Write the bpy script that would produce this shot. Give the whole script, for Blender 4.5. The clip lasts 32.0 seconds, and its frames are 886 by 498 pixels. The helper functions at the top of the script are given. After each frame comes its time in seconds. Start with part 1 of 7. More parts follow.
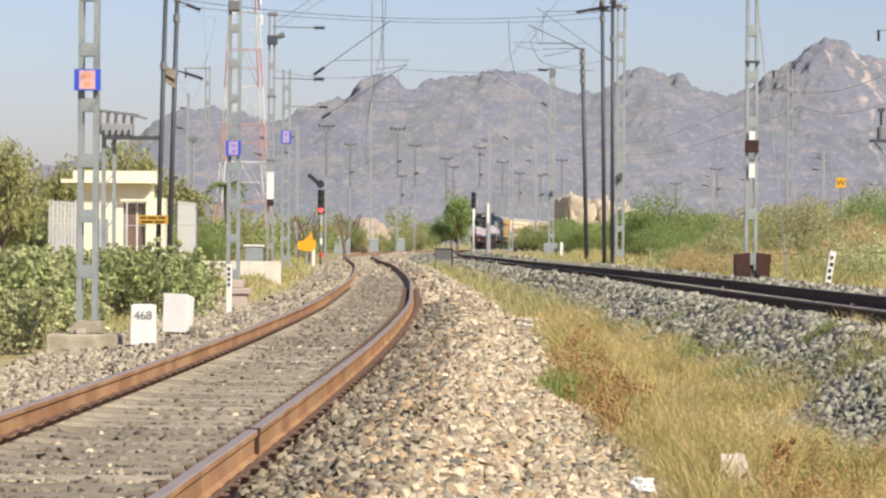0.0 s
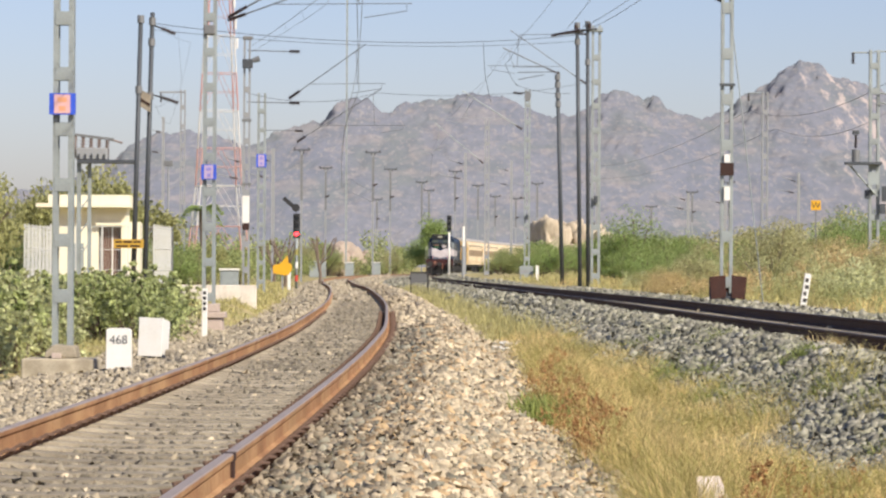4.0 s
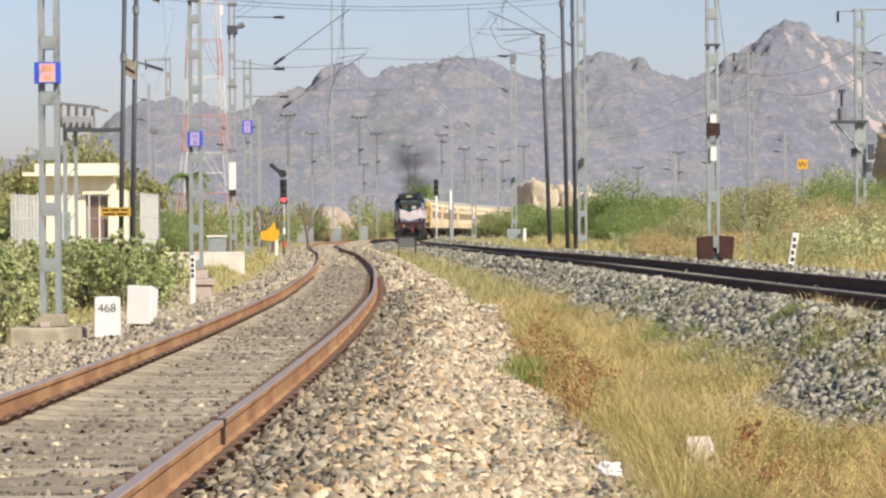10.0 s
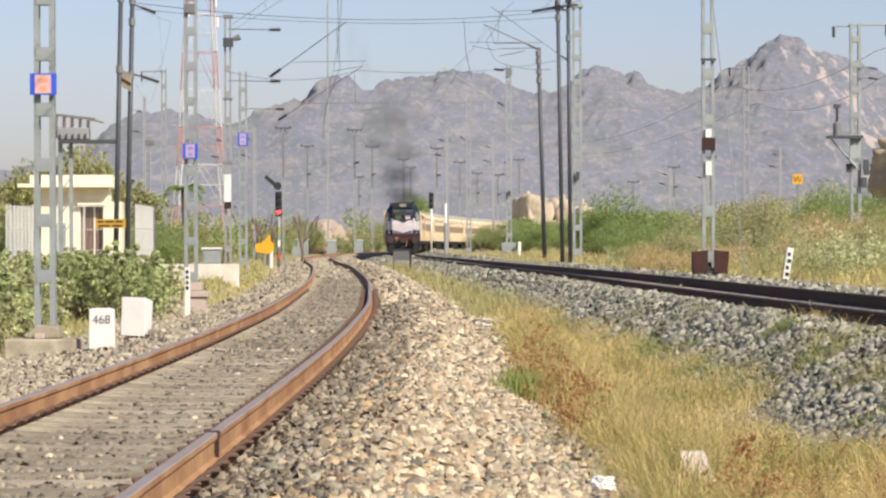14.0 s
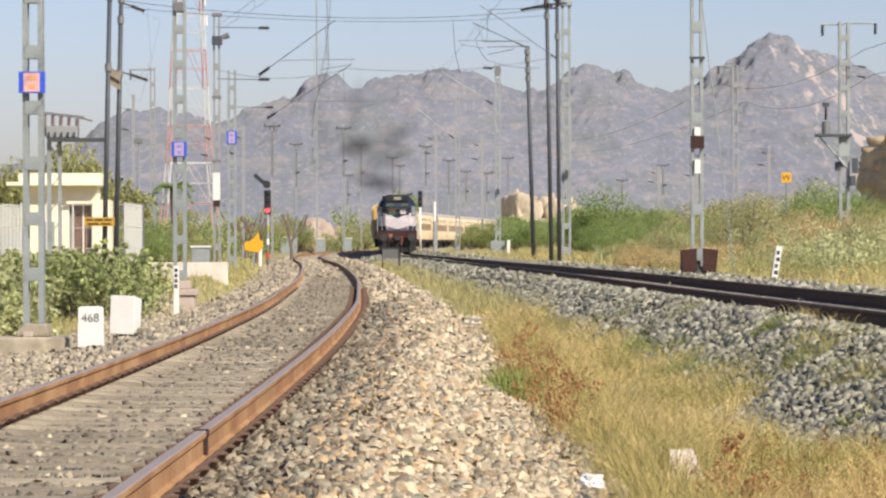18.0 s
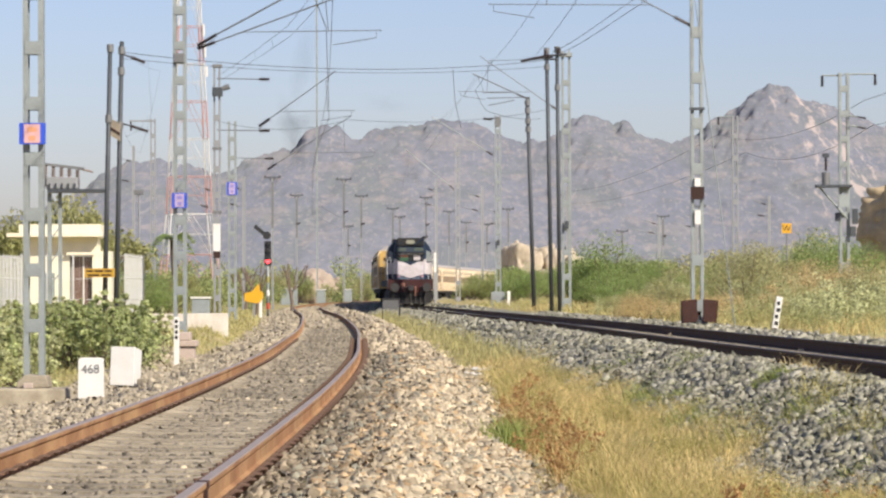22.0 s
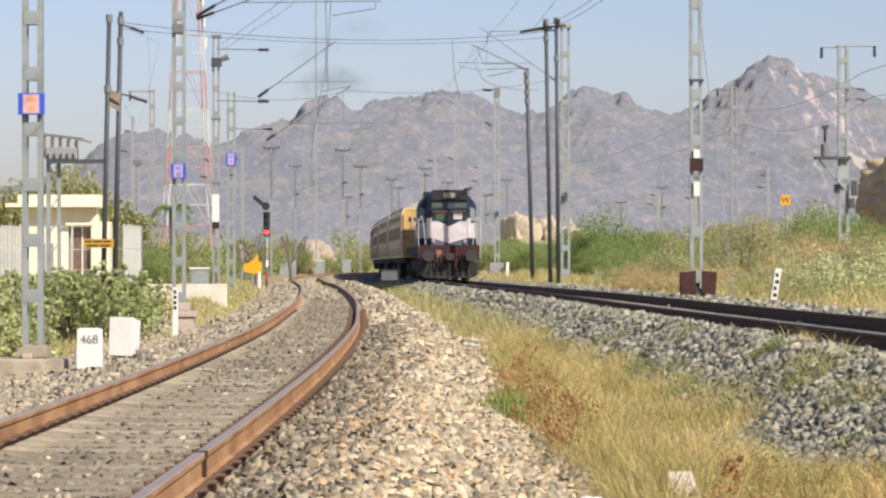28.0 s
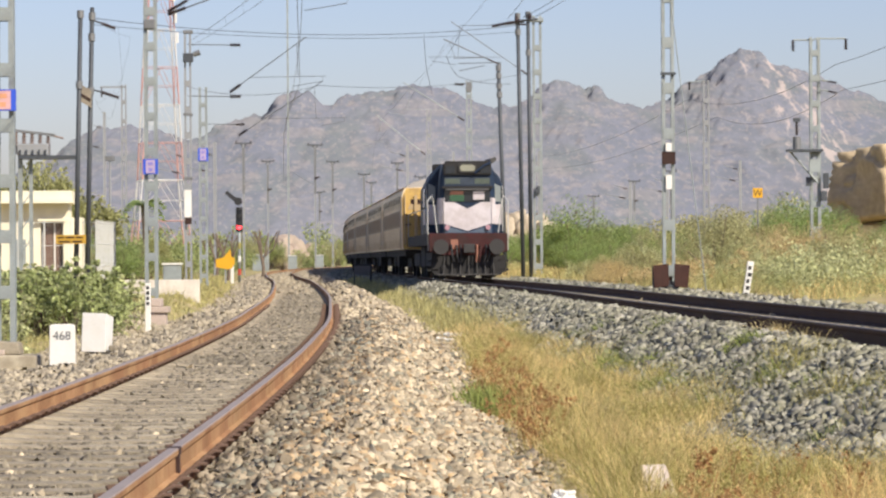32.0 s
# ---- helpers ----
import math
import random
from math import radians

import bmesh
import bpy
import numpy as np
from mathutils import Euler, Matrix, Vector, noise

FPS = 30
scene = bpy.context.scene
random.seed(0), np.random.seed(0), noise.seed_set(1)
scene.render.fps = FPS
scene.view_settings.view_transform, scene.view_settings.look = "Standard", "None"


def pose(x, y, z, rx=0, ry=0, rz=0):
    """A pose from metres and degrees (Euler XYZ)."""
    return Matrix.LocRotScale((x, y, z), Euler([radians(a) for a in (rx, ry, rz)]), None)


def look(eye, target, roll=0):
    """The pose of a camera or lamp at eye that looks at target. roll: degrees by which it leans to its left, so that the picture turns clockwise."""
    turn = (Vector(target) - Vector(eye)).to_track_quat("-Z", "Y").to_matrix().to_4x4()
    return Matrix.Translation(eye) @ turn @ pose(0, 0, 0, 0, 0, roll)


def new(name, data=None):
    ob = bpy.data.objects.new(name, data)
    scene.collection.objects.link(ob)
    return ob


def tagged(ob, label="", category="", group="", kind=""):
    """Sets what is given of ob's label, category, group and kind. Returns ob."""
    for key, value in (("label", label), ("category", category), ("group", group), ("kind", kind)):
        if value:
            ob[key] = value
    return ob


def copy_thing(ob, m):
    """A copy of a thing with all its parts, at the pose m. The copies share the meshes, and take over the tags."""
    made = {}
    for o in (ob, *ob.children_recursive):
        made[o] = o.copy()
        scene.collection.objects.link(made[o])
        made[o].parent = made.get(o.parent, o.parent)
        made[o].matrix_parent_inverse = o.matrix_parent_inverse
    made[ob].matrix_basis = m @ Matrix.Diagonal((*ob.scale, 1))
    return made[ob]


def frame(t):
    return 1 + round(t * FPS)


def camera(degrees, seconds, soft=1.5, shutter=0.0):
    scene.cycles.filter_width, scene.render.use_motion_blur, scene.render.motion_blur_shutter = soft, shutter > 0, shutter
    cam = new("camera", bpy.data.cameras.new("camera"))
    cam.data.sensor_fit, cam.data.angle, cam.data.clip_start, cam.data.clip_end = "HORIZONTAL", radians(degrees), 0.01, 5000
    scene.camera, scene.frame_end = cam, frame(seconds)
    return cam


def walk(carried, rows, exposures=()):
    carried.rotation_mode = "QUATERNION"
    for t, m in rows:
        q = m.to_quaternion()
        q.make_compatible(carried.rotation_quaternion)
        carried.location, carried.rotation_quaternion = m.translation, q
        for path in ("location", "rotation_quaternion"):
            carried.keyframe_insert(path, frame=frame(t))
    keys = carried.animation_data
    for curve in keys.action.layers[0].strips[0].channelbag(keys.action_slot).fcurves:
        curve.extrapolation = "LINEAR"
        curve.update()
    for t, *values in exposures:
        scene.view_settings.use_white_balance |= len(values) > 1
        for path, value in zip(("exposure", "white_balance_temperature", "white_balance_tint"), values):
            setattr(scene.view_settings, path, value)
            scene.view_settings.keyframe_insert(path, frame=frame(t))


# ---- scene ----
# ---- camera: held in one spot beside the track, long lens, panning slightly ----
EYE = Vector((0.0, 0.0, 1.13))  # z = 0 is the rail top of the near track
cam = camera(16.0, 32.0, soft=2.35)
TURNS = [  # seconds, yaw, pitch, roll
    (0.0, 0.881, -0.154, -0.440), (0.5, 0.793, -0.164, -0.415), (1.0, 0.718, -0.041, -0.420),
    (1.5, 0.813, 0.070, -0.407), (2.0, 0.683, 0.136, -0.561), (2.5, 0.744, 0.245, -0.487),
    (3.0, 0.553, 0.234, -0.488), (3.5, 0.503, 0.293, -0.409), (5.5, 0.203, 0.169, 0.012),
    (6.0, 0.180, 0.300, 0.082), (6.5, 0.091, 0.417, 0.211), (7.0, 0.079, 0.509, 0.303),
    (7.5, 0.199, 0.279, 0.406), (8.0, 0.174, 0.105, 0.434), (8.5, 0.177, -0.132, 0.447),
    (9.0, 0.109, -0.210, 0.466), (9.5, 0.186, -0.245, 0.497), (10.0, 0.210, -0.383, 0.451),
    (10.5, 0.178, -0.263, 0.380), (11.0, 0.175, -0.169, 0.239), (11.5, 0.157, -0.068, -0.002),
    (12.0, 0.110, -0.401, -0.102), (12.5, 0.086, -0.356, -0.110), (13.0, -0.000, -0.257, -0.002),
    (13.5, 0.117, -0.187, 0.095), (14.0, 0.118, -0.143, 0.175), (14.5, 0.152, -0.105, 0.244),
    (16.5, 0.027, -0.023, 0.227), (17.0, -0.157, -0.119, 0.268), (17.5, -0.204, -0.275, 0.242),
    (18.0, -0.083, -0.175, 0.172), (18.5, -0.113, -0.249, 0.250), (19.0, -0.283, -0.266, 0.227),
    (19.5, -0.331, -0.124, 0.077), (20.0, -0.295, 0.087, 0.018), (20.5, -0.015, 0.206, 0.066),
    (21.0, -0.078, 0.342, 0.155), (21.5, 0.022, 0.635, 0.153), (22.0, -0.078, 0.751, 0.211),
    (22.5, -0.120, 0.864, 0.213), (23.0, -0.141, 0.755, 0.257), (23.5, -0.089, 0.583, 0.354),
    (24.0, -0.073, 0.366, 0.380), (24.5, -0.072, 0.236, 0.278), (25.0, -0.027, -0.099, 0.219),
    (25.5, 0.093, -0.178, -0.005), (27.5, 0.007, 0.096, 0.001), (28.0, -0.100, 0.225, 0.096),
    (28.5, -0.137, 0.305, 0.095), (29.0, -0.105, 0.365, 0.104), (29.5, -0.267, 0.243, 0.104),
    (30.0, -0.357, 0.294, 0.181), (30.5, -0.353, 0.198, 0.287), (31.0, -0.526, 0.109, 0.380),
    (31.5, -0.520, 0.096, 0.349), (32.0, -0.595, 0.121, 0.372),
]
walk(cam, [(t, pose(*EYE, 90 + p, r, w)) for t, w, p, r in TURNS])

# ---- world and sun ----
SUN = Vector((0.51, -0.60, 0.62)).normalized()  # towards the sun
world = bpy.data.worlds.new("world")
world.use_nodes = True
scene.world = world
_n = world.node_tree.nodes
_sky = _n.new("ShaderNodeTexSky")
_sky.sky_type, _sky.sun_disc = "NISHITA", False
_sky.sun_elevation, _sky.sun_rotation = math.asin(SUN.z), math.atan2(SUN.x, SUN.y)
_sky.air_density, _sky.dust_density, _sky.ozone_density = 1.0, 1.0, 4.0
_haze = _n.new("ShaderNodeMix")  # dust takes some green out of the low sky
_haze.data_type, _haze.blend_type = "RGBA", "MULTIPLY"
_haze.inputs[0].default_value, _haze.inputs[7].default_value = 1.0, (1.125, 0.985, 1.09, 1.0)
world.node_tree.links.new(_sky.outputs[0], _haze.inputs[6])
world.node_tree.links.new(_haze.outputs[2], _n["Background"].inputs[0])
_n["Background"].inputs[1].default_value = 0.0875
sun = new("sun", bpy.data.lights.new("sun", "SUN"))
sun.data.energy, sun.data.angle, sun.data.color = 4.6, radians(0.6), (1.0, 0.905, 0.75)
sun.matrix_world = look(SUN * 100, (0, 0, 0))
scene.view_settings.exposure = 0.45


# ---- materials ----
def mat(name, color, rough=0.8, metal=0.0, var=0.15, scale=3.0, fine=40.0, bump=0.0, dirt=None, dirt_amount=0.0, dirt_scale=1.0, island=0.0, each=0.0, spec=0.5, leafy=0.0):
    """A surface with variation at two scales; dirt: a second colour in patches; island / each: shift per piece."""
    m = bpy.data.materials.new(name)
    m.use_nodes = True
    nt = m.node_tree
    b = nt.nodes["Principled BSDF"]
    b.inputs["Roughness"].default_value, b.inputs["Metallic"].default_value = rough, metal
    b.inputs["Specular IOR Level"].default_value = spec

    def node(kind, **values):
        n = nt.nodes.new(kind)
        for key, value in values.items():
            n.inputs[key].default_value = value
        return n

    link = nt.links.new
    co = node("ShaderNodeTexCoord")
    big = node("ShaderNodeTexNoise", Scale=scale, Detail=3.0)
    small = node("ShaderNodeTexNoise", Scale=fine, Detail=4.0)
    link(co.outputs["Object"], big.inputs["Vector"])
    link(co.outputs["Object"], small.inputs["Vector"])
    add = nt.nodes.new("ShaderNodeMath")
    link(big.outputs[0], add.inputs[0])
    link(small.outputs[0], add.inputs[1])
    ramp = nt.nodes.new("ShaderNodeMapRange")
    ramp.inputs[1].default_value, ramp.inputs[2].default_value = 0.6, 1.4
    ramp.inputs[3].default_value, ramp.inputs[4].default_value = 1 - var, 1 + var
    link(add.outputs[0], ramp.inputs[0])
    value = ramp.outputs[0]
    for amount, kind, out in ((island, "ShaderNodeNewGeometry", "Random Per Island"), (each, "ShaderNodeObjectInfo", "Random")):
        if amount:
            src = nt.nodes.new(kind)
            r2 = nt.nodes.new("ShaderNodeMapRange")
            r2.inputs[3].default_value, r2.inputs[4].default_value = 1 - amount, 1 + amount
            link(src.outputs[out], r2.inputs[0])
            mul = nt.nodes.new("ShaderNodeMath")
            mul.operation = "MULTIPLY"
            link(value, mul.inputs[0])
            link(r2.outputs[0], mul.inputs[1])
            value = mul.outputs[0]
    base = nt.nodes.new("ShaderNodeRGB")
    base.outputs[0].default_value = (*color, 1)
    out = base.outputs[0]
    if dirt:
        patch = node("ShaderNodeTexNoise", Scale=dirt_scale, Detail=5.0, Roughness=0.65)
        link(co.outputs["Object"], patch.inputs["Vector"])
        r3 = nt.nodes.new("ShaderNodeMapRange")
        r3.inputs[1].default_value, r3.inputs[2].default_value = 0.42, 0.62
        r3.inputs[4].default_value = dirt_amount
        link(patch.outputs[0], r3.inputs[0])
        mix = nt.nodes.new("ShaderNodeMix")
        mix.data_type = "RGBA"
        link(r3.outputs[0], mix.inputs[0])
        link(out, mix.inputs[6])
        mix.inputs[7].default_value = (*dirt, 1)
        out = mix.outputs[2]
    vm = nt.nodes.new("ShaderNodeVectorMath")
    vm.operation = "SCALE"
    link(out, vm.inputs[0])
    link(value, vm.inputs["Scale"])
    link(vm.outputs[0], b.inputs["Base Color"])
    if bump:
        bp = nt.nodes.new("ShaderNodeBump")
        bp.inputs["Strength"].default_value, bp.inputs["Distance"].default_value = 0.6, bump
        link(add.outputs[0], bp.inputs["Height"])
        link(bp.outputs[0], b.inputs["Normal"])
    if leafy:
        glow_through = nt.nodes.new("ShaderNodeBsdfTranslucent")
        both = nt.nodes.new("ShaderNodeMixShader")
        both.inputs[0].default_value = leafy
        link(vm.outputs[0], glow_through.inputs[0])
        link(b.outputs[0], both.inputs[1])
        link(glow_through.outputs[0], both.inputs[2])
        link(both.outputs[0], nt.nodes["Material Output"].inputs[0])
    return m


EARTH = mat("dry_earth", (0.42, 0.34, 0.18), 0.95, var=0.25, scale=0.6, fine=12, bump=0.02, dirt=(0.25, 0.25, 0.09), dirt_amount=0.8, dirt_scale=0.5, spec=0.1)
BALLAST_EARTH = mat("ballast_bed", (0.25, 0.21, 0.155), 0.95, var=0.4, scale=9, fine=30, bump=0.03, spec=0.1)
BALLAST_GREY = mat("ballast_grey", (0.29, 0.28, 0.245), 0.95, var=0.4, scale=9, fine=30, bump=0.03, dirt=(0.25, 0.235, 0.14), dirt_amount=0.6, dirt_scale=1.0, spec=0.1)
STONE_PALE = mat("pale_stone", (0.44, 0.37, 0.262), 0.9, var=0.2, scale=6, fine=60, island=0.42, spec=0.15)
STONE_LOOSE = mat("loose_pale_stone", (0.43, 0.36, 0.26), 0.9, var=0.22, scale=20, fine=80, each=0.45, dirt=(0.36, 0.27, 0.17), dirt_amount=0.6, dirt_scale=12, spec=0.15)
STONE_LOOSE_GREY = mat("loose_grey_stone", (0.285, 0.275, 0.228), 0.9, var=0.22, scale=20, fine=80, each=0.5, dirt=(0.2, 0.195, 0.14), dirt_amount=0.5, dirt_scale=12, spec=0.15)
STONE_TAN = mat("tan_stone", (0.39, 0.285, 0.17), 0.9, var=0.2, scale=6, fine=60, island=0.4, spec=0.15)
STONE_OLIVE = mat("olive_grey_stone", (0.25, 0.235, 0.18), 0.9, var=0.2, scale=6, fine=60, island=0.4, spec=0.15)
STONE_DIRTY = mat("dusty_stone", (0.25, 0.208, 0.148), 0.92, var=0.2, scale=4, fine=60, island=0.6, spec=0.15)
STONE_CRIB = mat("oily_stone", (0.215, 0.188, 0.14), 0.92, var=0.25, scale=1.5, fine=60, island=0.4, spec=0.15)
STONE_LEFT = mat("brown_stone", (0.385, 0.332, 0.245), 0.9, var=0.2, scale=6, fine=60, island=0.28, spec=0.15)
STONE_GREY = mat("grey_stone", (0.295, 0.282, 0.232), 0.9, var=0.2, scale=5, fine=60, island=0.5, dirt=(0.195, 0.195, 0.115), dirt_amount=0.55, dirt_scale=1.2, spec=0.15)
RAIL_RUST = mat("rail_rust", (0.295, 0.160, 0.085), 0.9, var=0.3, scale=1.2, fine=50, bump=0.001, dirt=(0.42, 0.268, 0.14), dirt_amount=0.8, dirt_scale=1.1, spec=0.1)
# far rails: rust darkened all over, the shade of their unlit sides included
RAIL_SHADED = mat("rail_shaded_rust", (0.092, 0.054, 0.038), 0.85, var=0.2, scale=2, fine=50, bump=0.001, spec=0.15)
RAIL_TOP_DULL = mat("rail_dull_face", (0.13, 0.10, 0.085), 0.6, 0.3, var=0.15, scale=2, fine=60)
RAIL_TOP = mat("rail_running_face", (0.28, 0.235, 0.215), 0.7, 0.1, var=0.12, scale=2, fine=60)
CONCRETE = mat("sleeper_concrete", (0.40, 0.35, 0.265), 0.92, var=0.25, scale=3, fine=50, bump=0.003, dirt=(0.19, 0.16, 0.115), dirt_amount=0.7, dirt_scale=2.2, each=0.25, spec=0.2)
CLIP_RUST = mat("clip_rust", (0.115, 0.068, 0.046), 0.8, var=0.2, scale=8, fine=60)
STEEL = mat("galvanised_steel", (0.31, 0.345, 0.345), 0.6, 0.3, var=0.12, scale=2, fine=30, dirt=(0.20, 0.215, 0.205), dirt_amount=0.6, dirt_scale=1.2)
STEEL_DARK = mat("dark_steel_tube", (0.066, 0.074, 0.085), 0.6, 0.3, var=0.15, scale=2, fine=30)
STEEL_FAR = mat("weathered_steel", (0.27, 0.28, 0.29), 0.7, 0.2, var=0.12, scale=2, fine=30)
STEEL_POLE = mat("grey_painted_steel", (0.17, 0.175, 0.18), 0.6, 0.2, var=0.15, scale=2, fine=30)
BRACKET = mat("bracket_steel", (0.14, 0.15, 0.16), 0.6, 0.3, var=0.2, scale=3, fine=30)
WIRE = mat("wire_copper_grey", (0.11, 0.115, 0.125), 0.5, 0.5, var=0.1)
INSUL = mat("insulator_brown", (0.045, 0.03, 0.028), 0.3, var=0.1)
WHITE = mat("white_paint", (0.74, 0.73, 0.695), 0.6, var=0.06, scale=2, fine=30, dirt=(0.6, 0.56, 0.48), dirt_amount=0.4, dirt_scale=2)
CREAM = mat("cream_wall", (0.75, 0.70, 0.54), 0.85, var=0.06, scale=1, fine=20, dirt=(0.60, 0.55, 0.42), dirt_amount=0.4, dirt_scale=0.7)
DIRTY_WALL = mat("dirty_whitewash", (0.64, 0.59, 0.52), 0.9, var=0.15, scale=1.5, fine=14, bump=0.01, dirt=(0.45, 0.38, 0.30), dirt_amount=0.55, dirt_scale=2.2, spec=0.2)
OCHRE = mat("ochre_enamel", (0.45, 0.27, 0.03), 0.6, var=0.1)
DOOR_BROWN = mat("door_brown", (0.13, 0.075, 0.055), 0.6, var=0.15)
PINK_CONCRETE = mat("pink_concrete", (0.50, 0.41, 0.36), 0.9, var=0.15, scale=3, fine=30, dirt=(0.32, 0.26, 0.21), dirt_amount=0.5, dirt_scale=3, spec=0.2)
LILAC = mat("faded_panel", (0.42, 0.33, 0.48), 0.6, var=0.1)
BLUE = mat("blue_enamel", (0.035, 0.09, 0.55), 0.4, var=0.05)
ORANGE = mat("faded_pink_enamel", (0.60, 0.36, 0.36), 0.5, var=0.15)
YELLOW = mat("yellow_enamel", (0.66, 0.35, 0.015), 0.5, var=0.08)
RED = mat("red_paint", (0.48, 0.06, 0.04), 0.6, var=0.1)
TROUGH = mat("rusty_trough_sheet", (0.058, 0.027, 0.022), 0.8, var=0.25, scale=3, fine=25, dirt=(0.05, 0.028, 0.024), dirt_amount=0.6, dirt_scale=4, spec=0.2)
BROWN_RED = mat("red_oxide", (0.042, 0.022, 0.018), 0.8, var=0.2, spec=0.3)
BOARD_GREY = mat("dull_board", (0.11, 0.11, 0.11), 0.7, var=0.2, scale=2, fine=20)
BLACK = mat("black_paint", (0.022, 0.022, 0.024), 0.6, var=0.15)
SOOT = mat("underframe_black", (0.018, 0.017, 0.017), 0.85, var=0.2)
LOCO_BLUE = mat("loco_blue", (0.010, 0.024, 0.056), 0.55, var=0.25, scale=1.5, fine=20, dirt=(0.026, 0.036, 0.05), dirt_amount=0.6, dirt_scale=1.4, spec=0.28)
LOCO_WHITE = mat("loco_white", (0.55, 0.51, 0.53), 0.55, var=0.1, scale=2, fine=20, dirt=(0.36, 0.31, 0.30), dirt_amount=0.5, dirt_scale=2.2)
MAROON = mat("buffer_beam_maroon", (0.052, 0.013, 0.013), 0.75, var=0.3, scale=3, fine=20, dirt=(0.03, 0.02, 0.018), dirt_amount=0.6, dirt_scale=2.5, spec=0.3)
COACH = mat("coach_cream", (0.85, 0.71, 0.50), 0.6, var=0.08, scale=1, fine=15, dirt=(0.64, 0.48, 0.27), dirt_amount=0.5, dirt_scale=0.7)
COACH_END = mat("coach_yellow", (0.60, 0.39, 0.11), 0.55, var=0.15, scale=1, fine=15, dirt=(0.34, 0.22, 0.09), dirt_amount=0.7, dirt_scale=1.8)
COACH_BAND = mat("coach_brown", (0.40, 0.31, 0.20), 0.7, var=0.12)
SHUTTER = mat("window_shutter", (0.23, 0.16, 0.10), 0.7, var=0.2)
DULL_ORANGE = mat("faded_orange", (0.27, 0.12, 0.08), 0.75, var=0.15)
COACH_ROOF = mat("coach_roof_grey", (0.40, 0.37, 0.34), 0.9, var=0.12, spec=0.2)
GLASS_DARK = mat("dark_glass", (0.02, 0.025, 0.03), 0.12, var=0.05)
LEAF_A = mat("leaf_green", (0.265, 0.345, 0.115), 0.6, var=0.2, scale=1.2, fine=9, island=0.45, spec=0.3, leafy=0.45)
LEAF_PALE = mat("leaf_grey_green", (0.51, 0.525, 0.28), 0.6, var=0.2, scale=1.2, fine=9, island=0.4, spec=0.2, leafy=0.35)
LEAF_BROAD = mat("leaf_broad_green", (0.43, 0.475, 0.215), 0.55, var=0.25, scale=1.2, fine=9, island=0.55, spec=0.3, leafy=0.45)
LEAF_BROAD_PALE = mat("leaf_broad_pale", (0.53, 0.55, 0.29), 0.55, var=0.25, scale=1.2, fine=9, island=0.5, spec=0.3, leafy=0.45)
LEAF_SCRUB = mat("leaf_scrub", (0.43, 0.415, 0.215), 0.75, var=0.25, scale=0.4, fine=5, island=0.3, spec=0.1, leafy=0.45)
LEAF_DRY = mat("leaf_dry", (0.55, 0.43, 0.21), 0.85, var=0.2, scale=0.4, fine=5, island=0.25, spec=0.05, leafy=0.35)
TAN_BRUSH = mat("tan_brush", (0.54, 0.42, 0.22), 0.85, var=0.25, scale=0.5, fine=5, island=0.25, spec=0.05, leafy=0.35)
LEAF_YELLOW = mat("leaf_yellow_green", (0.37, 0.37, 0.165), 0.75, var=0.25, scale=0.4, fine=5, island=0.3, spec=0.1, leafy=0.4)
GRASS_DRY = mat("dry_grass", (0.665, 0.52, 0.245), 0.85, var=0.3, scale=0.9, fine=5, island=0.5, spec=0.1, leafy=0.35)
GRASS_GREEN = mat("olive_grass", (0.40, 0.36, 0.13), 0.8, var=0.25, scale=0.9, fine=5, island=0.4, spec=0.1, leafy=0.35)
WEED = mat("red_brown_weed", (0.37, 0.205, 0.09), 0.85, var=0.2, scale=0.7, fine=5, island=0.4, spec=0.1, leafy=0.25)
LEAF_MID = mat("leaf_light_green", (0.325, 0.365, 0.15), 0.65, var=0.22, scale=0.8, fine=9, island=0.45, spec=0.25, leafy=0.45)
GRASS_PALE = mat("pale_olive_grass", (0.46, 0.42, 0.19), 0.8, var=0.25, scale=0.5, fine=5, island=0.4, spec=0.1, leafy=0.35)
WEED_GREEN = mat("green_weed", (0.26, 0.30, 0.09), 0.7, var=0.2, scale=0.7, fine=5, island=0.4, spec=0.2, leafy=0.35)
PALE_ROCK = mat("pale_rubble", (0.44, 0.375, 0.285), 0.9, var=0.2, scale=0.8, fine=6, bump=0.05, spec=0.1)
PINK_EARTH = mat("pink_earth", (0.40, 0.32, 0.26), 0.95, var=0.2, scale=0.5, fine=3, bump=0.05, dirt=(0.27, 0.24, 0.17), dirt_amount=0.6, dirt_scale=0.6, spec=0.1)
BARK = mat("bark", (0.16, 0.12, 0.09), 0.9, var=0.3, scale=3, fine=20, bump=0.01)


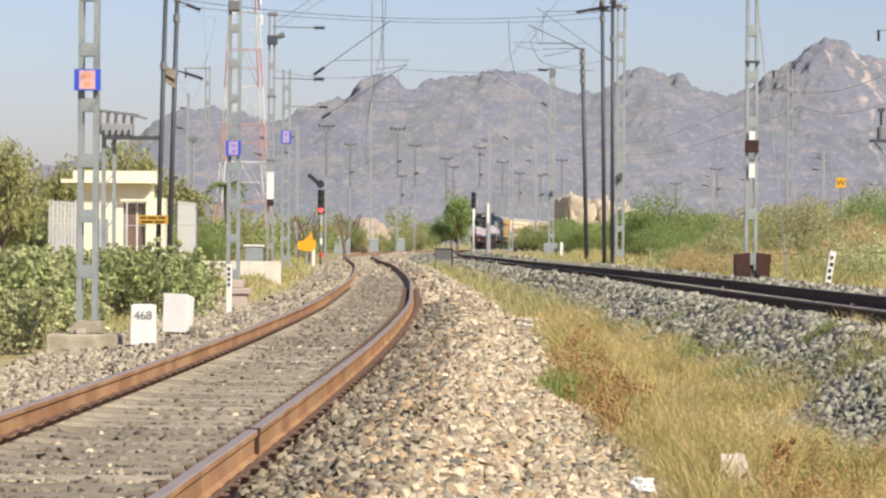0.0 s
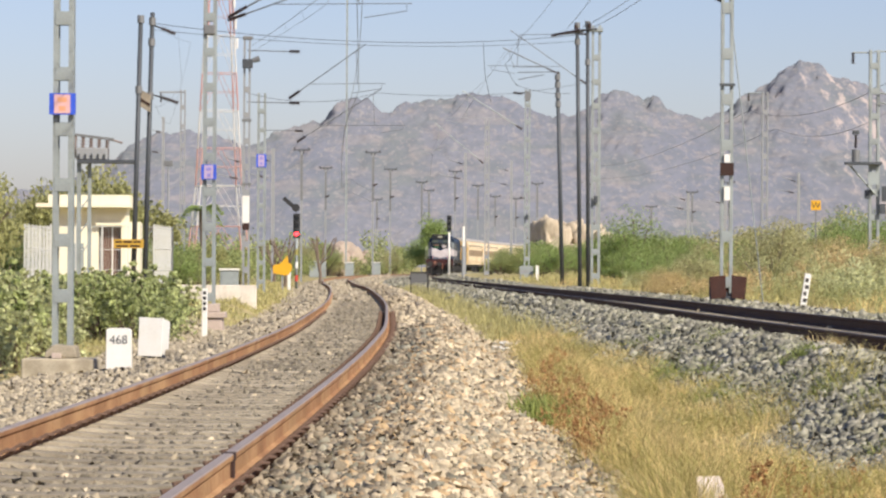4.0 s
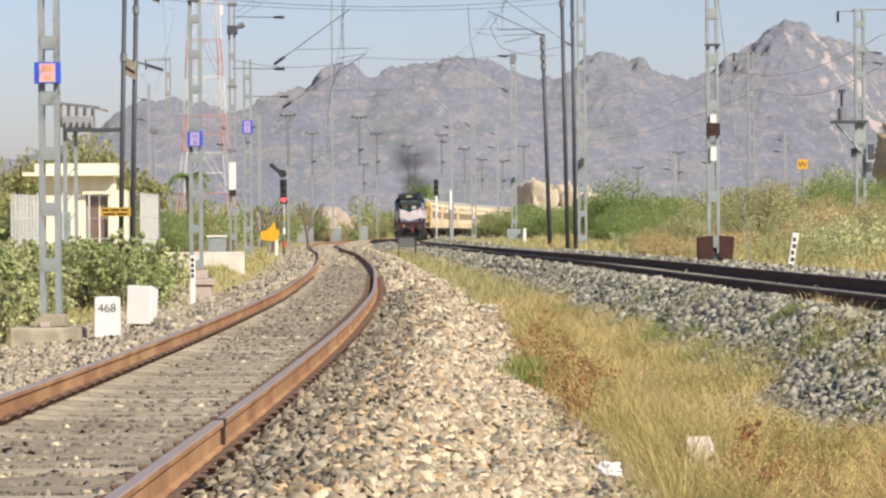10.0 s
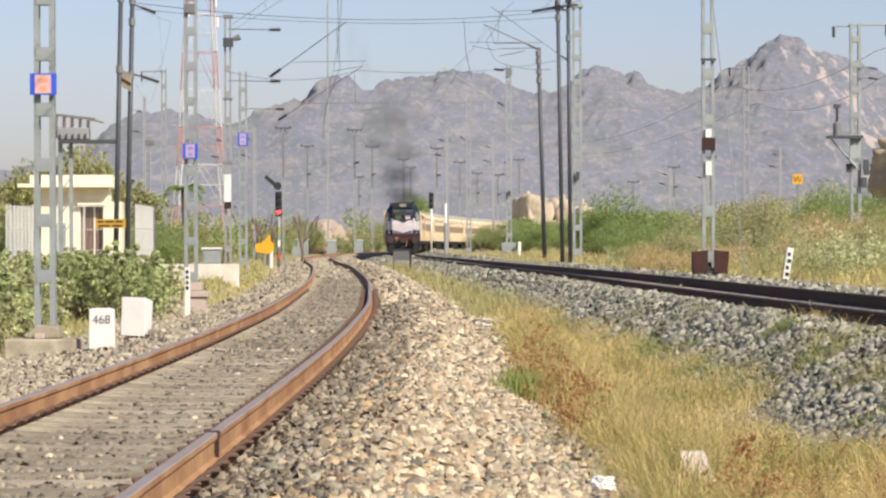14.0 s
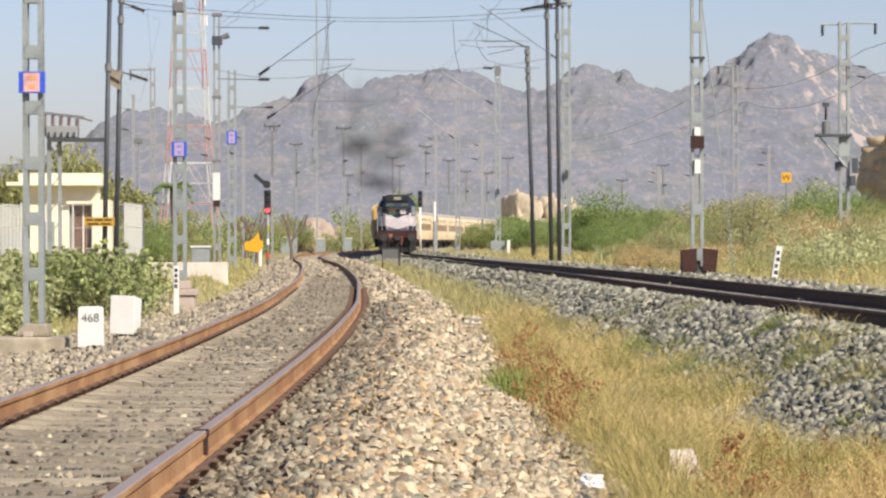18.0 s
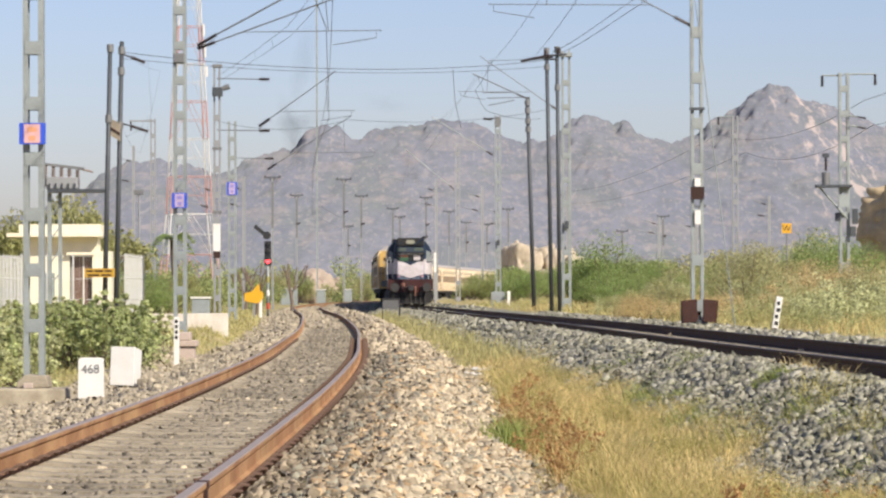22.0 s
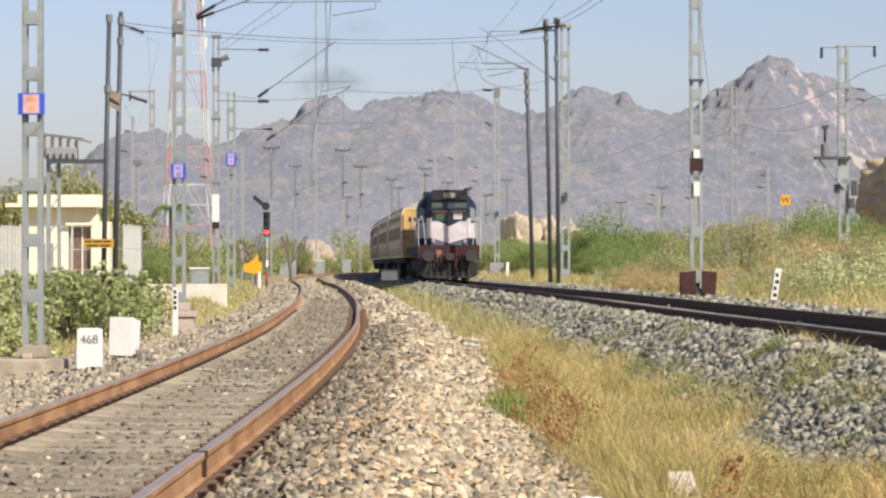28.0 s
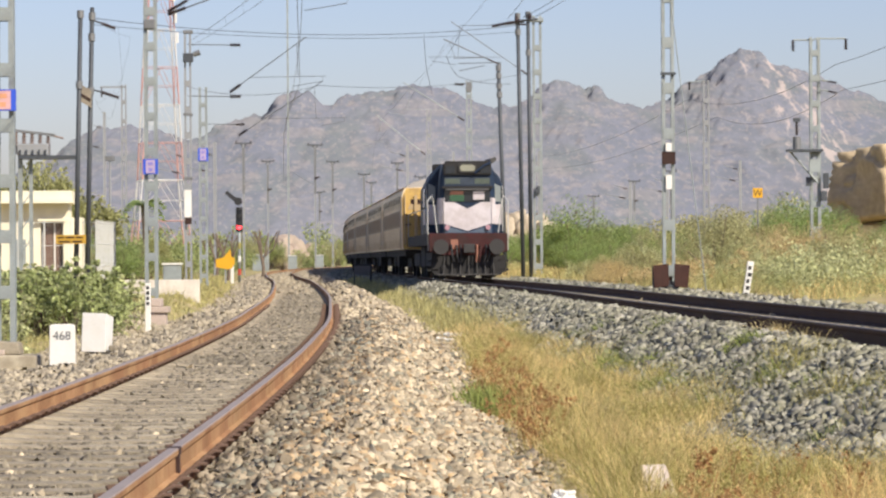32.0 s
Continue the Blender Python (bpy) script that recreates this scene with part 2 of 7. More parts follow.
def hill_material():
    """Grey granite, dark scrub and pale bare boulders mixed at several sizes, with distance haze tinted into the
    colours.
    """
    m = bpy.data.materials.new("haze_tinted_granite")
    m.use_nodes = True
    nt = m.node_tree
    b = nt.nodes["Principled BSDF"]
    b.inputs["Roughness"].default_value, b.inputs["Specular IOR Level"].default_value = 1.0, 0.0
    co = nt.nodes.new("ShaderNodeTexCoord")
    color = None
    # (scale along x, depth, height), threshold range, strength, haze-tinted colour: scrub, rock with shade painted in,
    # pale ledges, bare patches, single blocks
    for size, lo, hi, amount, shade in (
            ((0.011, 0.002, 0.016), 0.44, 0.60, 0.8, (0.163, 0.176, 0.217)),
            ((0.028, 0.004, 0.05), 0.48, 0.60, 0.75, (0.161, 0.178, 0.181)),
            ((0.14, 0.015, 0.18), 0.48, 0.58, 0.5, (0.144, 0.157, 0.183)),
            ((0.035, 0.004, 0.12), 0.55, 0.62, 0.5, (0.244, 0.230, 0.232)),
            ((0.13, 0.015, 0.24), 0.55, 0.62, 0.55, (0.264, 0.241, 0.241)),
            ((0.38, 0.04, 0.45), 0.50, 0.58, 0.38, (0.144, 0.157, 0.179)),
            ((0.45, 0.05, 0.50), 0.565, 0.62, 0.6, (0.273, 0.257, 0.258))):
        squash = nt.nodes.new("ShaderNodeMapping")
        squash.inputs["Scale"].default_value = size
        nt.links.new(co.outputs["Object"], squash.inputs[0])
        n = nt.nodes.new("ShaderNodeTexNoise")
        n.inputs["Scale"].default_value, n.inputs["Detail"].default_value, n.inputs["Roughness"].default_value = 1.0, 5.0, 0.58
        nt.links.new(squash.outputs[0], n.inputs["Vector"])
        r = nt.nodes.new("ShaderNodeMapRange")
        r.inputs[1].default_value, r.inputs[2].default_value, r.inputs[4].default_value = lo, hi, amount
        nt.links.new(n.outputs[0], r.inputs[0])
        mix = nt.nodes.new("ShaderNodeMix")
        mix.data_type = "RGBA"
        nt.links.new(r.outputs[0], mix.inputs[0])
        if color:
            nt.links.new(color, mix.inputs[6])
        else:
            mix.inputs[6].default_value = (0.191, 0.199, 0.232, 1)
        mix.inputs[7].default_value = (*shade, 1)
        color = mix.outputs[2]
    # pale bare rock running down the right-hand peak
    streak = nt.nodes.new("ShaderNodeMapping")
    streak.inputs["Scale"].default_value = (0.19, 0.012, 0.10)
    nt.links.new(co.outputs["Object"], streak.inputs[0])
    n = nt.nodes.new("ShaderNodeTexNoise")
    n.inputs["Scale"].default_value, n.inputs["Detail"].default_value, n.inputs["Roughness"].default_value = 1.0, 5.0, 0.6
    nt.links.new(streak.outputs[0], n.inputs["Vector"])
    away = nt.nodes.new("ShaderNodeVectorMath")
    away.operation = "DISTANCE"
    away.inputs[1].default_value = (176.0, 0.0, 0.0)
    flat = nt.nodes.new("ShaderNodeVectorMath")
    flat.operation = "MULTIPLY"
    flat.inputs[1].default_value = (1.0, 0.0, 0.0)
    nt.links.new(co.outputs["Object"], flat.inputs[0])
    nt.links.new(flat.outputs[0], away.inputs[0])
    near = nt.nodes.new("ShaderNodeMapRange")
    near.inputs[1].default_value, near.inputs[2].default_value, near.inputs[3].default_value, near.inputs[4].default_value = 3.0, 44.0, 0.085, -0.1
    nt.links.new(away.outputs["Value"], near.inputs[0])
    add = nt.nodes.new("ShaderNodeMath")
    nt.links.new(n.outputs[0], add.inputs[0])
    nt.links.new(near.outputs[0], add.inputs[1])
    r = nt.nodes.new("ShaderNodeMapRange")
    r.inputs[1].default_value, r.inputs[2].default_value, r.inputs[4].default_value = 0.60, 0.70, 0.8
    nt.links.new(add.outputs[0], r.inputs[0])
    mix = nt.nodes.new("ShaderNodeMix")
    mix.data_type = "RGBA"
    nt.links.new(r.outputs[0], mix.inputs[0])
    nt.links.new(color, mix.inputs[6])
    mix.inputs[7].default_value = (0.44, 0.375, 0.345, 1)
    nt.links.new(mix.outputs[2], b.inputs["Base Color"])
    # blend the normals towards one direction: flattens the shading as haze would
    geo = nt.nodes.new("ShaderNodeNewGeometry")
    soft = nt.nodes.new("ShaderNodeMix")
    soft.data_type = "VECTOR"
    soft.inputs[0].default_value, soft.inputs[5].default_value = 0.78, (0.2, -0.5, 0.84)
    nt.links.new(geo.outputs["Normal"], soft.inputs[4])
    nt.links.new(soft.outputs[1], b.inputs["Normal"])
    return m


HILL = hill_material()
BOULDER = mat("weathered_granite", (0.52, 0.41, 0.26), 0.9, var=0.25, scale=0.9, fine=5, bump=0.08, dirt=(0.29, 0.225, 0.15), dirt_amount=0.7, dirt_scale=0.5, spec=0.1)


# ---- building blocks ----
class Mesh:
    """Collects verts and faces of one part."""

    def __init__(self):
        self.v, self.f = [], []

    def box(self, x0, x1, y0, y1, z0, z1, m=None):
        n = len(self.v)
        for x, y, z in ((x0, y0, z0), (x1, y0, z0), (x1, y1, z0), (x0, y1, z0), (x0, y0, z1), (x1, y0, z1), (x1, y1, z1), (x0, y1, z1)):
            self.v.append(tuple(m @ Vector((x, y, z))) if m else (x, y, z))
        self.f += [tuple(n + i for i in q) for q in ((3, 2, 1, 0), (4, 5, 6, 7), (0, 1, 5, 4), (1, 2, 6, 5), (2, 3, 7, 6), (3, 0, 4, 7))]
        return self

    def rod(self, p, q, r, r2=None, n=6):
        p, q = Vector(p), Vector(q)
        r2 = r if r2 is None else r2
        d = (q - p).normalized()
        a = d.cross(Vector((0, 0, 1)) if abs(d.z) < 0.9 else Vector((1, 0, 0))).normalized()
        b = d.cross(a)
        s = len(self.v)
        for c, rr in ((p, r), (q, r2)):
            for i in range(n):
                w = 2 * math.pi * i / n
                self.v.append(tuple(c + (a * math.cos(w) + b * math.sin(w)) * rr))
        for i in range(n):
            j = (i + 1) % n
            self.f.append((s + i, s + j, s + n + j, s + n + i))
        self.f += [tuple(s + i for i in reversed(range(n))), tuple(s + n + i for i in range(n))]
        return self

    def line(self, points, r, n=5):
        """One continuous tube through the points."""
        pts = [Vector(p) for p in points]
        rings, a = [], None
        for i, c in enumerate(pts):
            d = (pts[min(i + 1, len(pts) - 1)] - pts[max(i - 1, 0)]).normalized()
            if a is None:
                a = d.cross(Vector((0, 0, 1)) if abs(d.z) < 0.9 else Vector((1, 0, 0)))
            a = (a - d * a.dot(d)).normalized()
            b = d.cross(a)
            rings.append([c + (a * math.cos(6.2832 * k / n) + b * math.sin(6.2832 * k / n)) * r for k in range(n)])
        return self.sweep(rings)

    def prism(self, profile, y0, y1, m=None, cap=True):
        """An (x, z) outline, anticlockwise seen from -y, drawn from y0 to y1."""
        s, k = len(self.v), len(profile)
        for y in (y0, y1):
            for x, z in profile:
                self.v.append(tuple(m @ Vector((x, y, z))) if m else (x, y, z))
        for i in range(k):
            j = (i + 1) % k
            self.f.append((s + i, s + j, s + k + j, s + k + i)[::-1])
        if cap:
            self.f += [tuple(s + i for i in range(k)), tuple(s + k + i for i in reversed(range(k)))]
        return self

    def sweep(self, rings, cap=True):
        s, k = len(self.v), len(rings[0])
        for ring in rings:
            self.v += [tuple(p) for p in ring]
        for a in range(len(rings) - 1):
            for i in range(k):
                j = (i + 1) % k
                self.f.append((s + a * k + i, s + a * k + j, s + a * k + k + j, s + a * k + k + i))
        if cap:
            self.f += [tuple(s + i for i in reversed(range(k))), tuple(s + (len(rings) - 1) * k + i for i in range(k))]
        return self

    def data(self, name, material, smooth=False, bevel=0.0):
        me = bpy.data.meshes.new(name)
        me.from_pydata(self.v, [], self.f)
        if bevel:
            bm = bmesh.new()
            bm.from_mesh(me)
            bmesh.ops.recalc_face_normals(bm, faces=bm.faces)
            bmesh.ops.bevel(bm, geom=bm.edges[:], offset=bevel, segments=2, profile=0.5, affect="EDGES", clamp_overlap=True)
            bm.to_mesh(me)
            bm.free()
        me.materials.append(material)
        if smooth:
            me.polygons.foreach_set("use_smooth", [True] * len(me.polygons))
        return me


def part(name, mesh, material, parent=None, label="", smooth=False, bevel=0.0, at=None):
    ob = new(name, mesh.data(name, material, smooth, bevel) if isinstance(mesh, Mesh) else mesh)
    if parent:
        ob.parent = parent
    if at is not None:
        ob.matrix_basis = at
    if label:
        ob["label"] = label
    return ob


def thing(name, label, category, m=None, group="", kind=""):
    ob = new(name)
    ob.empty_display_size = 0.2
    if m is not None:
        ob.matrix_basis = m
    return tagged(ob, label, category, group, kind)


def bulk(name, verts, faces, material, smooth=False):
    """One mesh object from arrays: verts (n, 3), faces (m, 3) or (m, 4)."""
    me = bpy.data.meshes.new(name)
    k = faces.shape[1]
    me.vertices.add(len(verts))
    me.vertices.foreach_set("co", verts.astype(np.float32).ravel())
    me.loops.add(faces.size)
    me.loops.foreach_set("vertex_index", faces.astype(np.int32).ravel())
    me.polygons.add(len(faces))
    me.polygons.foreach_set("loop_start", np.arange(0, faces.size, k, dtype=np.int32))
    me.update(calc_edges=True)
    me.validate()
    me.materials.append(material)
    if smooth:
        me.polygons.foreach_set("use_smooth", [True] * len(me.polygons))
    return new(name, me)


def spline(nodes):
    """A smooth curve x(y) through (y, x) nodes."""
    ys, xs = np.array([n[0] for n in nodes], float), np.array([n[1] for n in nodes], float)
    slope = np.gradient(xs, ys)

    def at(y):
        y = np.asarray(y, float)
        i = np.clip(np.searchsorted(ys, y) - 1, 0, len(ys) - 2)
        h = ys[i + 1] - ys[i]
        s = (y - ys[i]) / h
        a = (1 + 2 * s) * (1 - s) ** 2 * xs[i] + s * (1 - s) ** 2 * h * slope[i] + s * s * (3 - 2 * s) * xs[i + 1] + s * s * (s - 1) * h * slope[i + 1]
        a = np.where(y < ys[0], xs[0] + slope[0] * (y - ys[0]), a)
        return np.where(y > ys[-1], xs[-1] + slope[-1] * (y - ys[-1]), a)

    return at


# ---- plan: two broad-gauge tracks ----
GAUGE = 1.743  # between rail-head centres
near_x = spline([(-30, -2.75), (15, -2.32), (22, -2.25), (30, -2.20), (38, -2.19), (46, -2.23), (55, -2.32), (72, -2.70), (89, -3.16), (117, -4.2), (154, -5.85), (180, -7.3), (203, -8.4), (235, -9.7), (262, -10.0), (290, -9.6), (310, -8.8), (345, -6.4), (400, -1.3), (465, 5.3), (560, 16.0)])
far_x = spline([(-30, 7.5), (31, 5.22), (50, 4.5), (75, 3.72), (110, 2.06), (143.5, 0.57), (168, -0.55), (199, -2.0), (233, -3.2), (265, -3.92), (285, -3.95), (310, -3.3), (345, -0.9), (400, 4.2), (465, 10.8), (560, 21.5), (700, 38)])


def near_z(y):
    return 0.0 * np.asarray(y, float)


def far_z(y):
    return 0.45 - 0.0014 * np.clip(np.asarray(y, float), 0, 420)


def rough2(x, y, scale, seed=0.0):
    """Smooth wavy relief, about -1 to 1."""
    return (np.sin(x * scale + 1.3 + seed) * np.cos(y * scale * 0.83 + seed * 2) + 0.5 * np.sin(x * scale * 2.3 + y * scale * 1.7 + seed) + 0.3 * np.cos(x * scale * 4.1 - y * scale * 3.3)) / 1.8


def ground_z(x, y):
    x, y = np.asarray(x, float), np.asarray(y, float)
    u1, u2 = x - near_x(y), x - far_x(y)
    z = np.interp(u1, [-400, -60, -9, -5, -3.2, -2.6, 2.6, 3.0, 4.0], [0.5, -0.4, -0.75, -0.62, -0.5, -0.45, -0.5, -0.5, -0.45])
    right = np.interp(u2, [-4.5, -2.6, -2.2, 2.4, 3.2, 8, 20, 60, 400], [-0.45, -0.3, -0.25, -0.1, 0.2, 0.4, 0.95, 1.6, 3.0]) * np.clip(1.2 - y / 900, 0.3, 1.1)
    z = z + 0.45 * np.clip((y - 50) / 40, 0, 1) * np.clip((-2.9 - u1) / 0.8, 0, 1) * np.clip((260 - y) / 80, 0, 1)
    w = np.clip((u2 + 4.2) / 1.6, 0, 1)
    z = z * (1 - w) + right * w
    far = np.clip((y - 300) / 500, 0, 1)
    return z * (1 - far) + 0.0 * far + 0.05 * rough2(x, y, 0.9) + 0.02 * rough2(x, y, 3.7, 2.0)


# ---- ground ----
def build_ground():
    ys = np.unique(np.concatenate([np.arange(-60, 10, 4), np.arange(10, 70, 0.5), np.arange(70, 200, 2), np.arange(200, 600, 12), np.geomspace(600, 4800, 14)]))
    xs = np.unique(np.concatenate([-np.geomspace(14, 4000, 22), np.arange(-14, 14, 0.3), np.geomspace(14, 4000, 22)]))
    gx, gy = np.meshgrid(xs, ys)
    gz = ground_z(gx, gy)
    nx, ny = len(xs), len(ys)
    idx = np.arange(nx * ny).reshape(ny, nx)
    quads = np.stack([idx[:-1, :-1], idx[:-1, 1:], idx[1:, 1:], idx[1:, :-1]], -1).reshape(-1, 4)
    tagged(bulk("ground", np.stack([gx, gy, gz], -1).reshape(-1, 3), quads, EARTH, True), "dry earth with thin olive grass beside the tracks", "ground", kind="structure")


build_ground()


def frame_of(track_x, track_z, y):
    """Centre, forward and right direction of a track at y."""
    e = 0.5
    c = Vector((float(track_x(y)), y, float(track_z(y))))
    f = Vector((float(track_x(y + e)) - float(track_x(y - e)), 2 * e, float(track_z(y + e)) - float(track_z(y - e)))).normalized()
    return c, f, f.cross(Vector((0, 0, 1))).normalized()


RAIL_PROFILE = [(-0.068, -0.172), (0.068, -0.172), (0.068, -0.160), (0.016, -0.140), (0.015, -0.056), (0.033, -0.034), (0.0335, -0.008), (0.027, 0.0), (-0.027, 0.0), (-0.0335, -0.008), (-0.033, -0.034), (-0.015, -0.056), (-0.016, -0.140), (-0.068, -0.160)]


def build_track(name, track_x, track_z, y0, y1, web, label):
    track = thing(name, label, "railway track", kind="structure")
    ys = np.concatenate([np.arange(y0, 90, 1.5), np.arange(90, y1, 4.0)])
    for side in (-1, 1):
        rings, tops = [], []
        for y in ys:
            c, f, r = frame_of(track_x, track_z, float(y))
            o = c + r * side * GAUGE / 2
            rings.append([o + r * px + Vector((0, 0, pz)) for px, pz in RAIL_PROFILE])
            tops.append([o + r * px + Vector((0, 0, pz)) for px, pz in ((-0.0325, -0.006), (0.0325, -0.006), (0.028, 0.0015), (-0.028, 0.0015))])
        rail = part("rail", Mesh().sweep([ring[::-1] for ring in rings]), web, track)
        part("running_face", Mesh().sweep([ring[::-1] for ring in tops]), RAIL_TOP if web is RAIL_RUST else RAIL_TOP_DULL, rail, "bright worn running surface")
    return track


NEAR_BED, FAR_BED = (2.7, 3.4, -0.52, -0.58), (2.5, 2.3, -0.22, 0.24)  # toe left, toe right, foot height left, right


def bed_z(gu, gy, track_z, bed):
    toe_l, toe_r, base_l, base_r = bed
    inner = np.abs(gu) < 1.02
    top = track_z(gy) - 0.184 - 0.044 * inner
    left = np.interp(-gu, [1.55, toe_l, toe_l + 0.5], [0, 1, 1.5])
    if bed is NEAR_BED:  # stone heaped up on the inner shoulder, more of it round the curve
        top = top + np.interp(gy, [15, 60, 120, 330], [0.05, 0.09, 0.20, 0.16]) * np.interp(gu, [1.15, 1.6, 2.1, 2.6], [0, 1, 1, 0])
    right = np.interp(gu, [1.9 if bed is NEAR_BED else 1.55, toe_r, toe_r + 0.5], [0, 1, 1.5 if base_r < 0 else 0.4])
    return top + (base_l - top) * left + (base_r - top) * right + (0.03 * rough2(gu, gy, 2.1) + 0.015 * rough2(gu, gy, 7.0, 1.0)) * np.where(inner, 0.25, 1.0)


def build_bed(name, track_x, track_z, y0, y1, material, label, bed):
    ys = np.unique(np.concatenate([np.arange(y0, 70, 0.4), np.arange(70, 200, 1.5), np.arange(200, y1, 6)]))
    us = np.concatenate([np.linspace(-bed[0] - 0.5, -1.6, 12), np.linspace(-1.4, 1.4, 15), np.linspace(1.6, bed[1] + 0.5, 12)])
    gy, gu = np.meshgrid(ys, us, indexing="ij")
    gz = bed_z(gu, gy, track_z, bed)
    gx = track_x(gy) + gu
    ny, nx = gx.shape
    idx = np.arange(nx * ny).reshape(ny, nx)
    quads = np.stack([idx[:-1, :-1], idx[:-1, 1:], idx[1:, 1:], idx[1:, :-1]], -1).reshape(-1, 4)
    return tagged(bulk(name, np.stack([gx, gy, gz], -1).reshape(-1, 3), quads, material, True), label, "ballast", kind="structure")


near_track = build_track("track_near", near_x, near_z, -20, 420, RAIL_RUST, "curving broad-gauge track with rust-brown rails on concrete sleepers")
far_track = build_track("track_far", far_x, far_z, -20, 650, RAIL_SHADED, "broad-gauge track on grey ballast, rails coloured as in shade")
ballast_near = build_bed("ballast_near", near_x, near_z, -20, 420, BALLAST_EARTH, "dusty brown ballast bed with pale stone shoulder", NEAR_BED)
ballast_far = build_bed("ballast_far", far_x, far_z, -20, 650, BALLAST_GREY, "grey crushed-stone ballast bank", FAR_BED)


# ---- hills on the horizon ----
crest = spline([(-520, 45), (-400, 60), (-300, 38), (-235, 32), (-184, 42), (-170, 48.5), (-153, 60.5), (-138, 63.8), (-122, 62), (-106, 58), (-95, 60.6), (-82, 66.7), (-68, 70), (-65, 73.2), (-61.5, 76.8), (-57, 80.2), (-51, 81), (-47, 78.6), (-44, 75), (-37.4, 74.5), (-25, 78), (-10.5, 79.4), (0, 83.5), (6, 83), (12.4, 80.7), (23, 78), (32.5, 72), (43, 71), (58, 77.5), (66, 83.5), (72, 84.5), (78, 82), (85, 79.5), (88, 82.5), (91, 82), (95, 76.4), (109, 72), (122.6, 75.3), (136, 84), (144, 90), (152, 97), (158, 99.5), (163, 98.5), (171, 94), (182, 90), (192.5, 86), (203, 83), (219, 75), (260, 70), (330, 85), (420, 60), (520, 40)])


def lattice(ix, iy, seed):
    """Repeatable pseudo-random numbers, 0 to 1, for whole-numbered cells."""
    v = np.sin(ix * 127.1 + iy * 311.7 + seed * 74.7) * 43758.5453
    return v - np.floor(v)


def relief(x, y, octaves, seed):
    """Smooth noise, about -1 to 1, summed over octaves."""
    total, size, weight = 0.0, 1.0, 1.0
    for k in range(octaves):
        px, py = x * size, y * size
        ix, iy = np.floor(px), np.floor(py)
        fx, fy = px - ix, py - iy
        fx, fy = fx * fx * (3 - 2 * fx), fy * fy * (3 - 2 * fy)
        n0 = lattice(ix, iy, seed + k) * (1 - fx) + lattice(ix + 1, iy, seed + k) * fx
        n1 = lattice(ix, iy + 1, seed + k) * (1 - fx) + lattice(ix + 1, iy + 1, seed + k) * fx
        total = total + weight * (2 * (n0 * (1 - fy) + n1 * fy) - 1)
        size, weight = size * 2.03, weight * 0.5
    return total


def boulders(x, y, cell, seed, share):
    """Rounded blocks: the height over the nearest seed point, for a share of the cells."""
    px, py = x / cell, y / cell
    best = np.zeros_like(x)
    for dx in (-1, 0, 1):
        for dy in (-1, 0, 1):
            ix, iy = np.floor(px) + dx, np.floor(py) + dy
            cx, cy = ix + lattice(ix, iy, seed), iy + lattice(ix, iy, seed + 3.1)
            r = 0.35 + 0.45 * lattice(ix, iy, seed + 5.7)
            d = np.hypot(px - cx, py - cy) / r
            best = np.maximum(best, np.where(lattice(ix, iy, seed + 9.3) < share, r * np.sqrt(np.clip(1 - d * d, 0, 1)), 0))
    return best * cell


def build_hills():
    """Ridges of bouldery granite: a crest line, a slope in front broken by spurs, gullies and ledges, blocks lying on it."""
    xs = np.concatenate([np.arange(-520, -245, 6.0), np.arange(-245, 262, 0.85), np.arange(262, 521, 6.0)])
    ys = np.concatenate([np.arange(1060, 1300, 4.5), np.arange(1300, 1520, 2.0), np.arange(1520, 1900, 30.0)])
    gx, gy = np.meshgrid(xs, ys)
    run = np.clip((gy - 1070) / 430, 0, 1)
    back = np.clip((1900 - gy) / 400, 0, 1)
    spurs = relief(gx * 0.016 + gy * 0.004, gy * 0.005, 3, 5.0)
    gullies = 1 - np.abs(relief(gx * 0.035 + 0.6 * spurs, gy * 0.009, 3, 2.0)) * 1.6
    lumps, rocks = relief(gx * 0.06, gy * 0.025, 3, 1.0), relief(gx * 0.2, gy * 0.08, 3, 7.0)
    inside = np.clip((1475 - gy) / 120, 0, 1) * np.clip(run / 0.15, 0, 1)
    shape = (0.25 * run + 0.75 * run ** 1.5) * back ** 0.5
    high = np.clip((run - 0.82) / 0.15, 0, 1)
    broad = sum(crest(gx + d) for d in range(-18, 19, 4)) / 10.0
    line = broad + (crest(gx) - broad) * high
    step = broad * shape / 7.0 + 0.8 * lumps  # ledges: stretches of steeper rock between gentler ones
    ledge = np.sin(step * 2 * math.pi) * 0.75 * np.clip(relief(gx * 0.02, gy * 0.01, 2, 11.0) + 0.4, 0, 1)
    gz = line * shape + inside * (5.5 * spurs - 1.5 * np.clip(gullies, 0, 1) + 1.2 * lumps + 0.6 * ledge)
    gz = gz + np.clip(run * 1.5 - 0.2, 0, 1) * (0.5 * lumps + (0.35 + 0.75 * high) * rocks)
    gz = gz + np.clip(run * 3, 0, 1) * ((0.12 + 0.28 * high) * boulders(gx, gy * 0.6, 7.0, 3.0, 0.5) + (0.3 + 0.2 * high) * boulders(gx, gy * 0.6, 3.6, 8.0, 0.55) - 1.2 * high)
    ny, nx = gx.shape
    idx = np.arange(nx * ny).reshape(ny, nx)
    quads = np.stack([idx[:-1, :-1], idx[:-1, 1:], idx[1:, 1:], idx[1:, :-1]], -1).reshape(-1, 4)
    tagged(bulk("backdrop_hills", np.stack([gx, gy, gz], -1).reshape(-1, 3), quads, HILL, True), "rocky granite hills with dry scrub, coloured as seen through haze", "hills", kind="structure")


build_hills()


